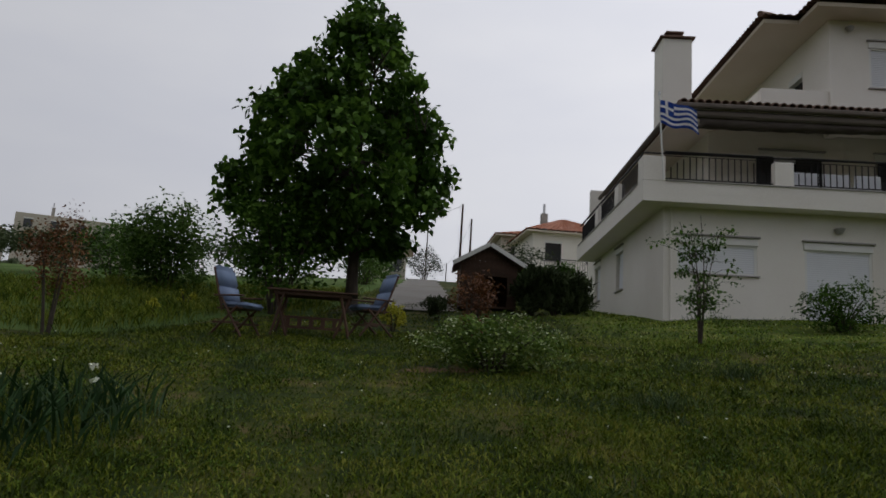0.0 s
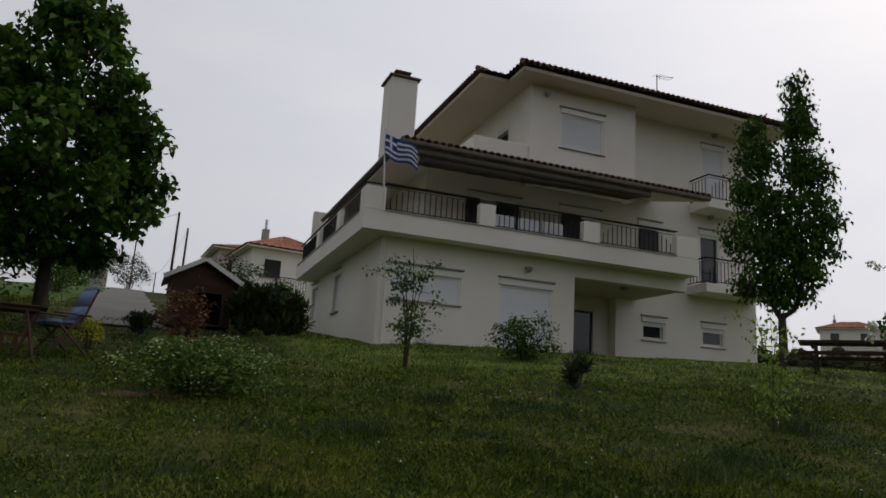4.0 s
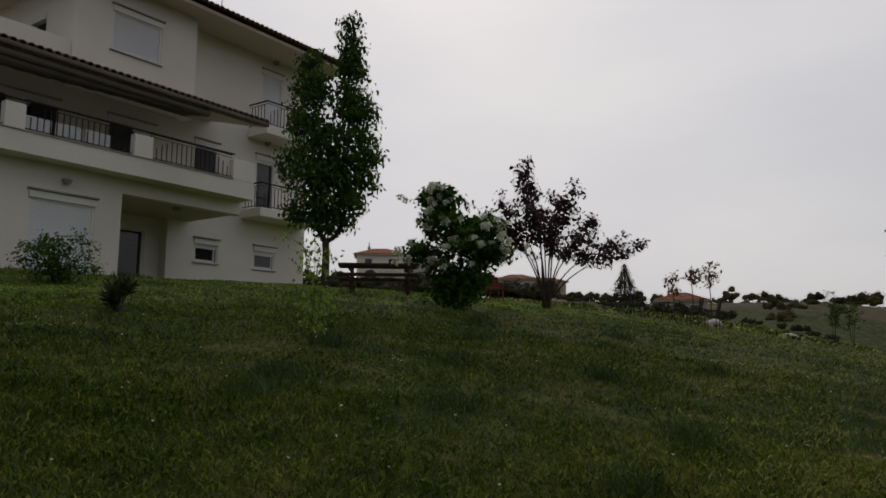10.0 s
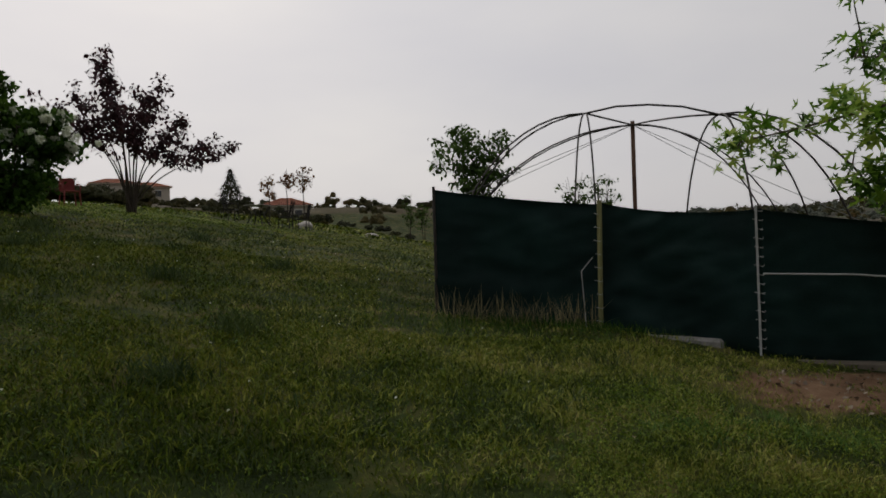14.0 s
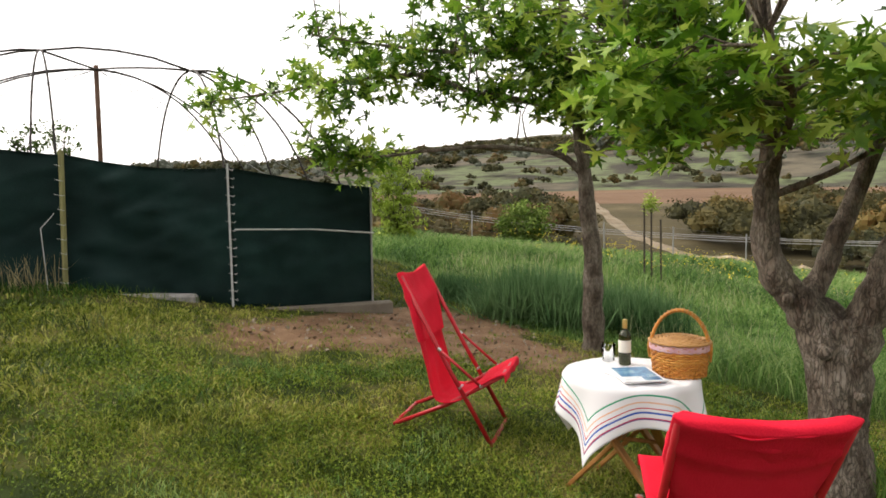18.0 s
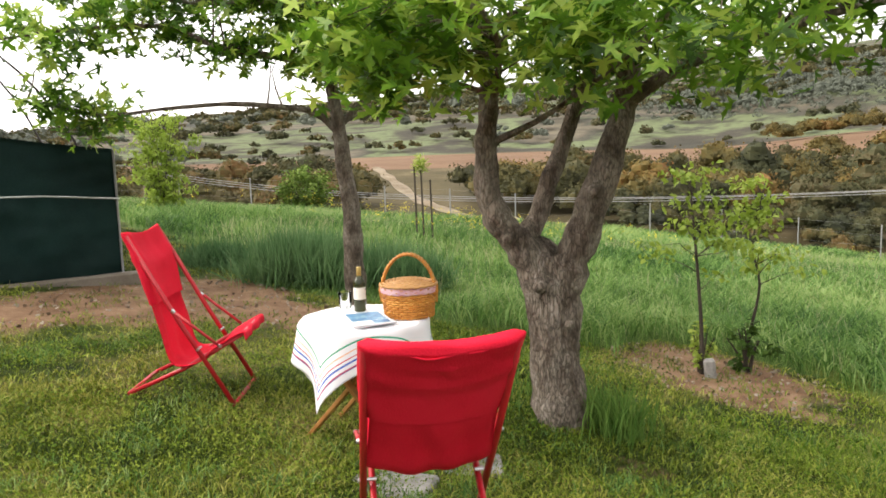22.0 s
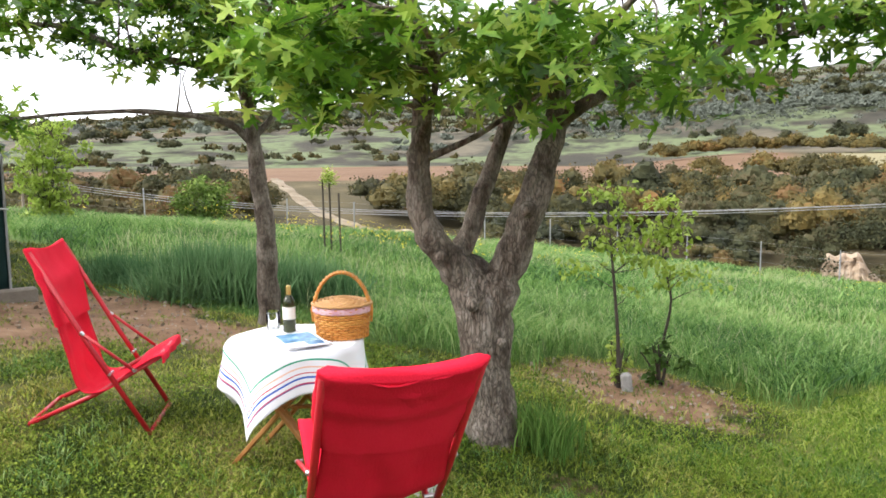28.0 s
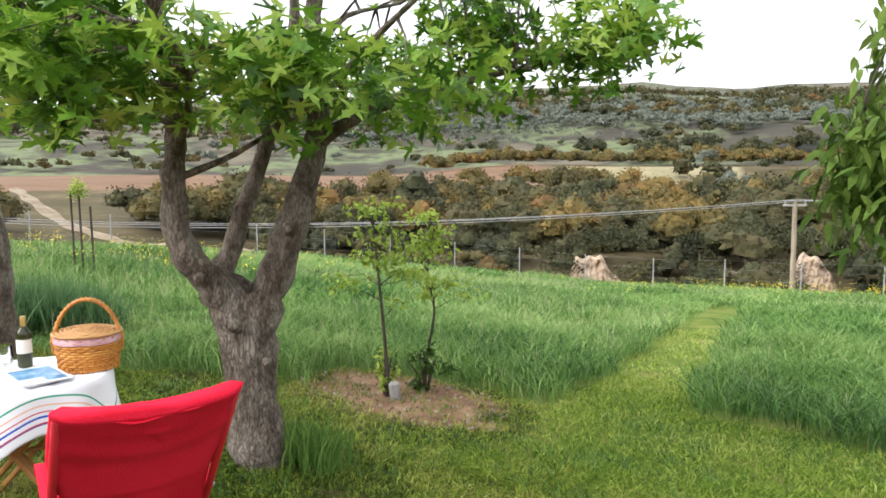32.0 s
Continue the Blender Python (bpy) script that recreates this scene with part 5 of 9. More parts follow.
# ---- the picnic ----
def sling_chair(x, y, facing, top_h, name_label, top_back=0.46, width=0.58, seat=(0.40, 0.47), feet=(0.36, 0.0, -0.42, 0.0), back=(-0.02, None)):
    """A folding chair of red tube and canvas. facing: degrees clockwise from +y; local x is forward."""
    t = thing("folding_chair", pose(x, y, gz(x, y), 0, 0, 90 - facing), name_label, "chair", "red folding chairs at the picnic table")
    w = width / 2
    seat_f, seat_b = Vector((seat[0], 0, seat[1])), Vector((back[0], 0, back[1] or seat[1] - 0.12))
    top = Vector((-top_back, 0, top_h))
    front_foot, rear_foot = Vector((feet[0], 0, feet[1] + 0.015)), Vector((feet[2], 0, feet[3] + 0.015))
    for s in (-1, 1):
        o = Vector((0, s * w, 0))
        i = Vector((0, s * (w - 0.035), 0))
        part("back_tube", tubebm([top + o, top.lerp(front_foot, 0.5) + o + Vector((-0.008, 0, -0.005)), front_foot + o], 0.014, 10), M_REDMETAL, t, smooth=True)
        part("leg_tube", tubebm([seat_f + i, seat_f.lerp(rear_foot, 0.5) + i + Vector((0.0, 0, -0.025)), rear_foot + i], 0.013, 10), M_REDMETAL, t, smooth=True)
        a0 = top.lerp(front_foot, 0.43) + o * 1.06
        a1 = seat_f.lerp(rear_foot, 0.17) + o * 1.06
        arm = part("arm_strut", tubebm([a0, a1], 0.009, 8), M_REDMETAL, t, smooth=True)
        for p in (a0, a1):
            d = (a1 - a0).normalized()
            q = p + d * (0.013 if p is a0 else -0.013)
            part("bracket", tubebm([p - d * 0.008, q, q + d * 0.004], 0.0095, 8), M_STEEL, arm, "bright steel bracket", True)
            part("bolt", tubebm([p - Vector((0, s * 0.02, 0)), p + Vector((0, s * 0.010, 0))], 0.007, 8), M_STEEL, arm)
        c = front_foot.lerp(top, 0.34)
        part("pivot", tubebm([c + o - Vector((0, s * 0.05, 0)), c + o + Vector((0, s * 0.02, 0))], 0.008, 8), M_STEEL, t)
    for p, ww in ((front_foot, w), (rear_foot, w - 0.035)):
        part("foot_bar", tubebm([p + Vector((0, -ww, 0)), p + Vector((0, ww, 0))], 0.013, 10), M_REDMETAL, t, smooth=True)
    for p, ww, dip in ((top, w, 0.04), (seat_f, w - 0.035, 0.0)):
        part("cross_tube", tubebm([p + Vector((0, ww * k, -dip * (1 - k * k))) for k in (-1, -0.6, -0.2, 0.2, 0.6, 1)], 0.012, 10), M_REDMETAL, t, smooth=True)
    # canvas: one sheet sagging between the tubes from the top bar to the seat front
    bm = bmesh.new()
    prof = [top + Vector((-0.016, 0, 0.012)), top.lerp(seat_b, 0.12), top.lerp(seat_b, 0.3), top.lerp(seat_b, 0.5) + Vector((-0.02, 0, -0.01)), top.lerp(seat_b, 0.75) + Vector((-0.035, 0, -0.02)), seat_b + Vector((-0.045, 0, -0.035)), seat_b + Vector((0.1, 0, -0.03)), seat_b.lerp(seat_f, 0.55) + Vector((0, 0, -0.02)), seat_f + Vector((0.005, 0, 0.018)), seat_f + Vector((0.03, 0, -0.03))]
    fine = []
    for k in range(len(prof) - 1):
        a, b, c, d = prof[max(k - 1, 0)], prof[k], prof[k + 1], prof[min(k + 2, len(prof) - 1)]
        for j in range(5):
            u = j / 5
            fine.append(0.5 * (2 * b + (c - a) * u + (2 * a - 5 * b + 4 * c - d) * u * u + (3 * b - a - 3 * c + d) * u ** 3))
    fine.append(prof[-1])
    cols = 16
    rows = []
    n = len(fine)
    for r, p in enumerate(fine):
        nx = fine[min(r + 1, n - 1)] - fine[max(r - 1, 0)]
        nrm = Vector((nx.z, 0, -nx.x)).normalized()
        f = r / (n - 1)
        row = []
        for cidx in range(cols + 1):
            v = cidx / cols * 2 - 1
            sag = (0.04 if 0.08 < f < 0.6 else 0.018 if f < 0.85 else 0.006) * (1 - v * v)
            sag += 0.007 * math.sin(v * 9 + f * 21) * (1 - abs(v)) + 0.006 * noise.noise(Vector((v * 3, f * 9, 1.7)))
            half = w - 0.008 - 0.022 * math.sin(math.pi * min(1, f * 1.6)) ** 2 * (0.4 + 0.6 * f)
            q = p + nrm * sag
            row.append(bm.verts.new((q.x, v * half, q.z - 0.03 * (1 - v * v) * max(0.0, 1 - f / 0.12))))
        rows.append(row)
    for r0, r1 in zip(rows, rows[1:]):
        for k in range(cols):
            bm.faces.new((r0[k], r0[k + 1], r1[k + 1], r1[k]))
    bmesh.ops.recalc_face_normals(bm, faces=bm.faces)
    bmesh.ops.solidify(bm, geom=list(bm.faces), thickness=0.006)
    part("canvas_sling", bm, M_REDCLOTH, t, "red canvas sling", True)
    # the head pocket: a sewn sleeve pulled over the top bar and both side tubes
    bm = bmesh.new()
    rows = []
    cut = int(n * 0.36)
    for r in range(cut + 1):
        p = fine[r]
        nx = fine[min(r + 1, n - 1)] - fine[max(r - 1, 0)]
        nrm = Vector((nx.z, 0, -nx.x)).normalized()
        f = r / cut
        ring = []
        for face in (-1, 1):
            for cidx in range(cols + 1):
                v = (cidx / cols * 2 - 1) * -face
                crease = 0.010 * math.exp(-((f - 0.42 - 0.14 * (1 - v * v)) / 0.09) ** 2) + 0.005 * noise.noise(Vector((v * 4, f * 5, 4 + face)))
                sag = 0.03 * (1 - v * v) * min(1.0, f * 3)
                edge = 0.019 * (1 - v ** 24)
                q = p + nrm * (sag + face * (edge + 0.004 + crease) - 0.012 * f + (0.012 * f if face > 0 else 0.0))
                ring.append(bm.verts.new((q.x, v * (w + 0.018 - 0.03 * max(0.0, (f - 0.7) / 0.3)), q.z + 0.012 * (1 - f) - 0.03 * (1 - v * v) * max(0.0, 1 - f / 0.36))))
        rows.append(ring)
    m = len(rows[0])
    for r0, r1 in zip(rows, rows[1:]):
        for k in range(m):
            bm.faces.new((r0[k], r0[(k + 1) % m], r1[(k + 1) % m], r1[k]))
    bm.faces.new(rows[0][::-1])
    bmesh.ops.recalc_face_normals(bm, faces=bm.faces)
    part("head_pocket", bm, M_REDCLOTH, t, "sewn red canvas sleeve over the top bar", True)
    return t


sling_chair(4.03, -2.73, 229, 0.995, "red canvas folding chair on the grass, turned to the table", 0.27, 0.51, (0.34, 0.40), (0.28, -0.03, -0.34, 0.05))
sling_chair(1.71, -2.24, 131, 0.975, "red canvas folding chair with its back to the lawn", 0.40, 0.475, (0.46, 0.54), (0.36, 0.0, -0.42, 0.0), (0.06, 0.47))

TX, TY = 2.83, -3.01
TZ = gz(TX, TY)
TOP = 0.535


def cloth_material():
    """White cotton with coloured stripes running round near the hem, by distance from the cloth's middle."""
    m = mat("striped_white_cotton", [(0.60, 0.61, 0.64), (0.70, 0.71, 0.73)], 3, 0.9, 0.2, 200)
    nt = m.node_tree
    nd, ln = nt.nodes, nt.links
    b = nd["Principled BSDF"]
    at = nd.new("ShaderNodeAttribute")
    at.attribute_name = "hem"
    ramp = nd.new("ShaderNodeValToRGB")
    cr = ramp.color_ramp
    cr.interpolation = "CONSTANT"
    W = (0.76, 0.76, 0.78)
    bands = [(0.0, W), (0.40, (0.02, 0.30, 0.16)), (0.43, W), (0.53, (0.75, 0.45, 0.30)), (0.555, W), (0.63, (0.55, 0.04, 0.06)), (0.65, W), (0.70, (0.03, 0.10, 0.45)), (0.735, W), (0.80, (0.45, 0.05, 0.12)), (0.825, (0.05, 0.06, 0.20)), (0.84, W)]
    bands = [(1 - (1 - p) * 0.8 if p else 0.0, c) for p, c in bands]
    while len(cr.elements) < len(bands):
        cr.elements.new(0.5)
    for i, (p, c) in enumerate(bands):
        cr.elements[i].position, cr.elements[i].color = p, (*c, 1)
    ln.new(at.outputs["Fac"], ramp.inputs["Fac"])
    ln.new(ramp.outputs[0], b.inputs["Base Color"])
    return m


def picnic_table():
    t = thing("folding_table", pose(TX, TY, TZ), "small round folding table with crossed orange wooden legs", "table")
    bm = bmesh.new()
    lathe(bm, [(0.325, TOP - TZ - 0.03), (0.335, TOP - TZ - 0.025), (0.335, TOP - TZ - 0.008), (0.325, TOP - TZ - 0.004)], 32)
    part("tabletop", bm, M_WOODO, t)
    h = TOP - TZ - 0.03
    for rot in (15, 105):
        for s in (-1, 1):
            a = Matrix.Rotation(radians(rot), 4, "Z")
            for k in (-1, 1):
                p0, p1 = Vector((-0.33 * k, s * 0.15 + k * 0.02, 0)), Vector((0.27 * k, s * 0.15 + k * 0.02, h))
                if rot == 105 and k == -1:
                    continue
                d = (p1 - p0).normalized()
                q = d.to_track_quat("Z", "Y").to_matrix().to_4x4()
                L = (p1 - p0).length
                bm = boxbm(-0.024, 0.024, -0.011, 0.011, 0, L, bevel=0.004)
                bmesh.ops.transform(bm, matrix=a @ Matrix.Translation(p0) @ q, verts=bm.verts)
                part("leg", bm, M_WOODO, t)
    part("stretcher", tubebm([(-0.15, -0.1, h * 0.5), (0.15, 0.1, h * 0.5)], 0.012, 8), M_WOODO, t)
    # the cloth: square, hanging in folds, its corners lower
    ct = thing("tablecloth", pose(TX, TY, TOP, 0, 0, 56), "white cotton tablecloth with coloured stripes hanging over the table", "tablecloth")
    N = 90
    half = 0.53
    g = np.linspace(-half, half, N)
    gx, gy = np.meshgrid(g, g)
    r = np.hypot(gx, gy)
    a = np.arctan2(gy, gx)
    R = 0.335
    over = np.maximum(r - R, 0)
    fold = 0.5 + 0.5 * np.sin(a * 8 + 0.6 * np.sin(a * 3))
    out = R + np.minimum(over, 0.03) * 0.6 + np.maximum(over - 0.02, 0) * (0.02 + 0.26 * fold)
    rr = np.where(r > R, out, r)
    drop = np.maximum(over - 0.01, 0) * np.sqrt(np.clip(1 - (0.02 + 0.26 * fold) ** 2, 0, 1))
    z = np.where(r > R, -drop, 0.0) + 0.004 + 0.003 * np.sin(gx * 23) * np.sin(gy * 19)
    z = z + 0.004 * np.sin(gx * 40 + gy * 25) * (r < R)
    x = np.where(r > 1e-6, gx / np.maximum(r, 1e-6) * rr, 0)
    y = np.where(r > 1e-6, gy / np.maximum(r, 1e-6) * rr, 0)
    me = bpy.data.meshes.new("cloth")
    faces = [(i * N + j, i * N + j + 1, (i + 1) * N + j + 1, (i + 1) * N + j) for i in range(N - 1) for j in range(N - 1)]
    me.from_pydata(np.stack([x.ravel(), y.ravel(), z.ravel()], 1).tolist(), [], faces)
    hem = np.maximum(np.abs(gx), np.abs(gy)).ravel() / half
    me.attributes.new("hem", "FLOAT", "POINT").data.foreach_set("value", np.clip((hem - 0.35) / 0.65, 0, 1).astype(np.float32))
    me.polygons.foreach_set("use_smooth", [True] * len(me.polygons))
    me.materials.append(cloth_material())
    ob = part("cloth", me, None, ct)
    so = ob.modifiers.new("thickness", "SOLIDIFY")
    so.thickness = 0.003


picnic_table()


def wine_bottle(x, y):
    t = thing("wine_bottle", pose(x, y, TOP + 0.008), "dark glass wine bottle with a pale label", "bottle")
    t.scale = (0.9, 0.9, 0.82)
    g = glass_mat("dark_green_bottle_glass", (0.05, 0.06, 0.02), 0.05)
    g.node_tree.nodes["Principled BSDF"].inputs["Transmission Weight"].default_value = 0.55
    bm = bmesh.new()
    lathe(bm, [(0.032, 0), (0.037, 0.006), (0.037, 0.19), (0.034, 0.205), (0.022, 0.225), (0.0145, 0.242), (0.0135, 0.285)], 24)
    part("glass_body", bm, g, t, smooth=True)
    bm = bmesh.new()
    lathe(bm, [(0.0375, 0.085), (0.0378, 0.086), (0.0378, 0.165), (0.0375, 0.166)], 24)
    lab = part("paper_label", bm, mat("cream_label_paper", [(0.66, 0.64, 0.56), (0.76, 0.74, 0.66)], 4, 0.7, 0.05, 60), t, "cream paper label", True)
    dk = mat("label_print", [(0.05, 0.045, 0.04), (0.09, 0.08, 0.07)], 5, 0.7, 0.0, 60)
    for z0, z1 in ((0.145, 0.156), (0.122, 0.127), (0.110, 0.114), (0.097, 0.100)):
        bm = bmesh.new()
        vs = []
        for k in range(9):
            a = radians(200 + 110 * k / 8)
            vs.append((bm.verts.new((0.0383 * math.cos(a), 0.0383 * math.sin(a), z0)), bm.verts.new((0.0383 * math.cos(a), 0.0383 * math.sin(a), z1))))
        for p, q in zip(vs, vs[1:]):
            bm.faces.new((p[0], q[0], q[1], p[1]))
        part("print_bar", bm, dk, lab)
    bm = bmesh.new()
    lathe(bm, [(0.0148, 0.243), (0.0150, 0.245), (0.0146, 0.298), (0.0135, 0.302)], 20)
    part("capsule", bm, mat("gold_foil", [(0.45, 0.32, 0.10), (0.58, 0.43, 0.16)], 10, 0.4, 0.1, 90, metal=0.6), t, "gold foil capsule", True)


def glass_jar(x, y):
    t = thing("drinking_glass", pose(x, y, TOP + 0.008), "clear stemless drinking glass on the tablecloth", "glass")
    bm = bmesh.new()
    lathe(bm, [(0.030, 0.0), (0.034, 0.004), (0.038, 0.10), (0.036, 0.10), (0.032, 0.012), (0.001, 0.01)], 24)
    gl = glass_mat("clear_glass", (0.97, 0.98, 0.98))
    gl.node_tree.nodes["Principled BSDF"].inputs["IOR"].default_value = 1.12
    part("bowl", bm, gl, t, smooth=True)


def basket(x, y, rot):
    t = thing("picnic_basket", pose(x, y, TOP + 0.008, 0, 0, rot), "woven honey-coloured wicker basket with lid and gingham band", "basket")
    wick = mat("honey_wicker", [(0.30, 0.10, 0.018), (0.55, 0.23, 0.045), (0.68, 0.34, 0.08)], 12, 0.5, 0.2, 80, island=0.2)
    lidm = mat("pale_wicker_lid", [(0.34, 0.17, 0.06), (0.50, 0.28, 0.11)], 14, 0.55, 0.2, 80, island=0.2)
    gm = mat("pink_gingham", [(0.55, 0.28, 0.32), (0.72, 0.50, 0.52)], 20, 0.9, 0.2, 160)
    body = new("body")
    body.parent = t
    ex, ey, H = 0.142, 0.132, 0.165
    stakes = 36

    def rad(z):
        return 0.86 + 0.14 * (z / H) ** 0.7
    # weaving: each round passes in front of and behind the stakes in turn
    rows = 13
    for k in range(rows):
        bm = bmesh.new()
        z = 0.008 + (H - 0.016) * k / (rows - 1)
        pts = []
        for i in range(stakes * 4 + 1):
            a = 2 * math.pi * i / (stakes * 4)
            wv = 0.0045 * math.sin(stakes / 2 * a + (math.pi if k % 2 else 0))
            pts.append(Vector(((ex * rad(z) + wv) * math.cos(a), (ey * rad(z) + wv) * math.sin(a), z)))
        tube(bm, pts, 0.0062, 5, caps=False)
        part("weave_round", bm, wick, body, smooth=True)
    sme = mesh_of("stake", tubebm([(0, 0, 0), (0, 0, H)], 0.004, 5), wick)
    for i in range(stakes):
        a = 2 * math.pi * (i + 0.5) / stakes
        s = part("stake", sme, wick, body)
        s.location = (ex * 0.93 * math.cos(a), ey * 0.93 * math.sin(a), 0)
    bm = bmesh.new()
    rings = lathe(bm, [(0.80, 0.003), (0.845, 0.01), (0.93, H * 0.7), (0.93, H - 0.004)], 40)
    bmesh.ops.scale(bm, vec=(ex, ey, 1), verts=bm.verts)
    part("lining", bm, wick, body)
    bm = bmesh.new()
    lathe(bm, [(1.03, H - 0.035), (1.06, H - 0.03), (1.055, H - 0.004), (1.03, H)], 48)
    for v in bm.verts:
        a = math.atan2(v.co.y, v.co.x)
        v.co.x *= ex * (1 + 0.012 * math.sin(22 * a))
        v.co.y *= ey * (1 + 0.012 * math.sin(22 * a))
    part("gingham_band", bm, gm, t, "pink checked cloth band round the rim", True)
    lid = new("lid")
    lid.parent = t
    for k in range(8):
        f = 1.06 - k * 0.13
        bm = bmesh.new()
        pts = [Vector((ex * f * math.cos(a), ey * f * math.sin(a), H + 0.008 + 0.022 * (1 - (f / 1.06) ** 2) + 0.002 * math.sin(18 * a + (math.pi if k % 2 else 0)))) for a in (2 * math.pi * i / 72 for i in range(73))]
        tube(bm, pts, 0.0085, 5, caps=False)
        part("weave_round", bm, lidm, lid, smooth=True)
    bm = bmesh.new()
    lathe(bm, [(1.05, H + 0.002), (1.04, H + 0.006), (0.6, H + 0.02), (0.02, H + 0.028)], 36)
    bmesh.ops.scale(bm, vec=(ex, ey, 1), verts=bm.verts)
    part("lid_base", bm, lidm, lid)
    # hooped handle of two canes bound together
    hd = new("handle")
    hd.parent = t
    for dy in (-0.011, 0.011):
        pts = [Vector((0.0 + 0.146 * math.cos(a) * 1.0, dy, H - 0.05 + 0.215 * math.sin(a))) for a in (math.pi * i / 24 for i in range(25))]
        part("cane", tubebm(pts, 0.008, 8), wick, hd, smooth=True)
    for i in range(1, 24):
        a = math.pi * i / 24
        p = Vector((0.146 * math.cos(a), 0, H - 0.05 + 0.215 * math.sin(a)))
        bm = bmesh.new()
        d = Vector((-math.sin(a), 0, math.cos(a)))
        ring = []
        tube(bm, [p + Vector((0, 0.021, 0)) + d * 0.006, p + Vector((math.cos(a) * 0.011, 0, math.sin(a) * 0.011)), p - Vector((0, 0.021, 0)) - d * 0.006], 0.0038, 5)
        part("binding", bm, lidm, hd)
    for s in (-1, 1):
        part("loop", tubebm([(s * 0.150, 0, H - 0.09), (s * 0.156, 0.012, H - 0.03), (s * 0.152, -0.01, H + 0.01)], 0.006, 6), wick, hd)


def magazines(x, y, rot):
    paper = mat("magazine_cover", [(0.50, 0.56, 0.62), (0.66, 0.70, 0.74)], 10, 0.35, 0.05, 60)
    blue = mat("blue_sea_photograph", [(0.02, 0.09, 0.22), (0.05, 0.20, 0.38), (0.30, 0.45, 0.50)], 14, 0.3, 0.0, 60)
    white = mat("white_cover_border", [(0.68, 0.70, 0.72), (0.78, 0.79, 0.8)], 10, 0.35, 0.0, 60)
    for k, (dx, dy, r) in enumerate(((0.03, -0.02, 14), (0.015, -0.005, 4), (0, 0, 0))):
        t = thing("magazine", pose(x + dx, y + dy, TOP + 0.009 + 0.0075 * k, 0, 0, rot + r), "glossy magazine with a blue sea picture on the table", "magazine", "magazines on the table")
        part("paper_block", boxbm(-0.105, 0.105, -0.145, 0.145, 0, 0.006, bevel=0.001), white, t)
        pic = part("cover_picture", boxbm(-0.09, 0.09, -0.13, 0.055, 0.0062, 0.0068), blue, t, "blue cover picture")
        part("cover_picture", boxbm(-0.09, -0.005, 0.062, 0.13, 0.0062, 0.0068), blue, t)
        part("print_bar", boxbm(0.01, 0.088, 0.10, 0.118, 0.0062, 0.0068), paper, t)
        part("print_bar", boxbm(0.01, 0.07, 0.075, 0.086, 0.0062, 0.0068), paper, t)


wine_bottle(2.95, -3.10)
glass_jar(3.06, -3.09)
basket(2.645, -3.17, 32)
magazines(2.72, -2.93, 60)

# stone slabs let into the grass by the chair
for x, y, r, s in ((2.36, -2.69, 20, 0.2), (2.26, -3.17, 40, 0.17)):
    t = tagged(part("stepping_stone", boxbm(-s, s, -s * 0.7, s * 0.7, -0.06, 0.018, bevel=0.012), M_SLAB), "pale grey stone slab set into the lawn", "paving stone", "stepping stones")
    t.matrix_world = pose(x, y, gz(x, y), 0, 0, r)


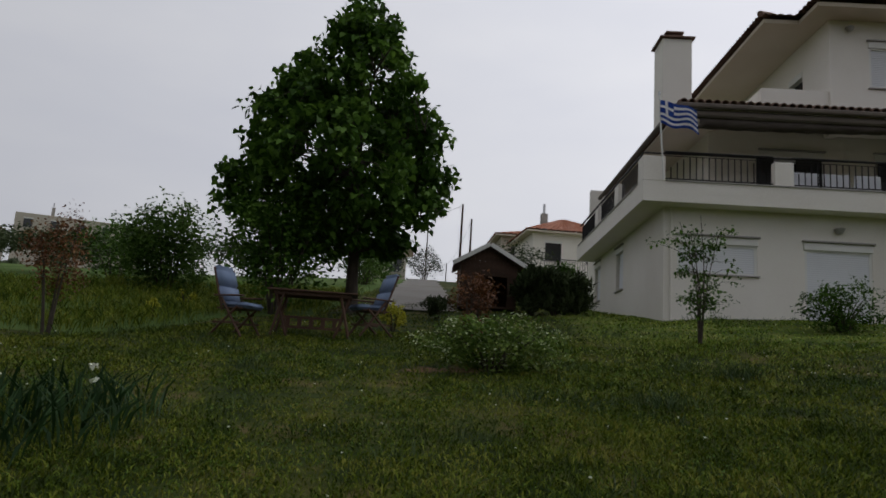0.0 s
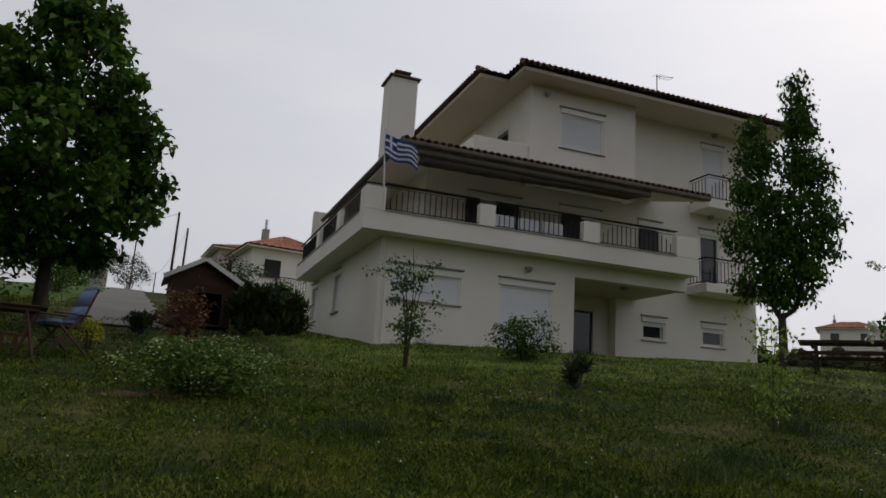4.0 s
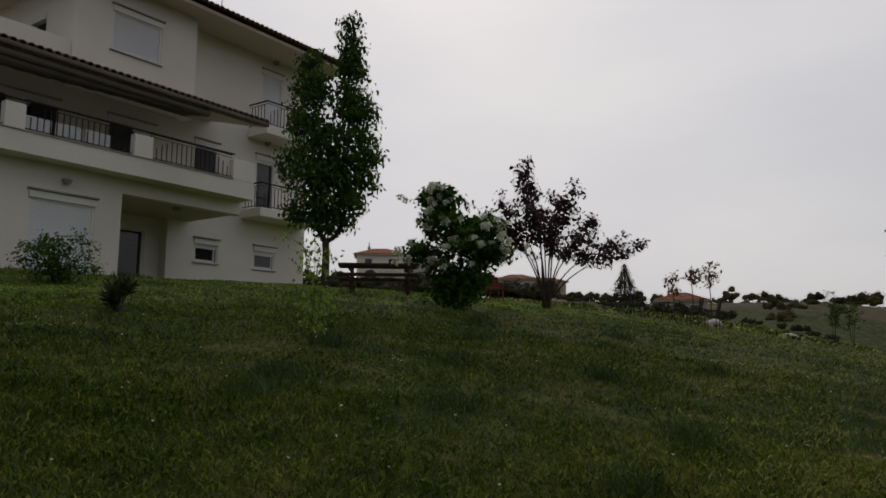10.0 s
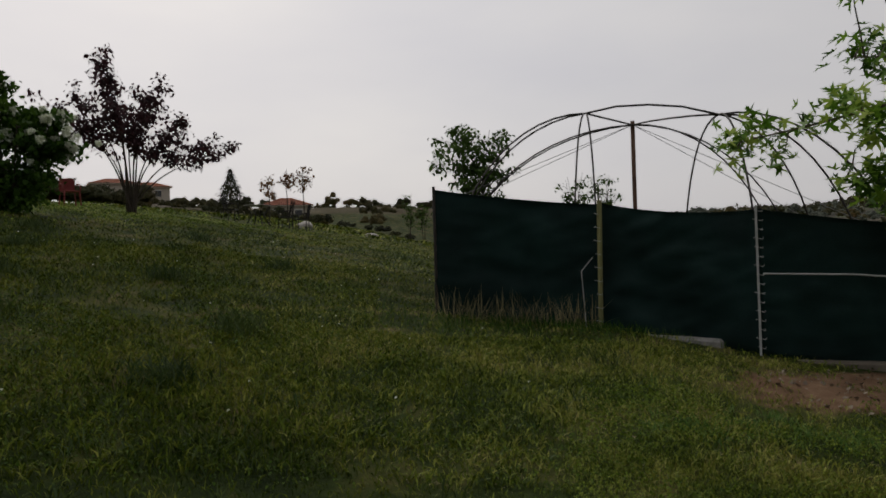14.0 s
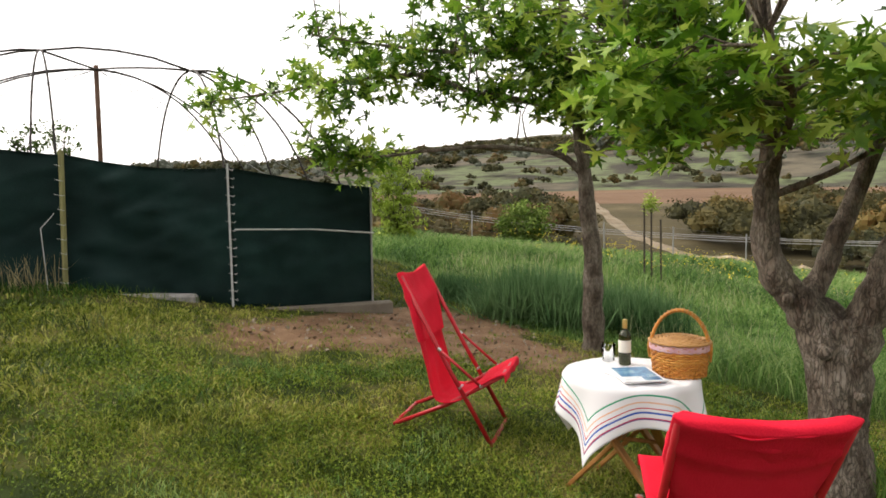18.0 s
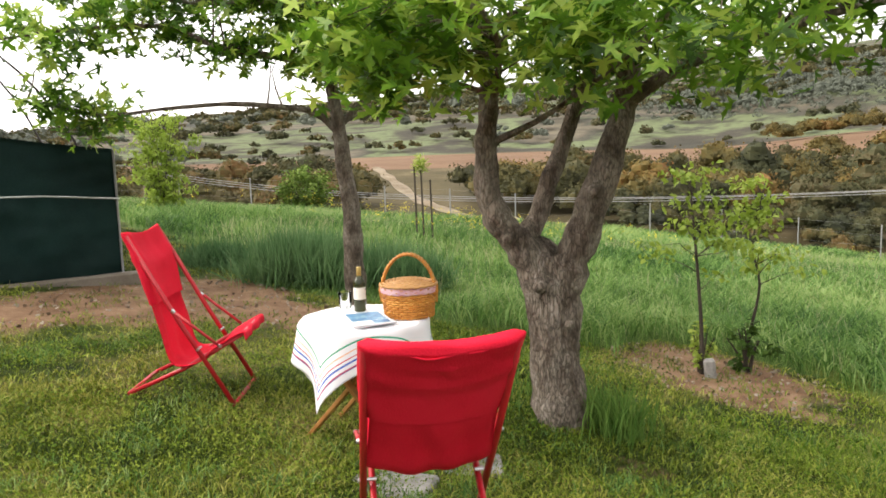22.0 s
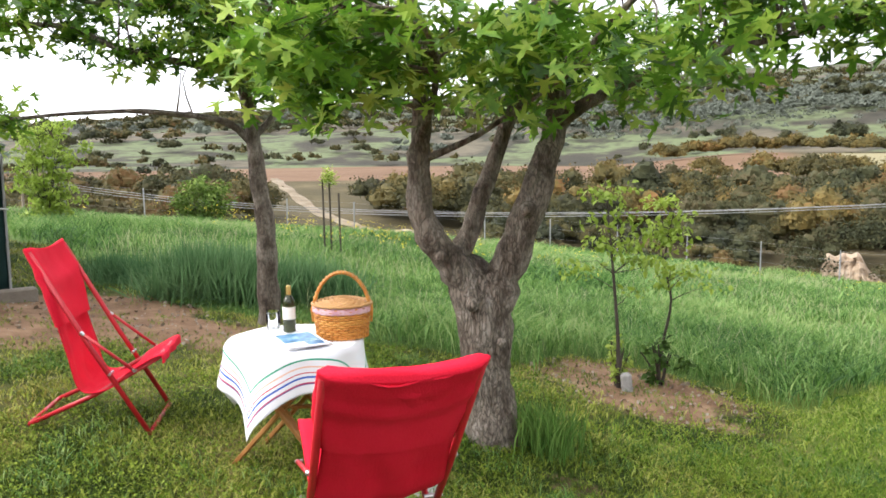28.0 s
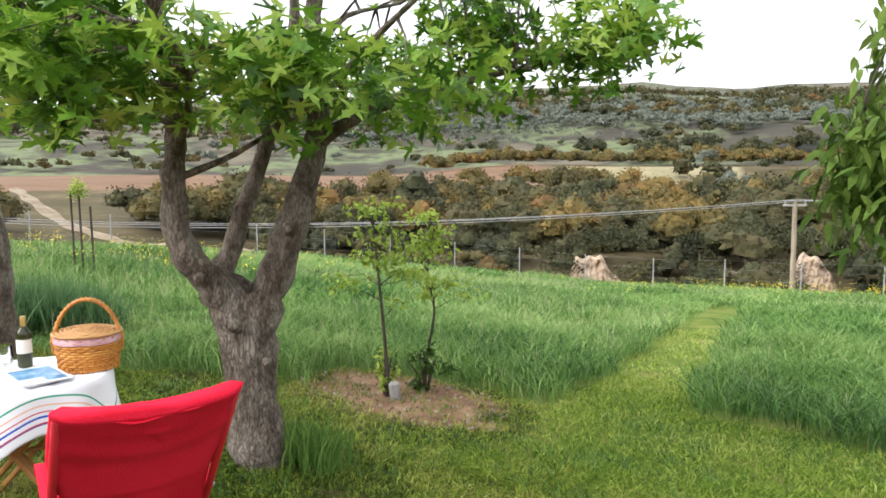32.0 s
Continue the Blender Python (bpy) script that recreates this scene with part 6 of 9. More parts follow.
# ---- the net enclosure with its pipe frame ----
def enclosure():
    t = thing("garden_enclosure", Matrix.Identity(4), "shade-net garden enclosure with dark green panels and bent pipe frame", "enclosure")
    L, P1, P2, R = (9.85, 0.92), (9.35, -1.15), (8.2, -2.66), (7.82, -4.17)
    Lb, Rb = (15.0, 1.2), (13.2, -6.4)
    hs = {L: 1.62, P1: 1.5, P2: 1.52, R: 1.45}
    g = lambda p: gz(*p)

    def net(a, b, ha, hb, sag, lift0=0.0, lift1=0.0, seed=0):
        n, m = 56, 26
        rows = []
        bm = bmesh.new()
        dx, dy = b[0] - a[0], b[1] - a[1]
        Ln = math.hypot(dx, dy)
        nx, ny = dy / Ln, -dx / Ln
        for i in range(n + 1):
            u = i / n
            x, y = a[0] + dx * u, a[1] + dy * u
            z0 = gz(x, y) + lift0 + (lift1 - lift0) * u - 0.03
            z1 = (g(a) + ha) * (1 - u) + (g(b) + hb) * u - sag * 4 * u * (1 - u)
            col = []
            for j in range(m + 1):
                v = j / m
                w = 0.045 * math.sin(math.pi * u) * math.sin(5 * u + 4 * v + seed) + 0.035 * noise.noise(Vector((u * 5, v * 6, seed))) + 0.036 * noise.noise(Vector((u * 4 + v * 2, v * 15 - u * 5, seed + 7)))
                w += 0.012 * math.sin(28 * u + seed + 3 * v) * (1 - v)
                col.append(bm.verts.new((x + nx * w, y + ny * w, z0 + (z1 - z0) * v)))
            rows.append(col)
        for r0, r1 in zip(rows, rows[1:]):
            for j in range(m):
                bm.faces.new((r0[j], r1[j], r1[j + 1], r0[j + 1]))
        bmesh.ops.solidify(bm, geom=list(bm.faces), thickness=0.006)
        return part("net_panel", bm, M_NET, t, "dark green shade net laced to the posts", True)

    net(L, P1, hs[L], hs[P1], 0.03, seed=1)
    net(P1, P2, hs[P1] + 0.02, hs[P2], 0.07, 0.0, 0.03, seed=2)
    net(P2, R, hs[P2], hs[R], 0.02, 0.03, 0.03, seed=3)
    net(Lb, L, 1.5, hs[L], 0.03, seed=4)
    net(R, Rb, hs[R], 1.4, 0.03, seed=5)
    net(Rb, Lb, 1.3, 1.3, 0.05, seed=6)

    def post(p, h, w, m, name="post", lean=0.0):
        z = g(p)
        bm = boxbm(-w, w, -w, w, -0.15, h, bevel=0.008)
        o = part(name, bm, m, t)
        o.matrix_local = pose(p[0], p[1], z, 0, lean, 30)
        return o
    post(L, 1.66, 0.018, M_PIPE)
    post((P1[0] - 0.06, P1[1] + 0.02), 1.55, 0.024, M_POST, lean=-1.5)
    post((P2[0] - 0.05, P2[1] + 0.03), 1.56, 0.012, M_ROPE, lean=0.5)
    post((R[0] - 0.02, R[1]), 1.46, 0.012, M_WIRE)
    # cord lacing up the posts
    for p, h in ((P1, 1.45), (P2, 1.5)):
        for k in range(9 if p is P1 else 16):
            z = g(p) + 0.08 + h * k / (9 if p is P1 else 16)
            d = 0.026 + 0.016 * math.sin(k * 2.3)
            part("lacing", tubebm([(p[0] - 0.10, p[1] + 0.05 + d, z + 0.02), (p[0] - 0.115, p[1] + 0.0, z), (p[0] - 0.09, p[1] - d * 0.4, z + 0.015)], 0.0035, 5), M_ROPE, t)
    part("cord", tubebm([(P2[0] - 0.1, P2[1], g(P2) + 0.85), (7.84, -3.45, g(P2) + 0.83), (R[0] - 0.08, R[1], g(R) + 0.92)], 0.009, 6), M_ROPE, t, "pale cord across the net")
    part("cord", tubebm([(P1[0] - 0.14, P1[1] + 0.2, g(P1) + 0.02), (P1[0] - 0.14, P1[1] + 0.24, g(P1) + 0.7), (P1[0] - 0.13, P1[1] + 0.1, g(P1) + 0.86)], 0.005, 6), M_ROPE, t)
    # bent pipes
    T1, T2, T0 = Vector((10.35, -1.12, 3.22)), Vector((9.75, -2.70, 3.02)), Vector((12.26, -2.03, 3.33))
    TL = Vector((11.2, -0.9, 3.3))

    def arc(foot, top, r=0.013, h=None, flat=1.0, start=0.0):
        f = Vector((foot[0], foot[1], gz(*foot) if h is None else h))
        pts = []
        for i in range(15):
            th = math.pi / 2 * (start + (1 - start) * i / 14)
            k = 1 - math.cos(th) ** flat
            pts.append(Vector((f.x + (top.x - f.x) * k, f.y + (top.y - f.y) * k, f.z + (top.z - f.z) * math.sin(th))))
        return part("bent_pipe", tubebm(pts, r, 7), M_PIPE, t, smooth=True)
    arc((L[0] + 0.12, L[1] - 0.12), T1)
    arc((L[0] + 1.6, L[1] - 0.08), T1)
    arc((L[0] + 2.6, L[1] - 0.04), T0)
    arc((L[0] + 3.6, L[1]), T0)
    for dx in (0.2, -0.1):
        arc((P1[0] + 0.15, P1[1] + 0.1 + dx), T1, 0.012)
    arc((P2[0] + 0.1, P2[1] - 0.05), T2)
    arc((11.45, -2.58), T2, 0.013, flat=0.9)
    arc((R[0] + 0.1, R[1]), T2)
    arc((9.57, -4.42), T2)
    arc((10.91, -4.34), T2)
    arc((12.02, -4.20), T0)
    arc((12.89, -4.77), T0)
    for a, b, up in ((T1, T2, 0.12), (T1, T0, 0.0), (T2, T0, 0.03)):
        m = (a + b) / 2 + Vector((0, 0, up))
        part("ridge_pipe", tubebm([a, a.lerp(m, 0.5) + Vector((0, 0, up * 0.3)), m, m.lerp(b, 0.5) + Vector((0, 0, up * 0.3)), b], 0.014, 7), M_PIPE, t, smooth=True)
    part("centre_post", tubebm([(T0.x, T0.y, gz(T0.x, T0.y) - 0.1), T0 + Vector((0, 0, 0.06))], 0.034, 10), M_RUST, t, "rusty brown centre post", True)
    for f in ((10.5, 1.0, 1.9), (11.8, 1.2, 2.1), (10.6, -4.2, 1.6), (11.4, -5.4, 1.5)):
        part("stay_wire", tubebm([T0, f], 0.006, 4), M_WIRE, t)
    part("kerb", boxbm(-0.9, 0.9, -0.07, 0.07, -0.1, 0.06, bevel=0.02), M_KERB, t, "low concrete kerb under the net").matrix_local = pose(7.93, -3.5, gz(7.93, -3.5), 0, 0, 75)
    part("kerb", boxbm(-0.5, 0.5, -0.09, 0.09, -0.1, 0.05, bevel=0.03), M_SLAB, t).matrix_local = pose(8.75, -1.95, gz(8.75, -1.95) - 0.01, 0, 0, 53)


enclosure()


# ---- shrubs and trees of the garden ----
def lime_tree():
    rng = np.random.default_rng(21)
    bx, by = -2.5, 17.0
    z0 = gz(bx, by)
    cl = profile_clumps(rng, 430, [4.2, 5.0, 5.9, 7.0, 7.7, 8.5, 9.2, 9.9, 10.2], [1.2, 2.25, 2.5, 2.0, 1.65, 1.25, 0.85, 0.4, 0.05], [-0.3, -0.35, -0.35, -0.3, -0.25, -0.12, -0.02, 0.05, 0.05], 0.5)
    cl[:, 2] -= z0
    limbs = [([(0.15, 0, -0.1), (0.12, 0, 0.8), (0.1, 0, 1.6), (0.02, 0, 2.6), (0.05, 0, 4.0), (-0.1, 0, 6.2)], 0.17, 0.04)]
    for i in range(11):
        a = i * 2.4
        zz = 1.7 + 0.32 * i
        limbs.append(([(0.08, 0, zz), (0.9 * math.cos(a), 0.9 * math.sin(a), zz + 0.5), (1.9 * math.cos(a), 1.9 * math.sin(a), zz + 0.7)], 0.06, 0.012))
    leafy_tree("lime_tree", "broad lime tree with dense dark green heart-shaped leaves", "tree", (bx, by, z0), limbs, cl, HEART, M_LEAFD, M_BARKD, n_leaf=40, leaf_size=0.15, spread=0.17, seed=22, r_twig=0.018)


def columnar_tree():
    rng = np.random.default_rng(31)
    bx, by = 13.75, 13.85
    z0 = gz(bx, by)
    rt = Vector((0.66, -0.75, 0))
    cols = []
    for u, r, zb, zt, n in ((-0.45, 0.68, 4.75, 9.35, 145), (0.55, 0.42, 4.8, 10.35, 130), (1.02, 0.2, 5.7, 8.0, 30), (0.1, 0.56, 4.55, 7.0, 60)):
        c = profile_clumps(rng, n, [zb, zb + (zt - zb) * 0.35, zb + (zt - zb) * 0.7, zt], [r * 0.6, r, r * 0.7, r * 0.12], None, 0.35)
        c[:, :2] += np.array([rt.x * u, rt.y * u])
        cols.append(c)
    cl = np.concatenate(cols)
    cl[:, 2] -= z0
    limbs = [([(0, 0, -0.1), (0.02, 0, 0.8), (0, 0, 1.3)], 0.12, 0.09), ([(0, 0, 1.2), (-0.3 * rt.x, -0.3 * rt.y, 1.9), (-0.4 * rt.x, -0.4 * rt.y, 3.2), (-0.35 * rt.x, -0.35 * rt.y, 4.8)], 0.075, 0.015),
             ([(0, 0, 1.25), (0.4 * rt.x, 0.4 * rt.y, 1.7), (0.5 * rt.x, 0.5 * rt.y, 3.2), (0.5 * rt.x, 0.5 * rt.y, 5.9)], 0.075, 0.012), ([(0.2 * rt.x, 0.2 * rt.y, 1.5), (0.85 * rt.x, 0.85 * rt.y, 2.4), (0.95 * rt.x, 0.95 * rt.y, 4.2)], 0.04, 0.01)]
    leafy_tree("pear_tree", "tall narrow pear tree with upswept leafy branches", "tree", (bx, by, z0), limbs, cl, OVAL, M_LEAFM, M_BARKD, n_leaf=46, leaf_size=0.105, spread=0.17, seed=33, droop=0.9)


def purple_tree():
    rng = np.random.default_rng(41)
    bx, by = 22.3, 11.95
    z0 = gz(bx, by)
    rt = Vector((0.65, -0.76, 0))
    limbs, cl = [], []
    fans = [(-2.35, 3.4), (-1.7, 3.7), (-1.0, 4.7), (-0.6, 4.0), (0.2, 3.5), (1.05, 3.95), (0.7, 3.7), (2.0, 3.1), (3.2, 2.0), (2.8, 2.3), (-1.5, 2.7), (0.3, 2.7), (1.6, 2.4), (-0.8, 3.0)]
    for i, (u, h) in enumerate(fans):
        u *= 0.88
        w = rng.uniform(-1.2, 1.2)
        tip = np.array([rt.x * u + 0.75 * w, rt.y * u + 0.65 * w, h])
        limbs.append(([(0.12 * math.cos(i), 0.12 * math.sin(i), -0.05), tuple(tip * np.array([0.2, 0.2, 0.42])), tuple(tip * np.array([0.5, 0.5, 0.72])), tuple(tip)], 0.034, 0.008))
        for k in range(26):
            f = rng.uniform(0.42, 1.05)
            c = tip * np.array([f, f, 0.42 + 0.6 * f]) + rng.normal(0, 0.14, 3)
            if c[2] > 1.45:
                cl.append(c)
    leafy_tree("purple_plum_tree", "purple-leaved plum tree with several thin fanned stems", "tree", (bx, by, z0), limbs, cl, OVAL, M_LEAFP, M_BARKD, n_leaf=17, leaf_size=0.13, spread=0.12, seed=42)


def viburnum():
    rng = np.random.default_rng(51)
    bx, by = 14.75, 10.45
    z0 = gz(bx, by)
    rt = Vector((0.64, -0.77, 0))
    cl = []
    for u, h, r, n in ((-0.4, 2.7, 0.4, 40), (-0.35, 2.1, 0.5, 40), (0.5, 1.8, 0.6, 60), (0.85, 1.35, 0.45, 30), (-0.8, 1.35, 0.3, 18), (0.1, 1.15, 0.85, 70), (0.05, 0.45, 0.65, 60)):
        p, _ = clump_points(rng, n, (rt.x * u, rt.y * u, h), (r, r, r * 0.75), 0.4)
        cl.append(p)
    cl = np.concatenate(cl)
    cl[:, 2] = np.maximum(cl[:, 2], 0.1)
    limbs = [([(0, 0, -0.05), (0.3 * math.cos(a), 0.3 * math.sin(a), 0.8), (0.6 * math.cos(a), 0.6 * math.sin(a), 1.7)], 0.03, 0.01) for a in (0.3, 1.5, 2.7, 4.0, 5.2)] + [([(0, 0, 0), tuple(rt * -0.2 + Vector((0, 0, 1.5))), tuple(rt * -0.3 + Vector((0, 0, 2.7)))], 0.03, 0.01)]
    t = leafy_tree("snowball_bush", "tall snowball viburnum bush covered in round white flower heads", "bush", (bx, by, z0), limbs, cl, HEART, M_LEAFD, M_BARKD, n_leaf=22, leaf_size=0.10, spread=0.13, seed=52)
    # flower heads: balls of many small petals, each a piece of its own
    heads = []
    top = cl[cl[:, 2] > 0.85]
    for k in range(3):
        pp = leaf_verts(np.random.default_rng(60 + k), clump_points(np.random.default_rng(70 + k), 60, (0, 0, 0), (0.10, 0.10, 0.09), 0.8)[0], 0.06, HEART, 0.0)
        heads.append(fast_mesh("flower_head", pp, len(HEART), M_PETAL))
    for i in range(95):
        c = top[rng.integers(len(top))]
        d = np.array([c[0] - rt.x * 0.1, c[1] - rt.y * 0.1, 0.0])
        p = c + d * 0.3 + rng.normal(0, 0.12, 3) + np.array([-0.1, -0.08, 0])
        o = part("flower_head", heads[i % 3], None, t)
        o.location = p
        o.scale = [rng.uniform(0.6, 1.0)] * 3


lime_tree()
columnar_tree()
purple_tree()
viburnum()

# the dark shrub and lilac behind the wooden table, and the hedge line to the neighbours
bush("lilac_bush", "dark leafy lilac bush behind the wooden table", -3.75, 15.9, 1.45, 1.1, 2.9, M_LEAFD, 4200, size=0.11, seed=101, stems=9, lift=0.25)
bush("round_shrub", "dense green shrub at the edge of the meadow", -7.6, 19.4, 1.3, 1.2, 2.45, M_LEAFM, 6500, size=0.11, seed=102)
bush("round_shrub", "dense green shrub at the edge of the meadow", -9.9, 21.5, 1.2, 1.2, 2.1, M_LEAFD, 1500, size=0.11, seed=103)
bush("round_shrub", "grey-green shrub among rough grass", -6.0, 24.0, 1.6, 1.3, 2.4, M_LEAFO, 1600, size=0.11, seed=104)
bush("lilac_bush", "pale flowering bush beside the driveway", -4.3, 33.0, 2.0, 2.0, 3.2, M_LEAFO, 1600, size=0.15, seed=105, flowers=(M_PETAL, 200, 0.09))
for i, (x, y, r, h, m) in enumerate(((-14, 26, 2.2, 3.0, M_LEAFO), (-19, 28, 2.4, 3.0, M_LEAFO), (-24, 31, 2.6, 3.4, M_LEAFO), (-16, 36, 3.0, 4.0, M_LEAFM), (-10, 33, 2.4, 3.2, M_LEAFO), (-28, 38, 3.0, 4.0, M_LEAFO), (-22, 44, 3.2, 4.2, M_LEAFM), (-12, 46, 3.2, 4.4, M_LEAFO), (-33, 47, 3.4, 4.4, M_LEAFO), (-40, 55, 4, 5, M_LEAFM), (-30, 60, 4, 5, M_LEAFO))):
    bush("olive_tree", "grey-green olive tree in the rough ground beyond", x, y, r, r, h * 0.5, m, 2200, size=0.15, seed=110 + i, category="tree", lift=0.6, group="olive trees beyond the garden", stems=5)
bush("berberis", "russet-leaved sapling standing in uncut grass", -6.05, 11.4, 0.5, 0.46, 1.85, M_LEAFR, 1900, size=0.05, seed=121, lift=0.55, stems=4, category="sapling")
bush("berberis", "russet-leaved shrub in front of the playhouse", 0.3, 13.9, 0.5, 0.45, 1.25, M_LEAFR, 1300, size=0.06, seed=122, stems=8)
bush("spirea", "low spreading bush dotted with white blossom", 0.52, 10.25, 1.0, 0.6, 0.72, M_SPIREA, 4200, size=0.055, seed=123, flowers=(M_LIMEPETAL, 480, 0.03), stems=14)
bush("lavender_bush", "small grey-green lavender bush by the driveway", -0.42, 16.86, 0.3, 0.3, 0.5, M_LEAFO, 700, leaf=SLIM, size=0.13, seed=124, droop=-0.8)
bush("golden_shrub", "small golden-yellow shrub beside the wooden chair", -1.15, 14.3, 0.24, 0.24, 0.62, M_GOLDLEAF, 700, size=0.05, seed=125)
bush("golden_shrub", "small yellow flowering clump in rough grass", -5.8, 14.5, 0.25, 0.25, 0.35, M_GOLDLEAF, 350, size=0.05, seed=126)
bush("golden_shrub", "small yellow flowering clump in rough grass", -5.7, 16.0, 0.25, 0.25, 0.45, M_GOLDLEAF, 350, size=0.05, seed=127)
for i, (x, y, r, h) in enumerate(((1.85, 18.6, 0.45, 1.1), (2.4, 18.7, 0.5, 1.1), (2.95, 18.9, 0.4, 0.9), (2.75, 21.3, 0.7, 1.1), (2.3, 23.5, 0.9, 1.1), (3.3, 26.0, 0.8, 1.3), (1.8, 26.5, 1.0, 1.1))):
    bush("rosemary_bush" if i < 3 else "hedge_shrub", "dark needle-leaved bush beside the house corner", x, y, r, r * 0.8, h, M_LEAFD if i > 2 else M_LEAFO, 1900, leaf=SLIM if i < 3 else OVAL, size=0.22 if i < 3 else 0.12, droop=-1.0 if i < 3 else 0.1, seed=130 + i, group="bushes between playhouse and house")
bush("rose_bush", "dark rose bush against the garage front", 7.4, 14.75, 0.85, 0.6, 0.98, M_LEAFD, 2600, size=0.065, seed=141, stems=16, shell=0.3)


def sapling(name, label, x, y, h, spread, mat_leaf, n, size, seed, stems=3, lift=0.35, leaf=OVAL, twig=0.007, nl=14, r0=0.016):
    rng = np.random.default_rng(seed)
    limbs, cl = [], []
    for i in range(stems):
        a = 2 * math.pi * i / stems + rng.uniform(0, 1)
        tip = np.array([spread * 0.6 * math.cos(a), spread * 0.6 * math.sin(a), h * rng.uniform(0.82, 1.0)])
        mid = tip * np.array([0.35, 0.35, 0.5]) + rng.normal(0, 0.04, 3)
        limbs.append(([(0.02 * math.cos(a), 0.02 * math.sin(a), -0.05), tuple(mid), tuple(tip)], r0, 0.004))
        for k in range(n // stems):
            f = rng.uniform(lift, 1.0)
            c = (mid * (1 - (f - 0.5) * 2) + tip * (f - 0.5) * 2 if f > 0.5 else mid * f * 2) + rng.normal(0, 0.35 * spread, 3) * np.array([1, 1, 0.3])
            c[2] = max(c[2], lift * h * 0.8)
            cl.append(c)
    return leafy_tree(name, label, "sapling", (x, y, gz(x, y)), limbs, cl, leaf, mat_leaf, M_BARKD, n_leaf=nl, leaf_size=size, spread=0.07, seed=seed + 1, r_twig=twig)


sapling("fruit_sapling", "thin fruit sapling with sparse leaves on the lawn", 4.02, 12.7, 2.15, 0.55, M_LEAFD, 84, 0.062, 151, 6, 0.28)
sapling("fruit_sapling", "slender young sapling with sparse yellow-green leaves", 7.3, 7.7, 1.7, 0.36, M_LEAFY, 60, 0.062, 152, 4, 0.2, nl=8, r0=0.006, twig=0.003)
sapling("fruit_sapling", "young leafy tree in the far grass", 13.3, 0.55, 2.85, 0.62, M_LEAFM, 130, 0.075, 153, 6, 0.55, nl=26)
for i, (x, y) in enumerate(((19.5, -1.6), (20.5, -2.4), (38, 5.5), (40, 5.0))):
    sapling("fruit_sapling", "thin upright sapling beyond the enclosure", x, y, 2.55, 0.42, M_LEAFM, 50, 0.085, 154 + i, 4, 0.45, nl=12)
for i, (x, y, h) in enumerate(((31.2, 10.57, 1.95), (31.4, 9.83, 2.45), (31.6, 9.16, 2.6))):
    rg = np.random.default_rng(250 + i)
    zt = h - 0.45
    cl, _ = clump_points(rg, 12, (0.05, 0, zt), (0.28, 0.28, 0.5), 0.3)
    leafy_tree("fruit_sapling", "thin bare-stemmed sapling with leaves at its tip", "sapling", (x, y, gz(x, y)), [([(0, 0, -0.1), (0.05, 0, h * 0.4), (0, 0.03, h * 0.75), (0.04, 0, h)], 0.03, 0.01)], cl, OVAL, M_LEAFR, M_BARKD, n_leaf=14, leaf_size=0.13, spread=0.12, seed=260 + i, group="saplings in the far grass")
# small conifer on the lawn
bush("dwarf_pine", "small dark young pine on the lawn", 6.35, 10.85, 0.27, 0.27, 0.6, M_LEAFO, 280, leaf=SLIM, size=0.18, seed=161, stems=7, category="conifer", droop=-0.8)
# the two little trees over bare soil by the meadow


def spray_tree(x, y, pts, r0, h0, h1, wid, seed):
    rng = np.random.default_rng(seed)
    cl = []
    for k in range(26):
        h = rng.uniform(h0, h1)
        f = (h - h0) / (h1 - h0)
        i = min(len(pts) - 2, int(np.searchsorted([p[2] for p in pts], h)) - 1) if h < pts[-1][2] else len(pts) - 2
        base = np.array(pts[max(i, 0)])
        a = rng.uniform(0, 2 * math.pi)
        rr = wid * (1.1 - 0.85 * f) * rng.uniform(0.25, 1)
        cl.append([base[0] + rr * math.cos(a), base[1] + rr * math.sin(a), h + 0.15 * rr])
    leafy_tree("hornbeam_sapling", "young tree with flat sprays of yellow-green leaves", "sapling", (x, y, gz(x, y)), [(pts, r0, 0.005)], cl, OVAL, M_LEAFY, M_BARKD, n_leaf=20, leaf_size=0.055, spread=0.08, seed=seed, r_twig=0.005, flat=0.5, group="young trees by the meadow")


spray_tree(2.17, -6.15, [(0, 0, -0.05), (0.02, -0.02, 0.4), (0.1, -0.1, 0.95), (0.16, -0.15, 1.35), (0.22, -0.2, 1.75)], 0.022, 0.75, 1.75, 0.42, 78)
spray_tree(2.02, -6.75, [(0, 0, -0.05), (-0.05, 0.02, 0.35), (-0.12, 0.05, 0.75), (-0.05, 0.03, 1.1), (-0.12, -0.02, 1.6)], 0.018, 0.7, 1.65, 0.42, 80)
bush("climber", "small climbing plant round the young tree's foot", 2.2, -6.2, 0.12, 0.12, 0.45, M_LEAFY, 170, size=0.045, seed=81)
bush("weed_clump", "dark blue-green weed behind the young trees", 1.95, -6.6, 0.22, 0.2, 0.45, M_LEAFM, 200, size=0.06, seed=82)
st = part("stone", boxbm(-0.045, 0.045, -0.04, 0.04, -0.05, 0.15, bevel=0.02), M_SLAB)
st.matrix_world = pose(2.08, -6.1, gz(2.08, -6.1), 4, 6, 20)
tagged(st, "short pale stone stub beside a young tree", "stone")
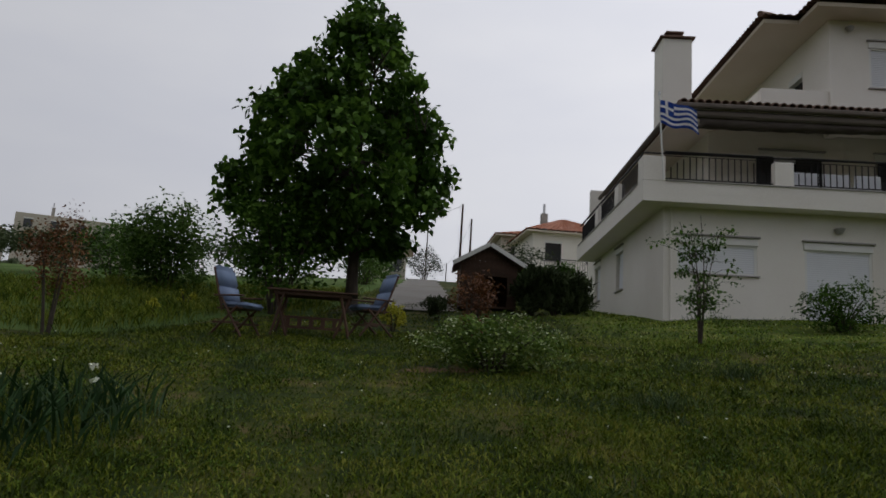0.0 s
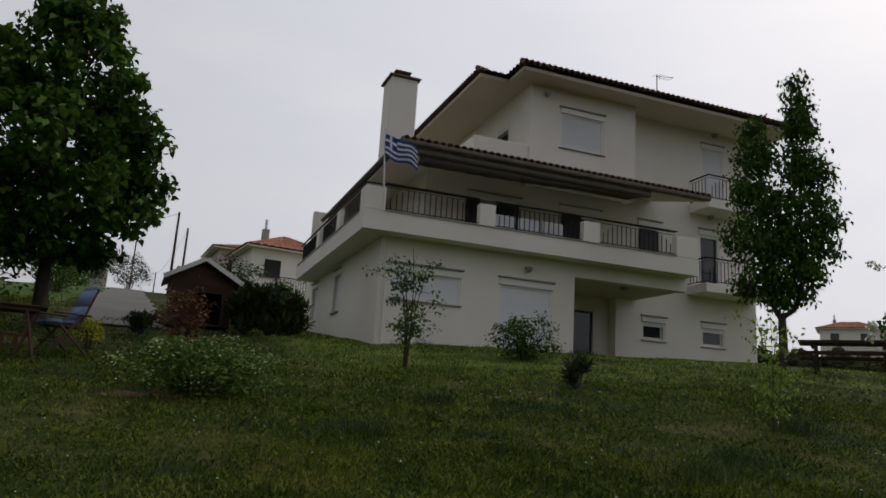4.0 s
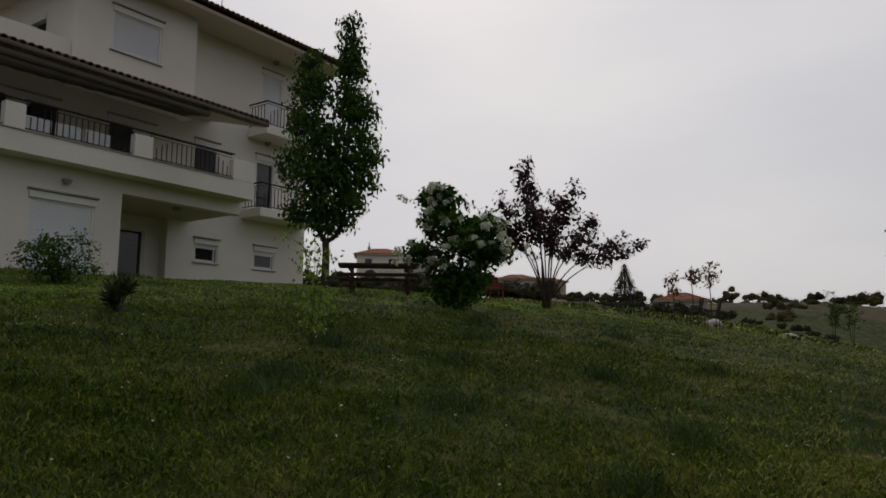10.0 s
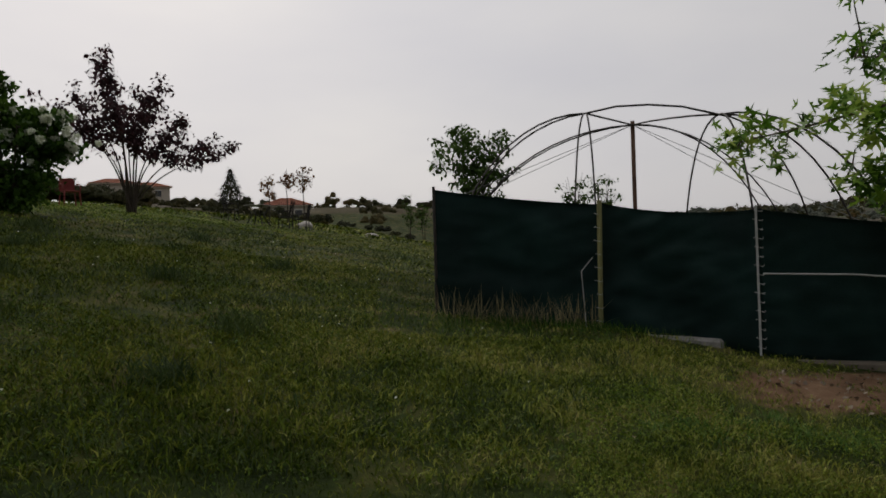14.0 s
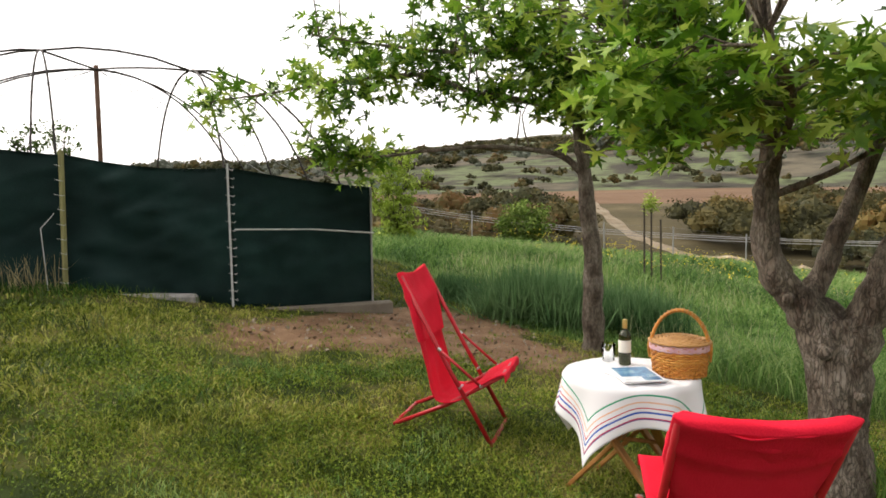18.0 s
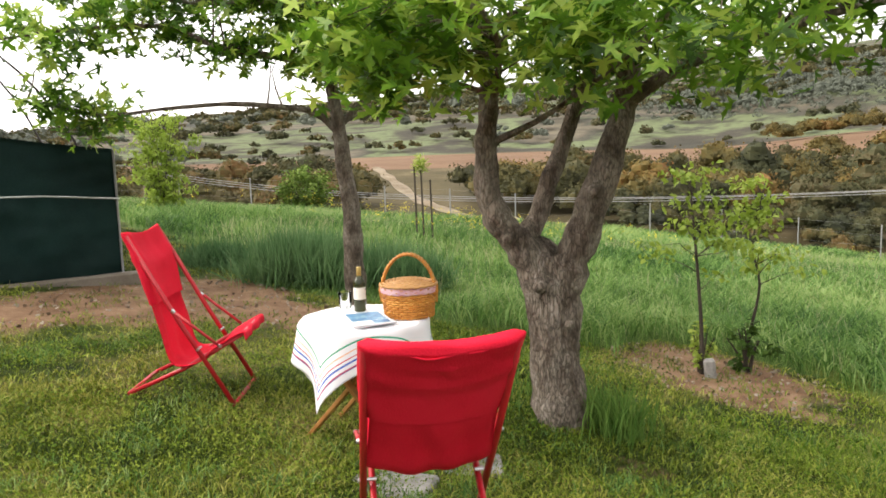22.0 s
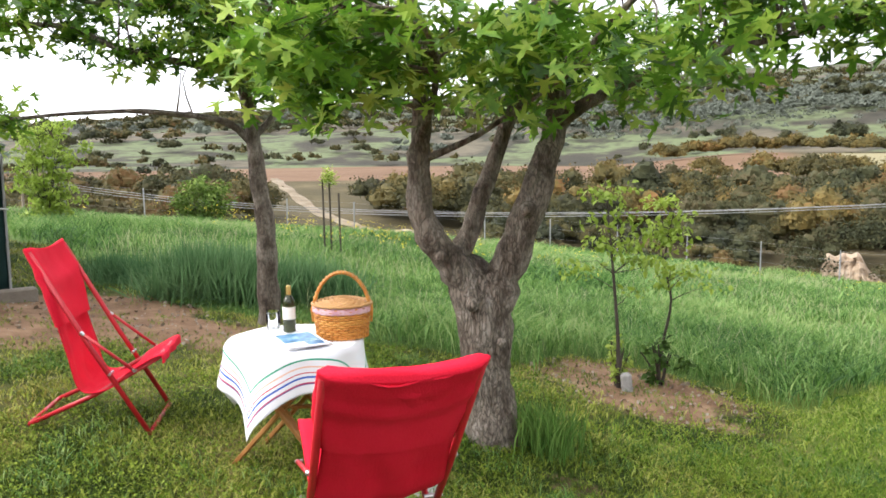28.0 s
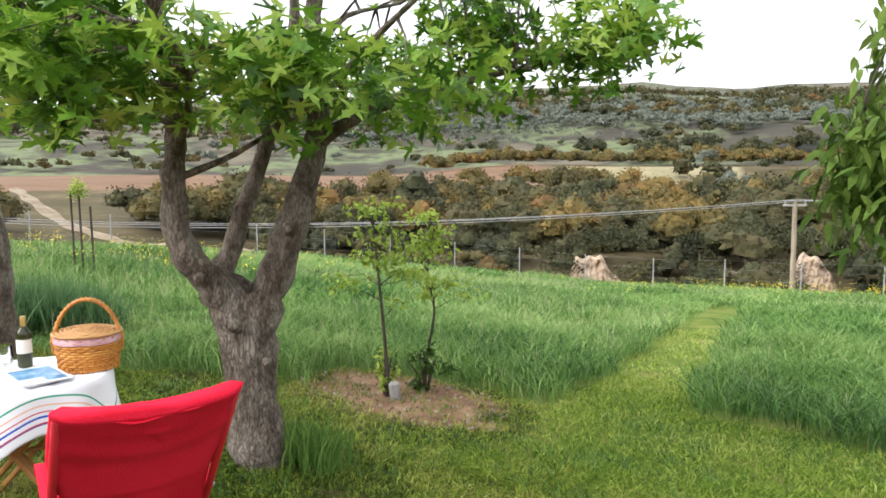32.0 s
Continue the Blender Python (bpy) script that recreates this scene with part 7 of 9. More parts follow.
# the tree whose leaves hang in at the meadow's side
rr = np.random.default_rng(91)
cl, _ = clump_points(rr, 150, (0, 0, 2.1), (0.62, 0.62, 0.85), 0.35)
cl = np.concatenate([cl, clump_points(rr, 26, (0.62, 0.25, 1.95), (0.14, 0.2, 0.38), 0.2)[0]])
leafy_tree("almond_tree", "almond tree with long narrow drooping leaves", "tree", (-1.72, -4.85, gz(-1.72, -4.85)), [([(0, 0, -0.1), (0.05, 0, 0.7), (0, 0.05, 1.5), (0.1, 0, 2.6)], 0.08, 0.02), ([(0, 0, 1.1), (0.4, 0.2, 1.7), (0.7, 0.2, 2.2)], 0.03, 0.008)], cl, SLIM_WIDE, M_SPIREA, M_BARKD, n_leaf=26, leaf_size=0.12, spread=0.13, seed=92, droop=0.9)
# shrubs and a staked tree out in the meadow
sapling("poplar_sapling", "bushy young tree standing in the tall meadow grass", 17.2, -9.9, 2.6, 0.8, M_LEAFY, 240, 0.09, 171, 6, 0.12, nl=18)
bush("round_shrub", "round bright green shrub in the meadow", 23.1, -19.3, 1.15, 1.1, 1.9, M_SPIREA, 3200, size=0.13, seed=172)
stk = thing("staked_sapling", pose(9.98, -11.4, gz(9.98, -11.4)), "young tree tied between dark wooden stakes in the meadow", "sapling")
for dx, dy, h in ((0, 0, 1.58), (-0.1, -0.09, 1.5), (-0.24, -0.2, 1.3)):
    part("stake", tubebm([(dx, dy, -0.1), (dx + 0.03, dy, h)], 0.02, 7), M_BARKD, stk)
pts, _ = clump_points(np.random.default_rng(5), 160, (-0.08, -0.06, 1.6), (0.16, 0.16, 0.22), 0.2)
part("crown", fast_mesh("crown", leaf_verts(np.random.default_rng(6), pts, 0.12, SLIM, -0.3), 4, M_LEAFY), M_LEAFY, stk)
for i, (x, y, h) in enumerate(((8.5, -5.75, 0.33), (8.75, -6.0, 0.3), (7.2, -5.75, 0.45), (6.95, -5.95, 0.56), (6.85, -6.35, 0.55), (7.4, -6.15, 0.58), (7.3, -6.65, 0.56), (6.55, -6.25, 0.45), (6.6, -7.1, 0.5), (6.1, -7.0, 0.45))):
    rg = np.random.default_rng(180 + i)
    n = 900
    p = np.stack([rg.normal(0, 0.21, n), rg.normal(0, 0.21, n), np.zeros(n)], 1)
    v = leaf_verts(rg, p, h * 0.95, [(0.010, 0), (0.014, 0.5), (0, 1), (-0.014, 0.5), (-0.010, 0)], -1.15, vary=0.35)
    t = tagged(part("grass_tussock", fast_mesh("grass_tussock", v, 5, M_TUFT), M_TUFT), "tall bluish-green grass tussock at the lawn's edge", "grass", "tussocks at the meadow edge")
    t.location = (x, y, gz(x, y))


rg = np.random.default_rng(199)
n = 420
u = rg.uniform(0.02, 0.98, n)
dgx, dgy = 9.85 - 0.5 * u - 0.12 + rg.normal(0, 0.06, n), 0.92 - 2.07 * u + rg.normal(0, 0.05, n)
v = leaf_verts(rg, np.stack([dgx, dgy, ground_np(dgx, dgy)], 1), 0.32, [(0.006, 0), (0.006, 0.6), (0, 1), (-0.006, 0.6), (-0.006, 0)], -1.15, vary=0.5)
tagged(part("dry_grass", fast_mesh("dry_grass", v, 5, M_STRAW), M_STRAW), "dry straw-coloured grass along the foot of the net", "grass", kind="stuff")


# ---- furniture and small buildings about the garden ----
def wooden_chair(x, y, facing, label):
    t = thing("garden_chair", pose(x, y, gz(x, y), 0, 0, 90 - facing), label, "chair", "wooden garden chairs with blue cushions")
    for s in (-0.25, 0.25):
        part("leg", tubebm([(0.32, s, 0), (-0.12, s, 0.6)], 0.02, 6), M_TEAK, t)
        part("leg", tubebm([(-0.3, s, 0), (0.2, s, 0.46)], 0.02, 6), M_TEAK, t)
        part("back_post", tubebm([(-0.1, s * 0.9, 0.4), (-0.34, s * 0.9, 1.08)], 0.018, 6), M_TEAK, t)
        part("armrest", boxbm(-0.26, 0.3, s - 0.03, s + 0.03, 0.62, 0.645, bevel=0.008), M_TEAK, t)
        part("rail", boxbm(-0.24, 0.26, s - 0.012, s + 0.012, 0.2, 0.23), M_TEAK, t)
    for k in range(5):
        part("seat_slat", boxbm(-0.2 + 0.1 * k, -0.12 + 0.1 * k, -0.24, 0.24, 0.43, 0.45), M_TEAK, t)
    c = new("cushion")
    c.parent = t
    for a, b, w in (((0.36, 0, 0.485), (0.12, 0, 0.495), 0.46), ((0.13, 0, 0.495), (-0.13, 0, 0.50), 0.46), ((-0.13, 0, 0.53), (-0.22, 0, 0.79), 0.45), ((-0.215, 0, 0.78), (-0.315, 0, 1.06), 0.45), ((-0.30, 0, 1.05), (-0.38, 0, 1.10), 0.43)):
        a, b = Vector(a), Vector(b)
        d = b - a
        bm = boxbm(-d.length / 2, d.length / 2, -w / 2, w / 2, -0.045, 0.045)
        bmesh.ops.bevel(bm, geom=list(bm.edges), offset=0.032, segments=3, affect="EDGES")
        side = Vector((0, 1, 0))
        ax = d.normalized()
        m = Matrix((ax, side, ax.cross(side))).transposed().to_4x4()
        bmesh.ops.transform(bm, matrix=Matrix.Translation((a + b) / 2) @ m, verts=bm.verts)
        part("pad", bm, M_BLUECUSH, c, "blue quilted pad", True)


def wooden_table(x, y, rot):
    t = thing("garden_table", pose(x, y, gz(x, y), 0, 0, rot), "brown slatted wooden garden table with crossed legs and shelf", "table")
    for k in range(7):
        part("top_slat", boxbm(-0.72, 0.72, -0.36 + 0.104 * k, -0.265 + 0.104 * k, 0.72, 0.745, bevel=0.004), M_TEAK, t)
    part("apron", boxbm(-0.62, 0.62, -0.3, -0.27, 0.66, 0.718), M_TEAK, t)
    part("apron", boxbm(-0.62, 0.62, 0.27, 0.3, 0.66, 0.718), M_TEAK, t)
    for s in (-0.28, 0.28):
        for e in (-1, 1):
            part("leg", tubebm([(e * 0.62, s, 0), (e * 0.45, s, 0.7)], 0.024, 6), M_TEAK, t)
            part("leg", tubebm([(e * 0.38, s * 0.9, 0), (e * 0.6, s * 0.9, 0.7)], 0.02, 6), M_TEAK, t)
    part("rail", boxbm(-0.5, 0.5, -0.02, 0.02, 0.30, 0.34), M_TEAK, t)
    part("rail", boxbm(-0.5, 0.5, -0.02, 0.02, 0.14, 0.18), M_TEAK, t)
    for k in range(5):
        part("spindle", boxbm(-0.42 + 0.19 * k, -0.35 + 0.19 * k, -0.015, 0.015, 0.18, 0.30), M_TEAK, t)


wooden_chair(-3.45, 12.1, 112, "brown wooden garden chair with a quilted blue cushion")
wooden_chair(-1.42, 13.1, 238, "brown wooden garden chair with a quilted blue cushion")
wooden_table(-2.35, 12.6, 8)


def picnic_bench(x, y, rot):
    t = thing("picnic_table", pose(x, y, gz(x, y) + 0.03, 0, 0, rot), "dark brown picnic table with fixed plank benches", "picnic table")
    for k in range(5):
        part("top_plank", boxbm(-1.05, 1.05, -0.36 + 0.145 * k, -0.225 + 0.145 * k, 0.71, 0.79, bevel=0.006), M_WOODD, t)
    for s in (-0.75, 0.75):
        for k in range(2):
            part("bench_plank", boxbm(-1.05, 1.05, s - 0.13 + 0.135 * k, s - 0.005 + 0.135 * k, 0.41, 0.48, bevel=0.006), M_WOODD, t)
    for e in (-0.75, 0.75):
        part("bench_bearer", boxbm(e - 0.03, e + 0.03, -0.85, 0.85, 0.31, 0.408), M_WOODD, t)
        part("top_bearer", boxbm(e - 0.03, e + 0.03, -0.34, 0.34, 0.63, 0.718), M_WOODD, t)
        for s in (-1, 1):
            bm = boxbm(-0.035, 0.035, -0.05, 0.05, 0, 0.86)
            o = part("leg", bm, M_WOODD, t)
            o.matrix_local = pose(e + 0.068, s * 0.62, -0.02, s * 28, 0, 0)


picnic_bench(15.25, 13.35, -50)


def metal_set(x, y):
    t = thing("metal_table", pose(x, y, gz(x, y)), "pale-topped metal garden table among rough grass", "table")
    part("tabletop", boxbm(-0.5, 0.5, -0.35, 0.35, 0.70, 0.73, bevel=0.01), M_CONCRETE, t)
    for sx in (-1, 1):
        for sy in (-1, 1):
            part("leg", tubebm([(sx * 0.42, sy * 0.3, 0), (sx * 0.2, sy * 0.15, 0.35), (sx * 0.42, sy * 0.3, 0.7)], 0.018, 6), M_IRON, t)
    for i, (dx, dy, r) in enumerate(((0.1, 1.05, 180), (0.1, -1.0, 0), (0.5, -1.5, 30))):
        c = thing("metal_chair", pose(x + dx, y + dy, gz(x + dx, y + dy), 0, 0, r), "dark metal garden chair with a barred back", "chair", "metal chairs round the far table")
        part("seat", boxbm(-0.22, 0.22, -0.22, 0.22, 0.42, 0.45, bevel=0.01), M_IRON, c)
        for sx in (-1, 1):
            part("leg", tubebm([(sx * 0.2, 0.2, 0), (sx * 0.2, 0.19, 0.43)], 0.014, 6), M_IRON, c)
            part("back_post", tubebm([(sx * 0.2, -0.2, 0), (sx * 0.2, -0.2, 0.5), (sx * 0.2, -0.3, 1.0)], 0.014, 6), M_IRON, c)
            part("armrest", tubebm([(sx * 0.23, -0.22, 0.66), (sx * 0.23, 0.2, 0.66), (sx * 0.23, 0.2, 0.44)], 0.012, 6), M_IRON, c)
        for k in range(6):
            part("back_bar", tubebm([(-0.15 + 0.06 * k, -0.21, 0.5), (-0.15 + 0.06 * k, -0.29, 0.96)], 0.007, 5), M_IRON, c)
        part("back_rail", tubebm([(-0.2, -0.3, 1.0), (0.2, -0.3, 1.0)], 0.014, 6), M_IRON, c)


metal_set(26.3, 9.3)


def garden_seat(x, y, rot):
    t = thing("garden_chair", pose(x, y, gz(x, y), 0, 0, rot), "faded red plastic garden chair on the lawn's crest", "chair")
    part("seat", boxbm(-0.24, 0.24, -0.24, 0.24, 0.42, 0.46, bevel=0.015), M_SEAT, t)
    part("backrest", boxbm(-0.23, 0.23, -0.29, -0.25, 0.46, 0.88, bevel=0.015), M_SEAT, t)
    for sx in (-1, 1):
        part("armrest", tubebm([(sx * 0.25, -0.26, 0.66), (sx * 0.26, 0.0, 0.67), (sx * 0.25, 0.2, 0.64), (sx * 0.25, 0.22, 0.44)], 0.02, 7), M_SEAT, t, smooth=True)
        for sy in (-0.22, 0.22):
            part("leg", tubebm([(sx * 0.25, sy * 1.1, 0.0), (sx * 0.22, sy, 0.43)], 0.022, 7), M_SEAT, t, smooth=True)


garden_seat(22.0, 13.8, 140)
for i, (x, y, sx, sz) in enumerate(((29.0, 8.35, 0.3, 0.2), (31.1, 6.1, 0.3, 0.12))):
    bm = bmesh.new()
    bmesh.ops.create_icosphere(bm, subdivisions=3, radius=1.0)
    for v in bm.verts:
        v.co *= 1 + 0.22 * noise.noise(v.co * 1.7 + Vector((i * 5, 0, 0)))
        v.co.x, v.co.y, v.co.z = v.co.x * 0.25, v.co.y * sx, v.co.z * sz
    o = tagged(part("boulder", bm, M_STONE, smooth=True), "pale limestone boulder lying in the grass", "stone", "boulders in the grass")
    o.location = (x, y, gz(x, y) + sz * 0.5)


def playhouse():
    x, y = 0.75, 19.9
    t = thing("playhouse", pose(x, y, gz(x, y), 0, 0, 2), "small dark brown wooden playhouse with pale-edged gable roof", "shed")
    z1, za, w, d = 1.12, 1.58, 0.72, 0.8
    k = -w
    i = 0
    while k < w - 0.01:
        b = min(k + 0.118, w)
        if not (-0.12 < (k + b) / 2 < 0.45):
            part("front_board", boxbm(k, b, -d - 0.02, -d, 0.05, z1 + (za - z1) * (1 - abs((k + b) / 2) / w) - 0.02), M_WOODD, t)
        else:
            part("front_board", boxbm(k, b, -d - 0.02, -d, 0.80, z1 + (za - z1) * (1 - abs((k + b) / 2) / w) - 0.02), M_WOODD, t)
        k += 0.12
    part("side_wall", boxbm(-w, -w + 0.03, -d, d, 0.05, z1), M_WOODD, t)
    part("side_wall", boxbm(w - 0.03, w, -d, d, 0.05, z1), M_WOODD, t)
    part("back_wall", boxbm(-w + 0.03, w - 0.03, d - 0.03, d, 0.05, z1 + 0.2), M_WOODD, t)
    part("floor", boxbm(-w, w, -d, d, 0.0, 0.048), M_WOODD, t)
    for s in (-1, 1):
        bm = boxbm(-0.02, 1.03, -d - 0.18, d + 0.15, 0, 0.05, bevel=0.006)
        o = part("roof_slope", bm, M_ROOFOLD, t)
        o.matrix_local = pose(0, 0, za, 0, 0, 0 if s > 0 else 180) @ pose(0, 0, 0, 0, 30, 0)
        bm = boxbm(-0.0, 1.06, -0.03, 0.0, -0.03, 0.075)
        o = part("bargeboard", bm, M_SHBOX, t, "pale painted bargeboard")
        o.matrix_local = pose(0, -d - 0.2 if s > 0 else -d - 0.23, za, 0, 0, 0) @ (pose(0, 0, 0, 0, 30, 0) if s > 0 else pose(0, 0, 0, 0, -30, 0) @ pose(0, -0.03, 0, 0, 0, 180))


playhouse()


def driveway():
    pts = [(-1.0, 18.5), (-1.1, 22), (-1.4, 28), (-1.8, 36), (-2.3, 46), (-2.6, 58), (-2.6, 95)]
    bm = bmesh.new()
    rows = []
    for i in range(81):
        f = i / 80 * (len(pts) - 1)
        k = min(int(f), len(pts) - 2)
        x = pts[k][0] + (pts[k + 1][0] - pts[k][0]) * (f - k)
        y = pts[k][1] + (pts[k + 1][1] - pts[k][1]) * (f - k)
        w = 0.95 + 0.06 * math.sin(i)
        rows.append([bm.verts.new((x + s * w, y, max(gz(x + s * w, y), gz(x, y)) + 0.05)) for s in (-1, -0.5, 0, 0.5, 1)])
    for a, b in zip(rows, rows[1:]):
        for k in range(4):
            bm.faces.new((a[k], a[k + 1], b[k + 1], b[k]))
    bmesh.ops.solidify(bm, geom=list(bm.faces), thickness=0.12)
    tagged(part("road", bm, M_DRIVE), "pale concrete driveway climbing past the garden", "driveway", kind="structure")


driveway()


def far_house(x, y, z, w, d, h, rot, roof_mat, label, roof_h=1.6, wall=None, storeys=2, chimney=True, flat=False):
    t = thing("neighbour_house", pose(x, y, z, 0, 0, rot), label, "house")
    wm = wall or M_WALL
    part("wall", boxbm(-w / 2, w / 2, -d / 2, d / 2, -4, h, bevel=0.02), wm, t)
    e = 0.5
    if not flat:
        for c in ([(-w / 2 - e, -d / 2 - e, h), (w / 2 + e, -d / 2 - e, h), (w / 2 - d / 2, 0, h + roof_h), (-w / 2 + d / 2, 0, h + roof_h)], [(w / 2 + e, -d / 2 - e, h), (w / 2 + e, d / 2 + e, h), (w / 2 - d / 2, 0, h + roof_h), (w / 2 - d / 2, 0.01, h + roof_h)],
                  [(w / 2 + e, d / 2 + e, h), (-w / 2 - e, d / 2 + e, h), (-w / 2 + d / 2, 0, h + roof_h), (w / 2 - d / 2, 0, h + roof_h)], [(-w / 2 - e, d / 2 + e, h), (-w / 2 - e, -d / 2 - e, h), (-w / 2 + d / 2, 0, h + roof_h), (-w / 2 + d / 2, 0.01, h + roof_h)]):
            tile_roof(t, "roof", c, roof_mat, pitch_w=0.42)
        part("soffit", boxbm(-w / 2 - e + 0.05, w / 2 + e - 0.05, -d / 2 - e + 0.05, d / 2 + e - 0.05, h - 0.12, h - 0.02), M_SOFFIT, t)
    for s in range(storeys):
        z0 = h - 2.7 * (s + 1) + 0.9
        n = max(2, int(w / 2.8))
        for k in range(n):
            xx = -w / 2 + w * (k + 0.5) / n
            wd = new("window")
            wd.parent = t
            part("pane", boxbm(xx - 0.5, xx + 0.5, -d / 2 - 0.02, -d / 2 + 0.03, z0, z0 + 1.1), M_PANE, wd)
            part("window_frame", boxbm(xx - 0.56, xx + 0.56, -d / 2 - 0.04, -d / 2 - 0.021, z0 + 1.1, z0 + 1.25), M_SHBOX, wd)
            part("window_sill", boxbm(xx - 0.6, xx + 0.6, -d / 2 - 0.08, -d / 2 - 0.001, z0 - 0.06, z0 - 0.002), M_MARBLE, wd)
    if storeys > 1:
        part("balcony", boxbm(-w / 2 + 0.3, w / 2 - 0.3, -d / 2 - 1.1, -d / 2, h - 2.95, h - 2.75), wm, t)
        railing(t, (-w / 2 + 0.35, -d / 2 - 1.05), (w / 2 - 0.35, -d / 2 - 1.05), h - 2.75, h - 1.85)
    if chimney:
        c = new("chimney")
        c.parent = t
        part("chimney_shaft", boxbm(-w / 4 - 0.2, -w / 4 + 0.2, -0.2, 0.2, h + roof_h * 0.4, h + roof_h + 0.3), M_CONCRETE, c)
        part("cowl", tubebm([(-w / 4, 0, h + roof_h + 0.3), (-w / 4, 0, h + roof_h + 0.95)], 0.09, 8), M_STEEL, c)
    return t


M_CREAM = mat("cream_render_wall", [(0.44, 0.39, 0.32), (0.52, 0.47, 0.40)], 0.3, 0.9, 0.1, 20, coords="World")
far_house(6.6, 47.5, 6.45, 5.2, 5.0, 4.05, 8, M_ROOF, "two-storey neighbour house with orange tiled roof and railed balcony", 1.35)
far_house(5.2, 56.0, 7.4, 5.0, 5.0, 4.4, 5, M_ROOF, "neighbour house with orange tiled hip roof behind trees", 0.9, storeys=1, chimney=False, wall=M_CREAM)
far_house(-50.5, 96.5, 12.5, 15.0, 9.0, 5.8, 25, M_ROOF, "long pale plain-walled building on the rise", 1.5, flat=True, storeys=1, chimney=True, wall=M_CREAM)
far_house(-63, 92, 12, 8.0, 7.0, 4.2, 28, M_ROOF, "distant orange-roofed house among trees", 1.3, wall=M_CREAM, storeys=1)
far_house(-5.85, 58.0, 8.5, 3.3, 2.8, 2.4, 4, M_ROOF, "small tiled gate lodge at the driveway's end", 0.7, storeys=1, chimney=False, wall=M_CREAM)
far_house(83.4, 71.2, 10.0, 6.8, 5.0, 4.9, -50, M_ROOF, "distant white house with red tiled roof and balcony", 1.1)
far_house(103, 79, 11.5, 6.0, 5.0, 4.6, -50, M_ROOF, "distant cream house with red tiled roof", 1.0, wall=M_CREAM, chimney=False)
far_house(121, 69.5, 10.0, 7.0, 5.0, 4.2, -55, M_ROOF, "distant low house with red tiled roof", 1.0, wall=M_CREAM, storeys=1, chimney=False)
far_house(131, 69, 11.0, 8.0, 5.0, 3.4, -55, M_ROOF, "distant low house with red tiled roof", 1.0, wall=M_CREAM, storeys=1, chimney=False)
far_house(104.5, 33.5, 5.6, 6.5, 5.0, 2.6, -70, M_ROOF, "distant orange-roofed cottage among trees", 1.2, wall=M_CREAM, storeys=1)


def utility_pole(x, y, h, arm=True):
    t = thing("utility_pole", pose(x, y, gz(x, y)), "weathered wooden utility pole beside the driveway", "pole", "utility poles along the driveway")
    part("shaft", tubebm([(0, 0, -0.3), (0.02, 0, h)], [0.09, 0.06], 8), M_WOODD, t)
    if arm:
        part("crossarm", boxbm(-0.5, 0.5, -0.05, 0.05, h - 0.5, h - 0.4), M_WOODD, t)


for x, y, zt in ((-5.5, 59.0, 13.6), (-3.4, 74.0, 16.3), (0.0, 44.3, 11.8), (0.65, 49.4, 12.0), (-1.6, 90.0, 15.0)):
    utility_pole(x, y, zt - gz(x, y), arm=False)


def overhead_wire(a, b, sag):
    a, b = Vector(a), Vector(b)
    pts = [a.lerp(b, i / 14) - Vector((0, 0, sag * 4 * (i / 14) * (1 - i / 14))) for i in range(15)]
    tagged(part("overhead_wire", tubebm(pts, 0.012, 4), M_WIRE), "thin dark wire slung between the utility poles", "wire", "wires between the utility poles")


overhead_wire((0.02, 44.3, 11.7), (-5.48, 59.0, 13.5), 0.25)
overhead_wire((-5.48, 59.0, 13.4), (-3.38, 74.0, 16.2), 0.3)
overhead_wire((0.67, 49.4, 11.9), (-1.58, 90.0, 14.9), 0.6)


def parked_car(x, y, rot):
    t = thing("parked_car", pose(x, y, gz(x, y) + 0.08, 0, 0, rot), "small silver car parked on the driveway", "car")
    sil = mat("silver_car_paint", [(0.34, 0.36, 0.38), (0.42, 0.44, 0.46)], 2, 0.3, 0.0, 30, metal=0.5)
    bm = boxbm(-0.83, 0.83, -1.95, 1.95, 0.28, 0.85, bevel=0.16)
    part("body", bm, sil, t, smooth=True)
    bm = boxbm(-0.72, 0.72, -1.2, 0.9, 0.84, 1.42, bevel=0.2)
    part("cabin", bm, M_PANE, t, "dark glazed cabin", True)
    part("roof", boxbm(-0.62, 0.62, -0.95, 0.6, 1.4, 1.45, bevel=0.02), sil, t)
    for sx in (-0.78, 0.78):
        for sy in (-1.25, 1.25):
            part("wheel", tubebm([(sx - 0.09, sy, 0.3), (sx + 0.09, sy, 0.3)], 0.3, 14), M_IRON, t)
        part("headlight", boxbm(sx - 0.15 if sx > 0 else sx, sx if sx > 0 else sx + 0.15, -1.97, -1.9, 0.58, 0.7), M_SHBOX, t)


parked_car(-2.1, 88.0, 0)


# greenery and gate posts along the driveway
bush("round_shrub", "dark olive shrub behind the playhouse", 2.3, 32.0, 1.5, 1.3, 2.1, M_LEAFO, 2200, size=0.12, seed=201)
bush("round_shrub", "dark olive shrub below the neighbour's balcony", 5.2, 36.5, 1.7, 1.4, 2.1, M_LEAFD, 2200, size=0.12, seed=202)
bush("round_shrub", "low green shrub beside the driveway", -3.9, 31.0, 0.9, 1.5, 1.3, M_LEAFM, 1500, size=0.1, seed=203)
bush("round_shrub", "low green shrub beside the driveway", -4.6, 38.0, 1.2, 1.8, 1.7, M_LEAFM, 1700, size=0.12, seed=204)
bush("round_shrub", "grey-green bush at the driveway's crest", -5.4, 50.0, 1.4, 1.4, 1.35, M_LEAFD, 1500, size=0.14, seed=205)
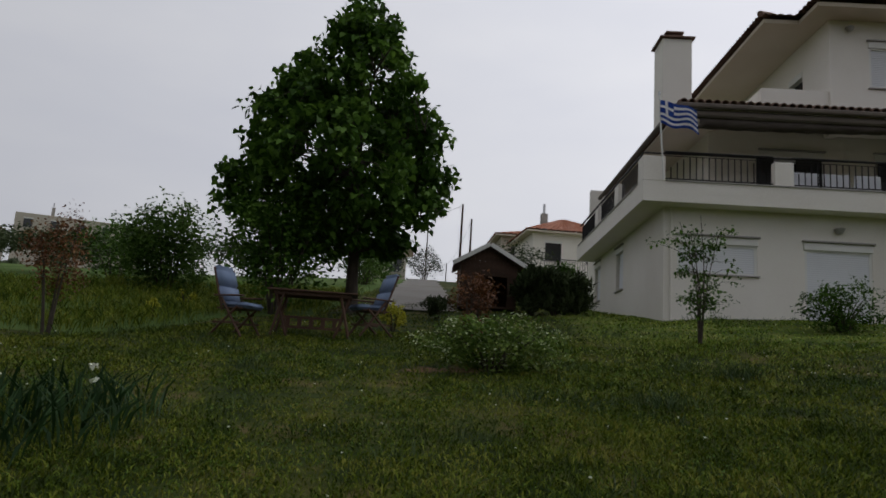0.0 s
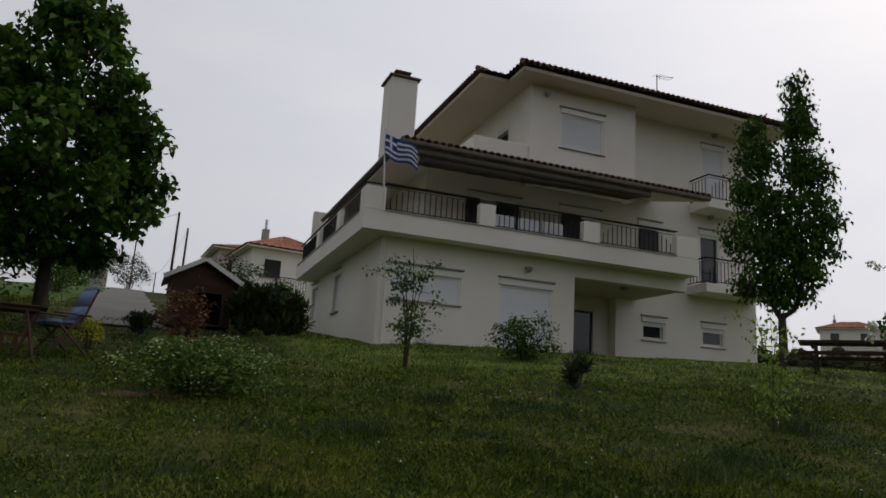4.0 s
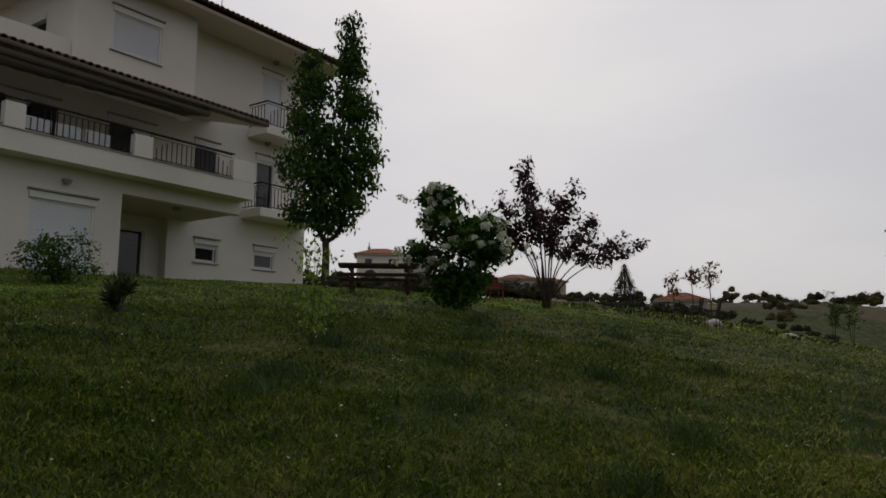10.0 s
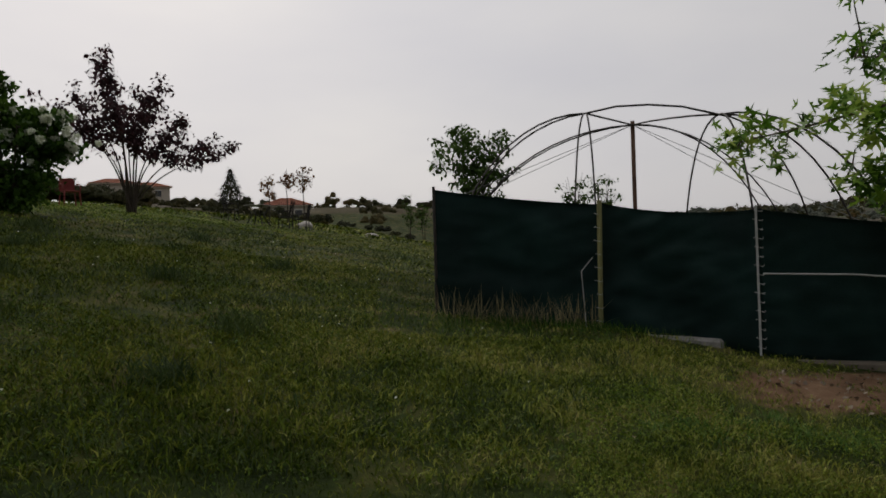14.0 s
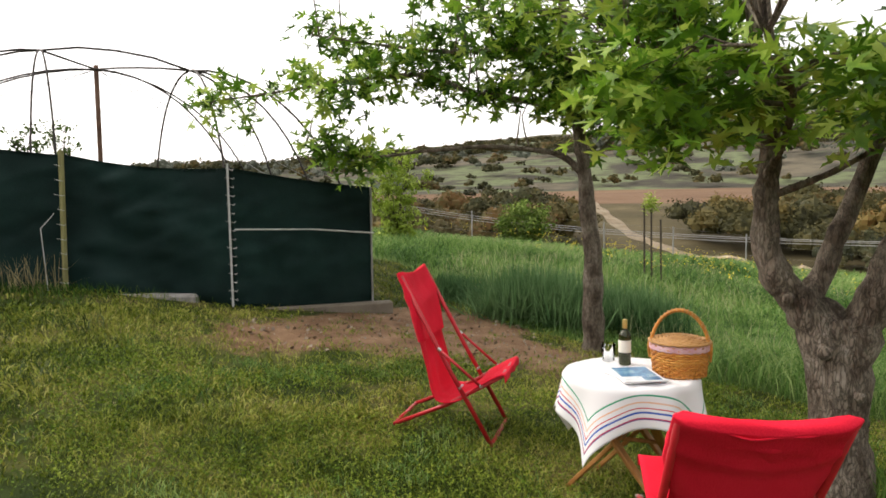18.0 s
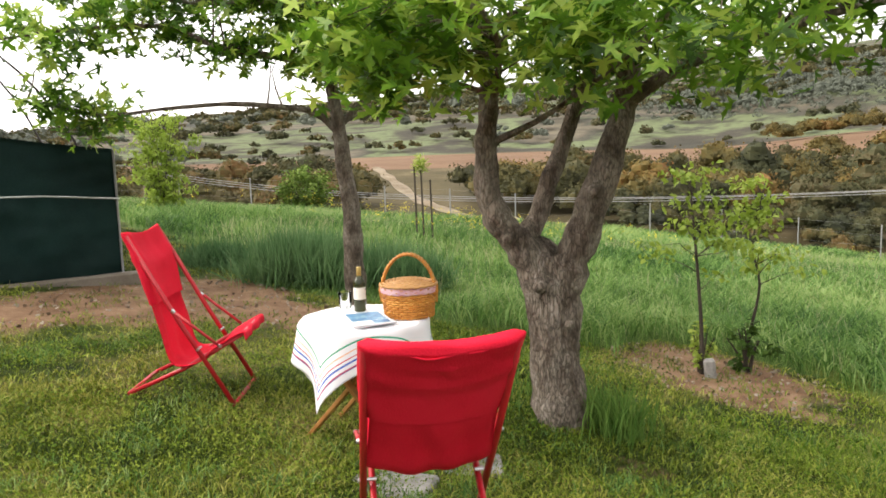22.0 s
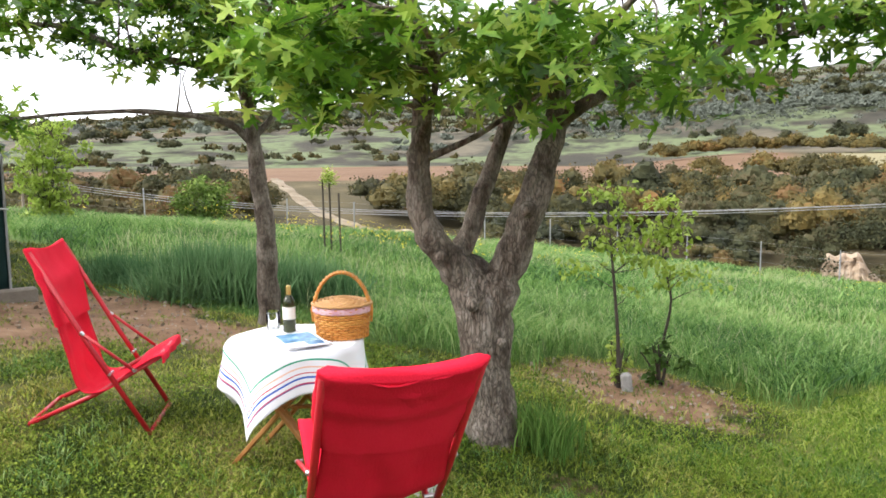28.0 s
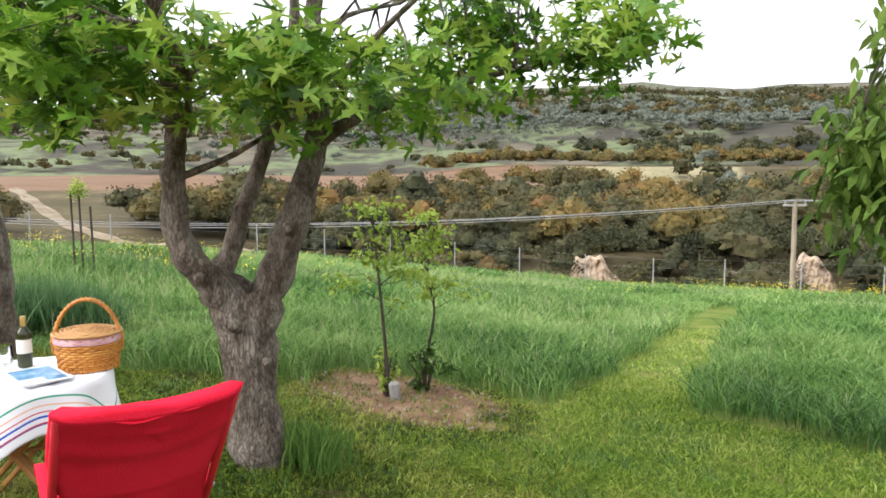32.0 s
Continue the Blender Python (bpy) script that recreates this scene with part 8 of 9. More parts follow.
bush("silver_tree", "pale silvery tree at the driveway's crest", -3.1, 66.0, 1.7, 1.6, 3.4, M_SILVER, 1800, size=0.16, seed=206, category="tree", lift=0.5)
for x, y, w, hh in ((0.45, 39.0, 0.2, 1.7), (1.15, 39.4, 0.45, 1.35)):
    o = tagged(part("gate_pillar", boxbm(-w, w, -0.2, 0.2, -0.3, hh, bevel=0.03), M_CREAM), "rough brown gate pillar beside the driveway", "gate pillar", "gate pillars")
    o.matrix_world = pose(x, y, gz(x, y), 0, 0, 5)


# the flag at the balcony's corner
def flag():
    z = 6.6
    t = thing("flag", pose(4.95, YB - 0.08, z), "blue and white striped flag on a pole at the balcony", "flag")
    part("pole", tubebm([(0, 0, 0), (-0.16, -0.12, 2.15)], 0.022, 7), M_SHBOX, t)
    part("finial", tubebm([(-0.16, -0.12, 2.15), (-0.165, -0.125, 2.24)], 0.03, 7), M_STEEL, t)
    blue = mat("flag_blue", [(0.03, 0.08, 0.36), (0.05, 0.12, 0.44)], 5, 0.8, 0.1, 80, trans=0.4)
    white = mat("flag_white", [(0.74, 0.75, 0.77), (0.84, 0.84, 0.85)], 5, 0.8, 0.1, 80, trans=0.45)
    N = 30

    def at(u, v):
        """u along the fly, v down the hoist; the cloth ripples and droops."""
        x = -0.15 + 0.96 * u
        zz = 2.02 - 0.62 * v - 0.2 * u ** 1.3 + 0.03 * math.sin(u * 9 + v * 2)
        return Vector((x + 0.03 * v, -0.12 + 0.07 * math.sin(u * 8 - v * 1.5) * (0.3 + u), zz))

    def cloth(name, u0, u1, v0, v1, m, lift=0.0):
        bm = bmesh.new()
        k = max(2, int(N * (u1 - u0)))
        vs = [[bm.verts.new(at(u0 + (u1 - u0) * i / k, v0 + (v1 - v0) * j / 3) + Vector((0, -lift, 0))) for j in range(4)] for i in range(k + 1)]
        for a, b in zip(vs, vs[1:]):
            for j in range(3):
                bm.faces.new((a[j], a[j + 1], b[j + 1], b[j]))
        bmesh.ops.solidify(bm, geom=list(bm.faces), thickness=0.004)
        part(name, bm, m, t, smooth=True)
    for i in range(9):
        v0, v1 = i / 9, (i + 1) / 9
        u0 = 0.37 if i < 5 else 0
        cloth("stripe", u0, 1, v0, v1, blue if i % 2 == 0 else white)
    cloth("canton", 0, 0.148, 0, 2 / 9, blue)
    cloth("canton", 0.222, 0.37, 0, 2 / 9, blue)
    cloth("canton", 0, 0.148, 3 / 9, 5 / 9, blue)
    cloth("canton", 0.222, 0.37, 3 / 9, 5 / 9, blue)
    cloth("cross_bar", 0, 0.37, 2 / 9, 3 / 9, white)
    cloth("cross_bar", 0.148, 0.222, 0, 2 / 9, white)
    cloth("cross_bar", 0.148, 0.222, 3 / 9, 5 / 9, white)


flag()


# plastic garden furniture on the balcony
def balcony_sofa(x):
    t = thing("balcony_bench", pose(x, 19.3, 6.3), "pale balcony seat standing behind the railing", "chair", "pale seats on the balcony")
    part("seat", boxbm(-0.35, 0.35, -0.3, 0.3, 0.32, 0.42, bevel=0.02), M_SHBOX, t)
    part("backrest", boxbm(-0.35, 0.35, -0.34, -0.28, 0.42, 0.88, bevel=0.02), M_SHUTTER, t)
    for sx in (-0.3, 0.3):
        for sy in (-0.25, 0.25):
            part("leg", boxbm(sx - 0.025, sx + 0.025, sy - 0.025, sy + 0.025, 0, 0.318), M_SHBOX, t)


for x in (8.75, 9.55, 10.35):
    balcony_sofa(x)


# ---- the far country ----
def far_bushes(name, label, spots, mat_leaf, leaves, leaf_size, seed, lobes=9, body=False):
    """Thickets: spots as arrays of x, y, radius, height. Each crown is heaped up from lobes of leaf sprays."""
    rng = np.random.default_rng(seed)
    x, y, r, h = spots
    n = len(x)
    z = ground_np(x, y)
    per = max(3, leaves // lobes)
    a = rng.uniform(0, 2 * np.pi, (n, lobes))
    f = np.sqrt(rng.uniform(0, 1, (n, lobes))) * 0.72
    top = 0.28 + 0.42 * (1 - f) * rng.uniform(0.6, 1.3, (n, lobes))
    c = np.stack([x[:, None] + f * np.cos(a) * r[:, None], y[:, None] + f * np.sin(a) * r[:, None], z[:, None] + top * h[:, None]], 2)
    rl = r[:, None] * rng.uniform(0.3, 0.5, (n, lobes))
    d = rng.normal(0, 1, (n, lobes, per, 3))
    d /= np.linalg.norm(d, axis=3)[..., None]
    d[..., 2] = np.abs(d[..., 2]) - 0.35 * rng.uniform(0, 1, d.shape[:3])
    p = c[:, :, None, :] + d * (rl[..., None] * rng.uniform(0.72, 1.2, (n, lobes, per)))[..., None] * np.array([1, 1, 0.95])
    nv = d + rng.normal(0, 0.55, d.shape)
    nv = (nv / np.linalg.norm(nv, axis=3)[..., None]).reshape(-1, 3)
    t = np.cross(nv, rng.normal(0, 1, nv.shape))
    t /= np.linalg.norm(t, axis=1)[:, None] + 1e-9
    b = np.cross(nv, t)
    size = leaf_size * np.repeat(np.clip(r / 3.0, 0.6, 2.0), lobes * per) * rng.uniform(0.6, 1.3, n * lobes * per)
    p = p.reshape(-1, 3)
    sz = size[:, None]
    v = np.stack([p - t * sz * 0.5, p + b * sz * 0.32 + t * sz * 0.1, p + t * sz * 0.55, p - b * sz * 0.34 + nv * sz * 0.1], 1)
    if body:
        # the dense inner foliage of each lobe, lumpy and closed
        th, ph = np.linspace(0, 2 * np.pi, 10)[:9], np.linspace(-0.5, 1.45, 6)
        tt, pp = np.meshgrid(np.append(th, 0.0), ph, indexing="ij")
        g = np.stack([np.cos(pp) * np.cos(tt), np.cos(pp) * np.sin(tt), np.sin(pp)], 2)
        k = rl[:, :, None, None] * rng.uniform(0.45, 0.82, (n, lobes, 10, 6))
        k[:, :, 9] = k[:, :, 0]
        q = c[:, :, None, None, :] + g[None, None] * k[..., None]
        core = np.stack([q[:, :, :-1, :-1], q[:, :, 1:, :-1], q[:, :, 1:, 1:], q[:, :, :-1, 1:]], 4).reshape(-1, 4, 3)
        v = np.concatenate([v, core])
    return tagged(part(name, fast_mesh(name, v, 4, mat_leaf), mat_leaf), label, "thicket", kind="stuff")


def polar(rng, n, az0, az1, r0, r1, power=0.5):
    a = np.radians(rng.uniform(az0, az1, n))
    r = r0 + (r1 - r0) * rng.uniform(0, 1, n) ** power
    return r * np.sin(a), r * np.cos(a)


def far_country():
    rng = np.random.default_rng(300)
    # the bank beyond the gully: dense scrub oak of several tints
    for k, (count, r0, r1, m, words) in enumerate(((170, 66, 120, M_BUSH, "dense olive-green scrub oak on the bank"), (80, 76, 122, M_GOLD, "golden-brown scrub oak turning on the bank"), (130, 62, 116, M_DARKSCRUB, "dark grey-green scrub in the gully and bank"))):
        x, y = polar(rng, count, 94, 224, r0, r1, 0.8)
        keep = dist_to_line(x, y, TRACK_LINE) > 6
        keep &= (np.hypot(x - 3.4, y + 67) > 4.5) & (np.hypot(x + 12, y + 67) > 4.5) & (np.hypot(x - 42, y + 58) > 6)
        # the slope below the track is grazed bare
        az = np.degrees(np.arctan2(x, y)) % 360
        keep &= ~((az > 133) & (az < 150) & (np.hypot(x, y) < np.interp(az, [133, 136, 140, 144, 150], [175, 160, 104, 86, 76])))
        x, y = x[keep], y[keep]
        rr = np.hypot(x, y)
        r = rng.uniform(2.6, 5.4, len(x)) * np.clip(rr / 92, 0.6, 1.1)
        far_bushes("scrub_thicket", words, (x, y, r, r * rng.uniform(1.2, 1.75, len(x))), m, 1250, 0.24, 301 + 20 * k, 14, True)
    # tall dark scrub closing the bank on the enclosure's side
    x, y = polar(rng, 60, 112, 133, 84, 124, 0.8)
    keep = dist_to_line(x, y, TRACK_LINE) > 6
    x, y = x[keep], y[keep]
    r = rng.uniform(3.2, 5.4, len(x))
    far_bushes("scrub_thicket", "tall olive-brown scrub oak along the bank", (x, y, r, r * rng.uniform(1.2, 1.7, len(x))), M_BUSH, 900, 0.26, 381, 12, True)
    # low scrub down in the gully
    for k, (count, m, words) in enumerate(((260, M_DARKSCRUB, "low dark scrub in the gully"), (120, M_BUSH, "low olive scrub in the gully"))):
        x, y = polar(rng, count, 96, 216, 60, 86, 0.9)
        az = np.degrees(np.arctan2(x, y)) % 360
        keep = (np.hypot(x - 3.4, y + 66) > 4.2) & (np.hypot(x + 12, y + 66) > 5) & ~((az > 134) & (az < 150))
        x, y = x[keep], y[keep]
        r = rng.uniform(1.3, 2.5, len(x))
        far_bushes("scrub_thicket", words, (x, y, r, r * rng.uniform(1.2, 1.7, len(x))), m, 240, 0.22, 391 + 20 * k, 8, True)
    # hedge rows and groves on the fields
    xs, ys = [], []
    for k in range(26):
        r0 = rng.uniform(240, 950)
        a0 = rng.uniform(95, 225)
        L = rng.uniform(10, 38)
        n = int(L * r0 / 260) + 6
        a = np.radians(a0 + np.linspace(0, L, n) + rng.normal(0, 0.3, n))
        rr = r0 + np.linspace(0, rng.uniform(-60, 60), n) + rng.normal(0, 4, n)
        xs.append(rr * np.sin(a))
        ys.append(rr * np.cos(a))
    x2, y2 = polar(rng, 500, 92, 225, 260, 1000, 0.8)
    x, y = np.concatenate(xs + [x2]), np.concatenate(ys + [y2])
    r = rng.uniform(2.0, 5.5, len(x)) * np.clip(np.hypot(x, y) / 450, 0.8, 1.6)
    far_bushes("hedgerow", "distant hedgerows and trees across the fields", (x, y, r, r * rng.uniform(1.0, 1.4, len(x))), M_BUSH, 42, 1.35, 302, 7)
    # olive groves in rows
    gx, gy = [], []
    for k in range(6):
        r0, a0 = rng.uniform(300, 800), rng.uniform(110, 215)
        cx, cy = r0 * math.sin(math.radians(a0)), r0 * math.cos(math.radians(a0))
        ii, jj = np.meshgrid(np.arange(14), np.arange(9))
        gx.append(cx + (ii * 10 + jj * 2 + rng.normal(0, 0.8, ii.shape)).ravel())
        gy.append(cy + (jj * 11 + rng.normal(0, 0.8, ii.shape)).ravel())
    x, y = np.concatenate(gx), np.concatenate(gy)
    r = rng.uniform(2.2, 3.4, len(x))
    far_bushes("olive_grove", "distant olive grove planted in rows", (x, y, r, r * 1.3), M_SILVER, 60, 0.9, 303, 6)
    # hedges and copses on the near fields
    for k, (count, m, words) in enumerate(((620, M_DARKSCRUB, "dark copses between the valley fields"), (440, M_BUSH, "olive-brown copses between the valley fields"), (420, M_SILVER, "silvery olive trees on the valley fields"))):
        x, y = polar(rng, count, 92, 222, 175, 620, 0.85)
        rr, az = np.hypot(x, y), np.arctan2(x, y)
        keep = (np.sin(rr * 0.05 + 1.2 * np.sin(az * 7 + k) + 2 * k) > -0.1) & ~((rr < 255) & (rr > 186 + 14 * np.sin(az * 23)) & (az > 2.25) & (az < 2.95)) & ~((rr < 250) & (az >= 2.9) & (az < 3.4))
        x, y = x[keep], y[keep]
        r = rng.uniform(2.8, 6.4, len(x)) * np.clip(np.hypot(x, y) / 350, 0.8, 1.4)
        far_bushes("field_copse", words, (x, y, r, r * 1.15), m, 70, 0.9, 340 + 7 * k, 5, True)
    # overgrown golden hedge behind the stubble, with a few orange oaks before it
    a = np.radians(np.linspace(164, 202, 76) + rng.normal(0, 0.25, 76))
    rr = 228 + rng.normal(0, 4, 76)
    x, y = rr * np.sin(a), rr * np.cos(a)
    r = rng.uniform(2.8, 4.6, 76)
    far_bushes("field_hedge", "overgrown golden-green hedge between two fields", (x, y, r, r * rng.uniform(1.25, 1.8, 76)), M_GOLD, 420, 0.5, 361, 9, True)
    a = np.radians(np.concatenate([rng.uniform(167, 177, 12), rng.uniform(189, 198, 10)]))
    rr = rng.uniform(150, 176, 22)
    x, y = rr * np.sin(a), rr * np.cos(a)
    r = rng.uniform(3.2, 5.0, 22)
    far_bushes("scrub_thicket", "orange-brown scrub oaks at the top of the bank", (x, y, r, r * rng.uniform(1.2, 1.6, 22)), M_GOLD, 900, 0.34, 363, 12, True)
    a = np.radians(np.array([186.2, 187.6, 191.0, 192.6, 193.6]))
    x, y = 158 * np.sin(a), 158 * np.cos(a)
    far_bushes("willow_scrub", "pale silvery bushes on the bank's top", (x, y, np.array([2.9, 2.6, 3.0, 3.2, 2.4]), np.array([5.6, 4.8, 5.6, 6.0, 4.6])), M_SILVER, 900, 0.34, 364, 10, True)
    a = np.radians(np.array([172.6, 175.8, 177.0, 181.2, 183.8, 185.0, 187.5, 188.6, 191, 194]))
    rr = np.array([262, 268, 270, 262, 275, 278, 264, 262, 275, 270])
    x, y = rr * np.sin(a), rr * np.cos(a)
    r = np.array([4.2, 5.5, 4.5, 7.2, 5.5, 5.0, 6.0, 5.0, 5.5, 6.0])
    far_bushes("field_trees", "round dark trees dotted along a field", (x, y, r, r * 1.35), M_DARKSCRUB, 600, 0.5, 365, 10, True)
    # pale olive woods on the shelf behind
    x, y = polar(rng, 1700, 158, 204, 320, 560, 0.9)
    r = rng.uniform(2.6, 4.4, len(x))
    far_bushes("olive_grove", "pale grey-green olive woods on the far shelf", (x, y, r, r * 1.15), M_SILVER, 60, 0.9, 366, 5, True)
    # woods in bands on the hillsides
    for k, (count, m, words) in enumerate(((1100, M_DARKSCRUB, "dark scrub in bands across the hillsides"), (1300, M_BUSH, "olive-brown scrub on the far hillsides"))):
        x, y = polar(rng, count, 84, 225, 330, 980, 0.9)
        rr, az = np.hypot(x, y), np.arctan2(x, y)
        keep = np.sin(rr * 0.021 + 1.6 * np.sin(az * 5 + k) + k) + 0.5 * np.sin(az * 17 + rr * 0.01) > np.where(az < 2.7, 0.75, 0.55)
        x, y = x[keep], y[keep]
        r = rng.uniform(2.4, 6.0, len(x)) * np.clip(np.hypot(x, y) / 700, 0.8, 1.0)
        far_bushes("hill_scrub", words, (x, y, r, r * 0.85), m, 60, 1.3, 304 + 40 * k, 6)
    # trees past the lawn, to the east
    x, y = polar(rng, 110, 62, 98, 75, 200, 0.7)
    r = rng.uniform(0.8, 1.9, len(x))
    far_bushes("tree_belt", "low belt of trees and olives beyond the lawn", (x, y, r, r * rng.uniform(1.1, 1.9, len(x))), M_BUSH, 160, 0.26, 305, body=True)
    x, y = polar(rng, 560, 44, 94, 140, 330, 0.7)
    r = rng.uniform(1.4, 3.2, len(x))
    far_bushes("tree_belt", "dark belt of trees along the eastern skyline", (x, y, r, r * rng.uniform(1.1, 1.7, len(x))), M_DARKSCRUB, 110, 0.42, 306, lobes=6, body=True)
    # clipped dark hedge along the garden's eastern edge
    u = np.linspace(0, 0.62, 70)
    x, y = 32 + 14 * u + rng.normal(0, 0.3, 70), 34 - 20 * u + rng.normal(0, 0.3, 70)
    r = rng.uniform(0.8, 1.2, 70)
    far_bushes("hedge", "dark hedge along the garden's eastern edge", (x, y, r, r * rng.uniform(1.6, 2.0, 70)), M_DARKSCRUB, 260, 0.2, 309, body=True)
    # trees behind the house and the neighbours
    x, y = polar(rng, 330, -50, 42, 75, 190, 0.7)
    keep = np.abs(x + 2) > 6
    x, y = x[keep], y[keep]
    r = rng.uniform(1.3, 2.6, len(x))
    far_bushes("tree_belt", "mixed trees among the neighbouring gardens", (x, y, r, r * rng.uniform(1.0, 1.5, len(x))), M_LEAFO, 150, 0.3, 307, lobes=7, body=True)
    # low shrubs dotted over the rough grass past the lawn
    x, y = polar(rng, 26, 62, 92, 36, 62, 0.8)
    r = rng.uniform(0.3, 0.8, len(x))
    far_bushes("rough_shrub", "low dark shrubs dotted over the rough grass", (x, y, r, r * rng.uniform(1.2, 1.8, len(x))), M_DARKSCRUB, 160, 0.2, 308, lobes=5, body=True)


far_country()

# tall pointed conifer on the eastern skyline
cf = thing("conifer", pose(92.8, 37.1, gz(92.8, 37.1)), "dark pointed conifer on the skyline", "conifer")
part("trunk", tubebm([(0, 0, -0.5), (0, 0, 6.4)], [0.22, 0.03], 8), M_BARKD, cf)
rg = np.random.default_rng(12)
pc = profile_clumps(rg, 1500, [1.0, 2.0, 4.0, 6.7], [2.0, 1.9, 1.1, 0.05], None, 0.3)
part("crown", fast_mesh("crown", leaf_verts(rg, pc, 0.55, SLIM, 0.4), 4, M_DARKSCRUB), M_DARKSCRUB, cf)


def dirt_track():
    """A rutted track as a ribbon lying on the slope."""
    pts = [Vector((*p, 0)) for p in TRACK_LINE]
    line = []
    for i in range(len(pts) - 1):
        a, b, c, d = pts[max(i - 1, 0)], pts[i], pts[i + 1], pts[min(i + 2, len(pts) - 1)]
        for k in range(10):
            t = k / 10
            line.append(0.5 * ((2 * b) + (c - a) * t + (2 * a - 5 * b + 4 * c - d) * t * t + (3 * b - a - 3 * c + d) * t ** 3))
    bm = bmesh.new()
    rows = []
    for i, p in enumerate(line):
        d = (line[min(i + 1, len(line) - 1)] - line[max(i - 1, 0)]).normalized()
        s = Vector((d.y, -d.x, 0))
        row = []
        for k, (u, dz) in enumerate(((-1, 0.02), (-0.7, 0.10), (-0.4, 0.06), (0, 0.16), (0.4, 0.06), (0.7, 0.10), (1, 0.02))):
            q = p + s * u * (1.1 + 0.25 * math.sin(i * 0.7 + k))
            row.append(bm.verts.new((q.x, q.y, max(gz(q.x, q.y), gz(p.x, p.y)) + dz + 0.05)))
        rows.append(row)
    for a, b in zip(rows, rows[1:]):
        for k in range(6):
            bm.faces.new((a[k], b[k], b[k + 1], a[k + 1]))
    bmesh.ops.solidify(bm, geom=list(bm.faces), thickness=0.3)
    tagged(part("dirt_track", bm, M_TRACK), "pale rutted dirt track crossing the valley slope", "track", kind="structure")


dirt_track()


def scarp(x, y, w, h, rot, label, seed):
    """A bare clay scarp: a broken, furrowed face with an overhanging edge."""
    bm = bmesh.new()
    n, m = 34, 22
    rows = []
    for i in range(n + 1):
        u = i / n * 2 - 1
        hh = h * (1 - 0.65 * max(0.0, u) ** 1.4) * min(1.0, 0.35 + (u + 1) * 2.5) * (0.95 + 0.16 * noise.noise(Vector((u * 3, seed, 0))))
        row = []
        for j in range(m + 1):
            v = j / m
            dep = 2.6 * (1 - v) ** 1.3 + 0.9 * noise.noise(Vector((u * 3, v * 2, seed))) + 0.5 * noise.noise(Vector((u * 9, v * 7, seed))) + 0.2 * noise.noise(Vector((u * 22, v * 15, seed))) + 0.5 * abs(u) ** 3
            row.append(bm.verts.new((u * w / 2, -dep + (0.6 if j == m else 0), v * hh - 1.0)))
        row.append(bm.verts.new((u * w / 2, 3.0, hh - 1.2)))
        rows.append(row)
    for a, b in zip(rows, rows[1:]):
        for j in range(len(a) - 1):
            bm.faces.new((a[j], b[j], b[j + 1], a[j + 1]))
    o = tagged(part("clay_scarp", bm, M_SOIL), label, "cliff", "bare scarps on the bank")
    o.matrix_world = pose(x, y, gz(x, y) - 0.3, 0, 0, rot)


scarp(3.6, -67.5, 5.2, 4.6, 184, "bare pale clay scarp breaking through the scrub", 1.0)
scarp(-9.5, -69.5, 6.0, 2.2, 172, "low eroded clay bank under the scrub", 2.0)
scarp(-14.6, -69.0, 3.6, 3.8, 168, "eroded pale clay scarp under the scrub", 3.0)
scarp(42.5, -61.5, 7.5, 3.2, 215, "low pale clay scarp beside the track", 4.0)
scarp(36.0, -64.5, 5.0, 2.4, 210, "low pale clay scarp beside the track", 5.0)


rgs = np.random.default_rng(71)
xs = np.array([0.2, 7.0, 1.0, 5.4, -6.0, -11.9, -12.4, -17.2, -8.4, 7.8, 3.2, -15.4, -18.6, -5.0, -10.4])
ys = np.array([-66.8, -66.5, -72.0, -72.0, -68.5, -67.5, -72.5, -68.0, -73.0, -70.5, -73.0, -73.0, -71.0, -72.0, -73.0])
rs = rgs.uniform(2.1, 3.1, len(xs))
far_bushes("scrub_thicket", "dark scrub hanging over the clay scarps", (xs, ys, rs, rs * 1.7), M_DARKSCRUB, 600, 0.3, 72, 12)


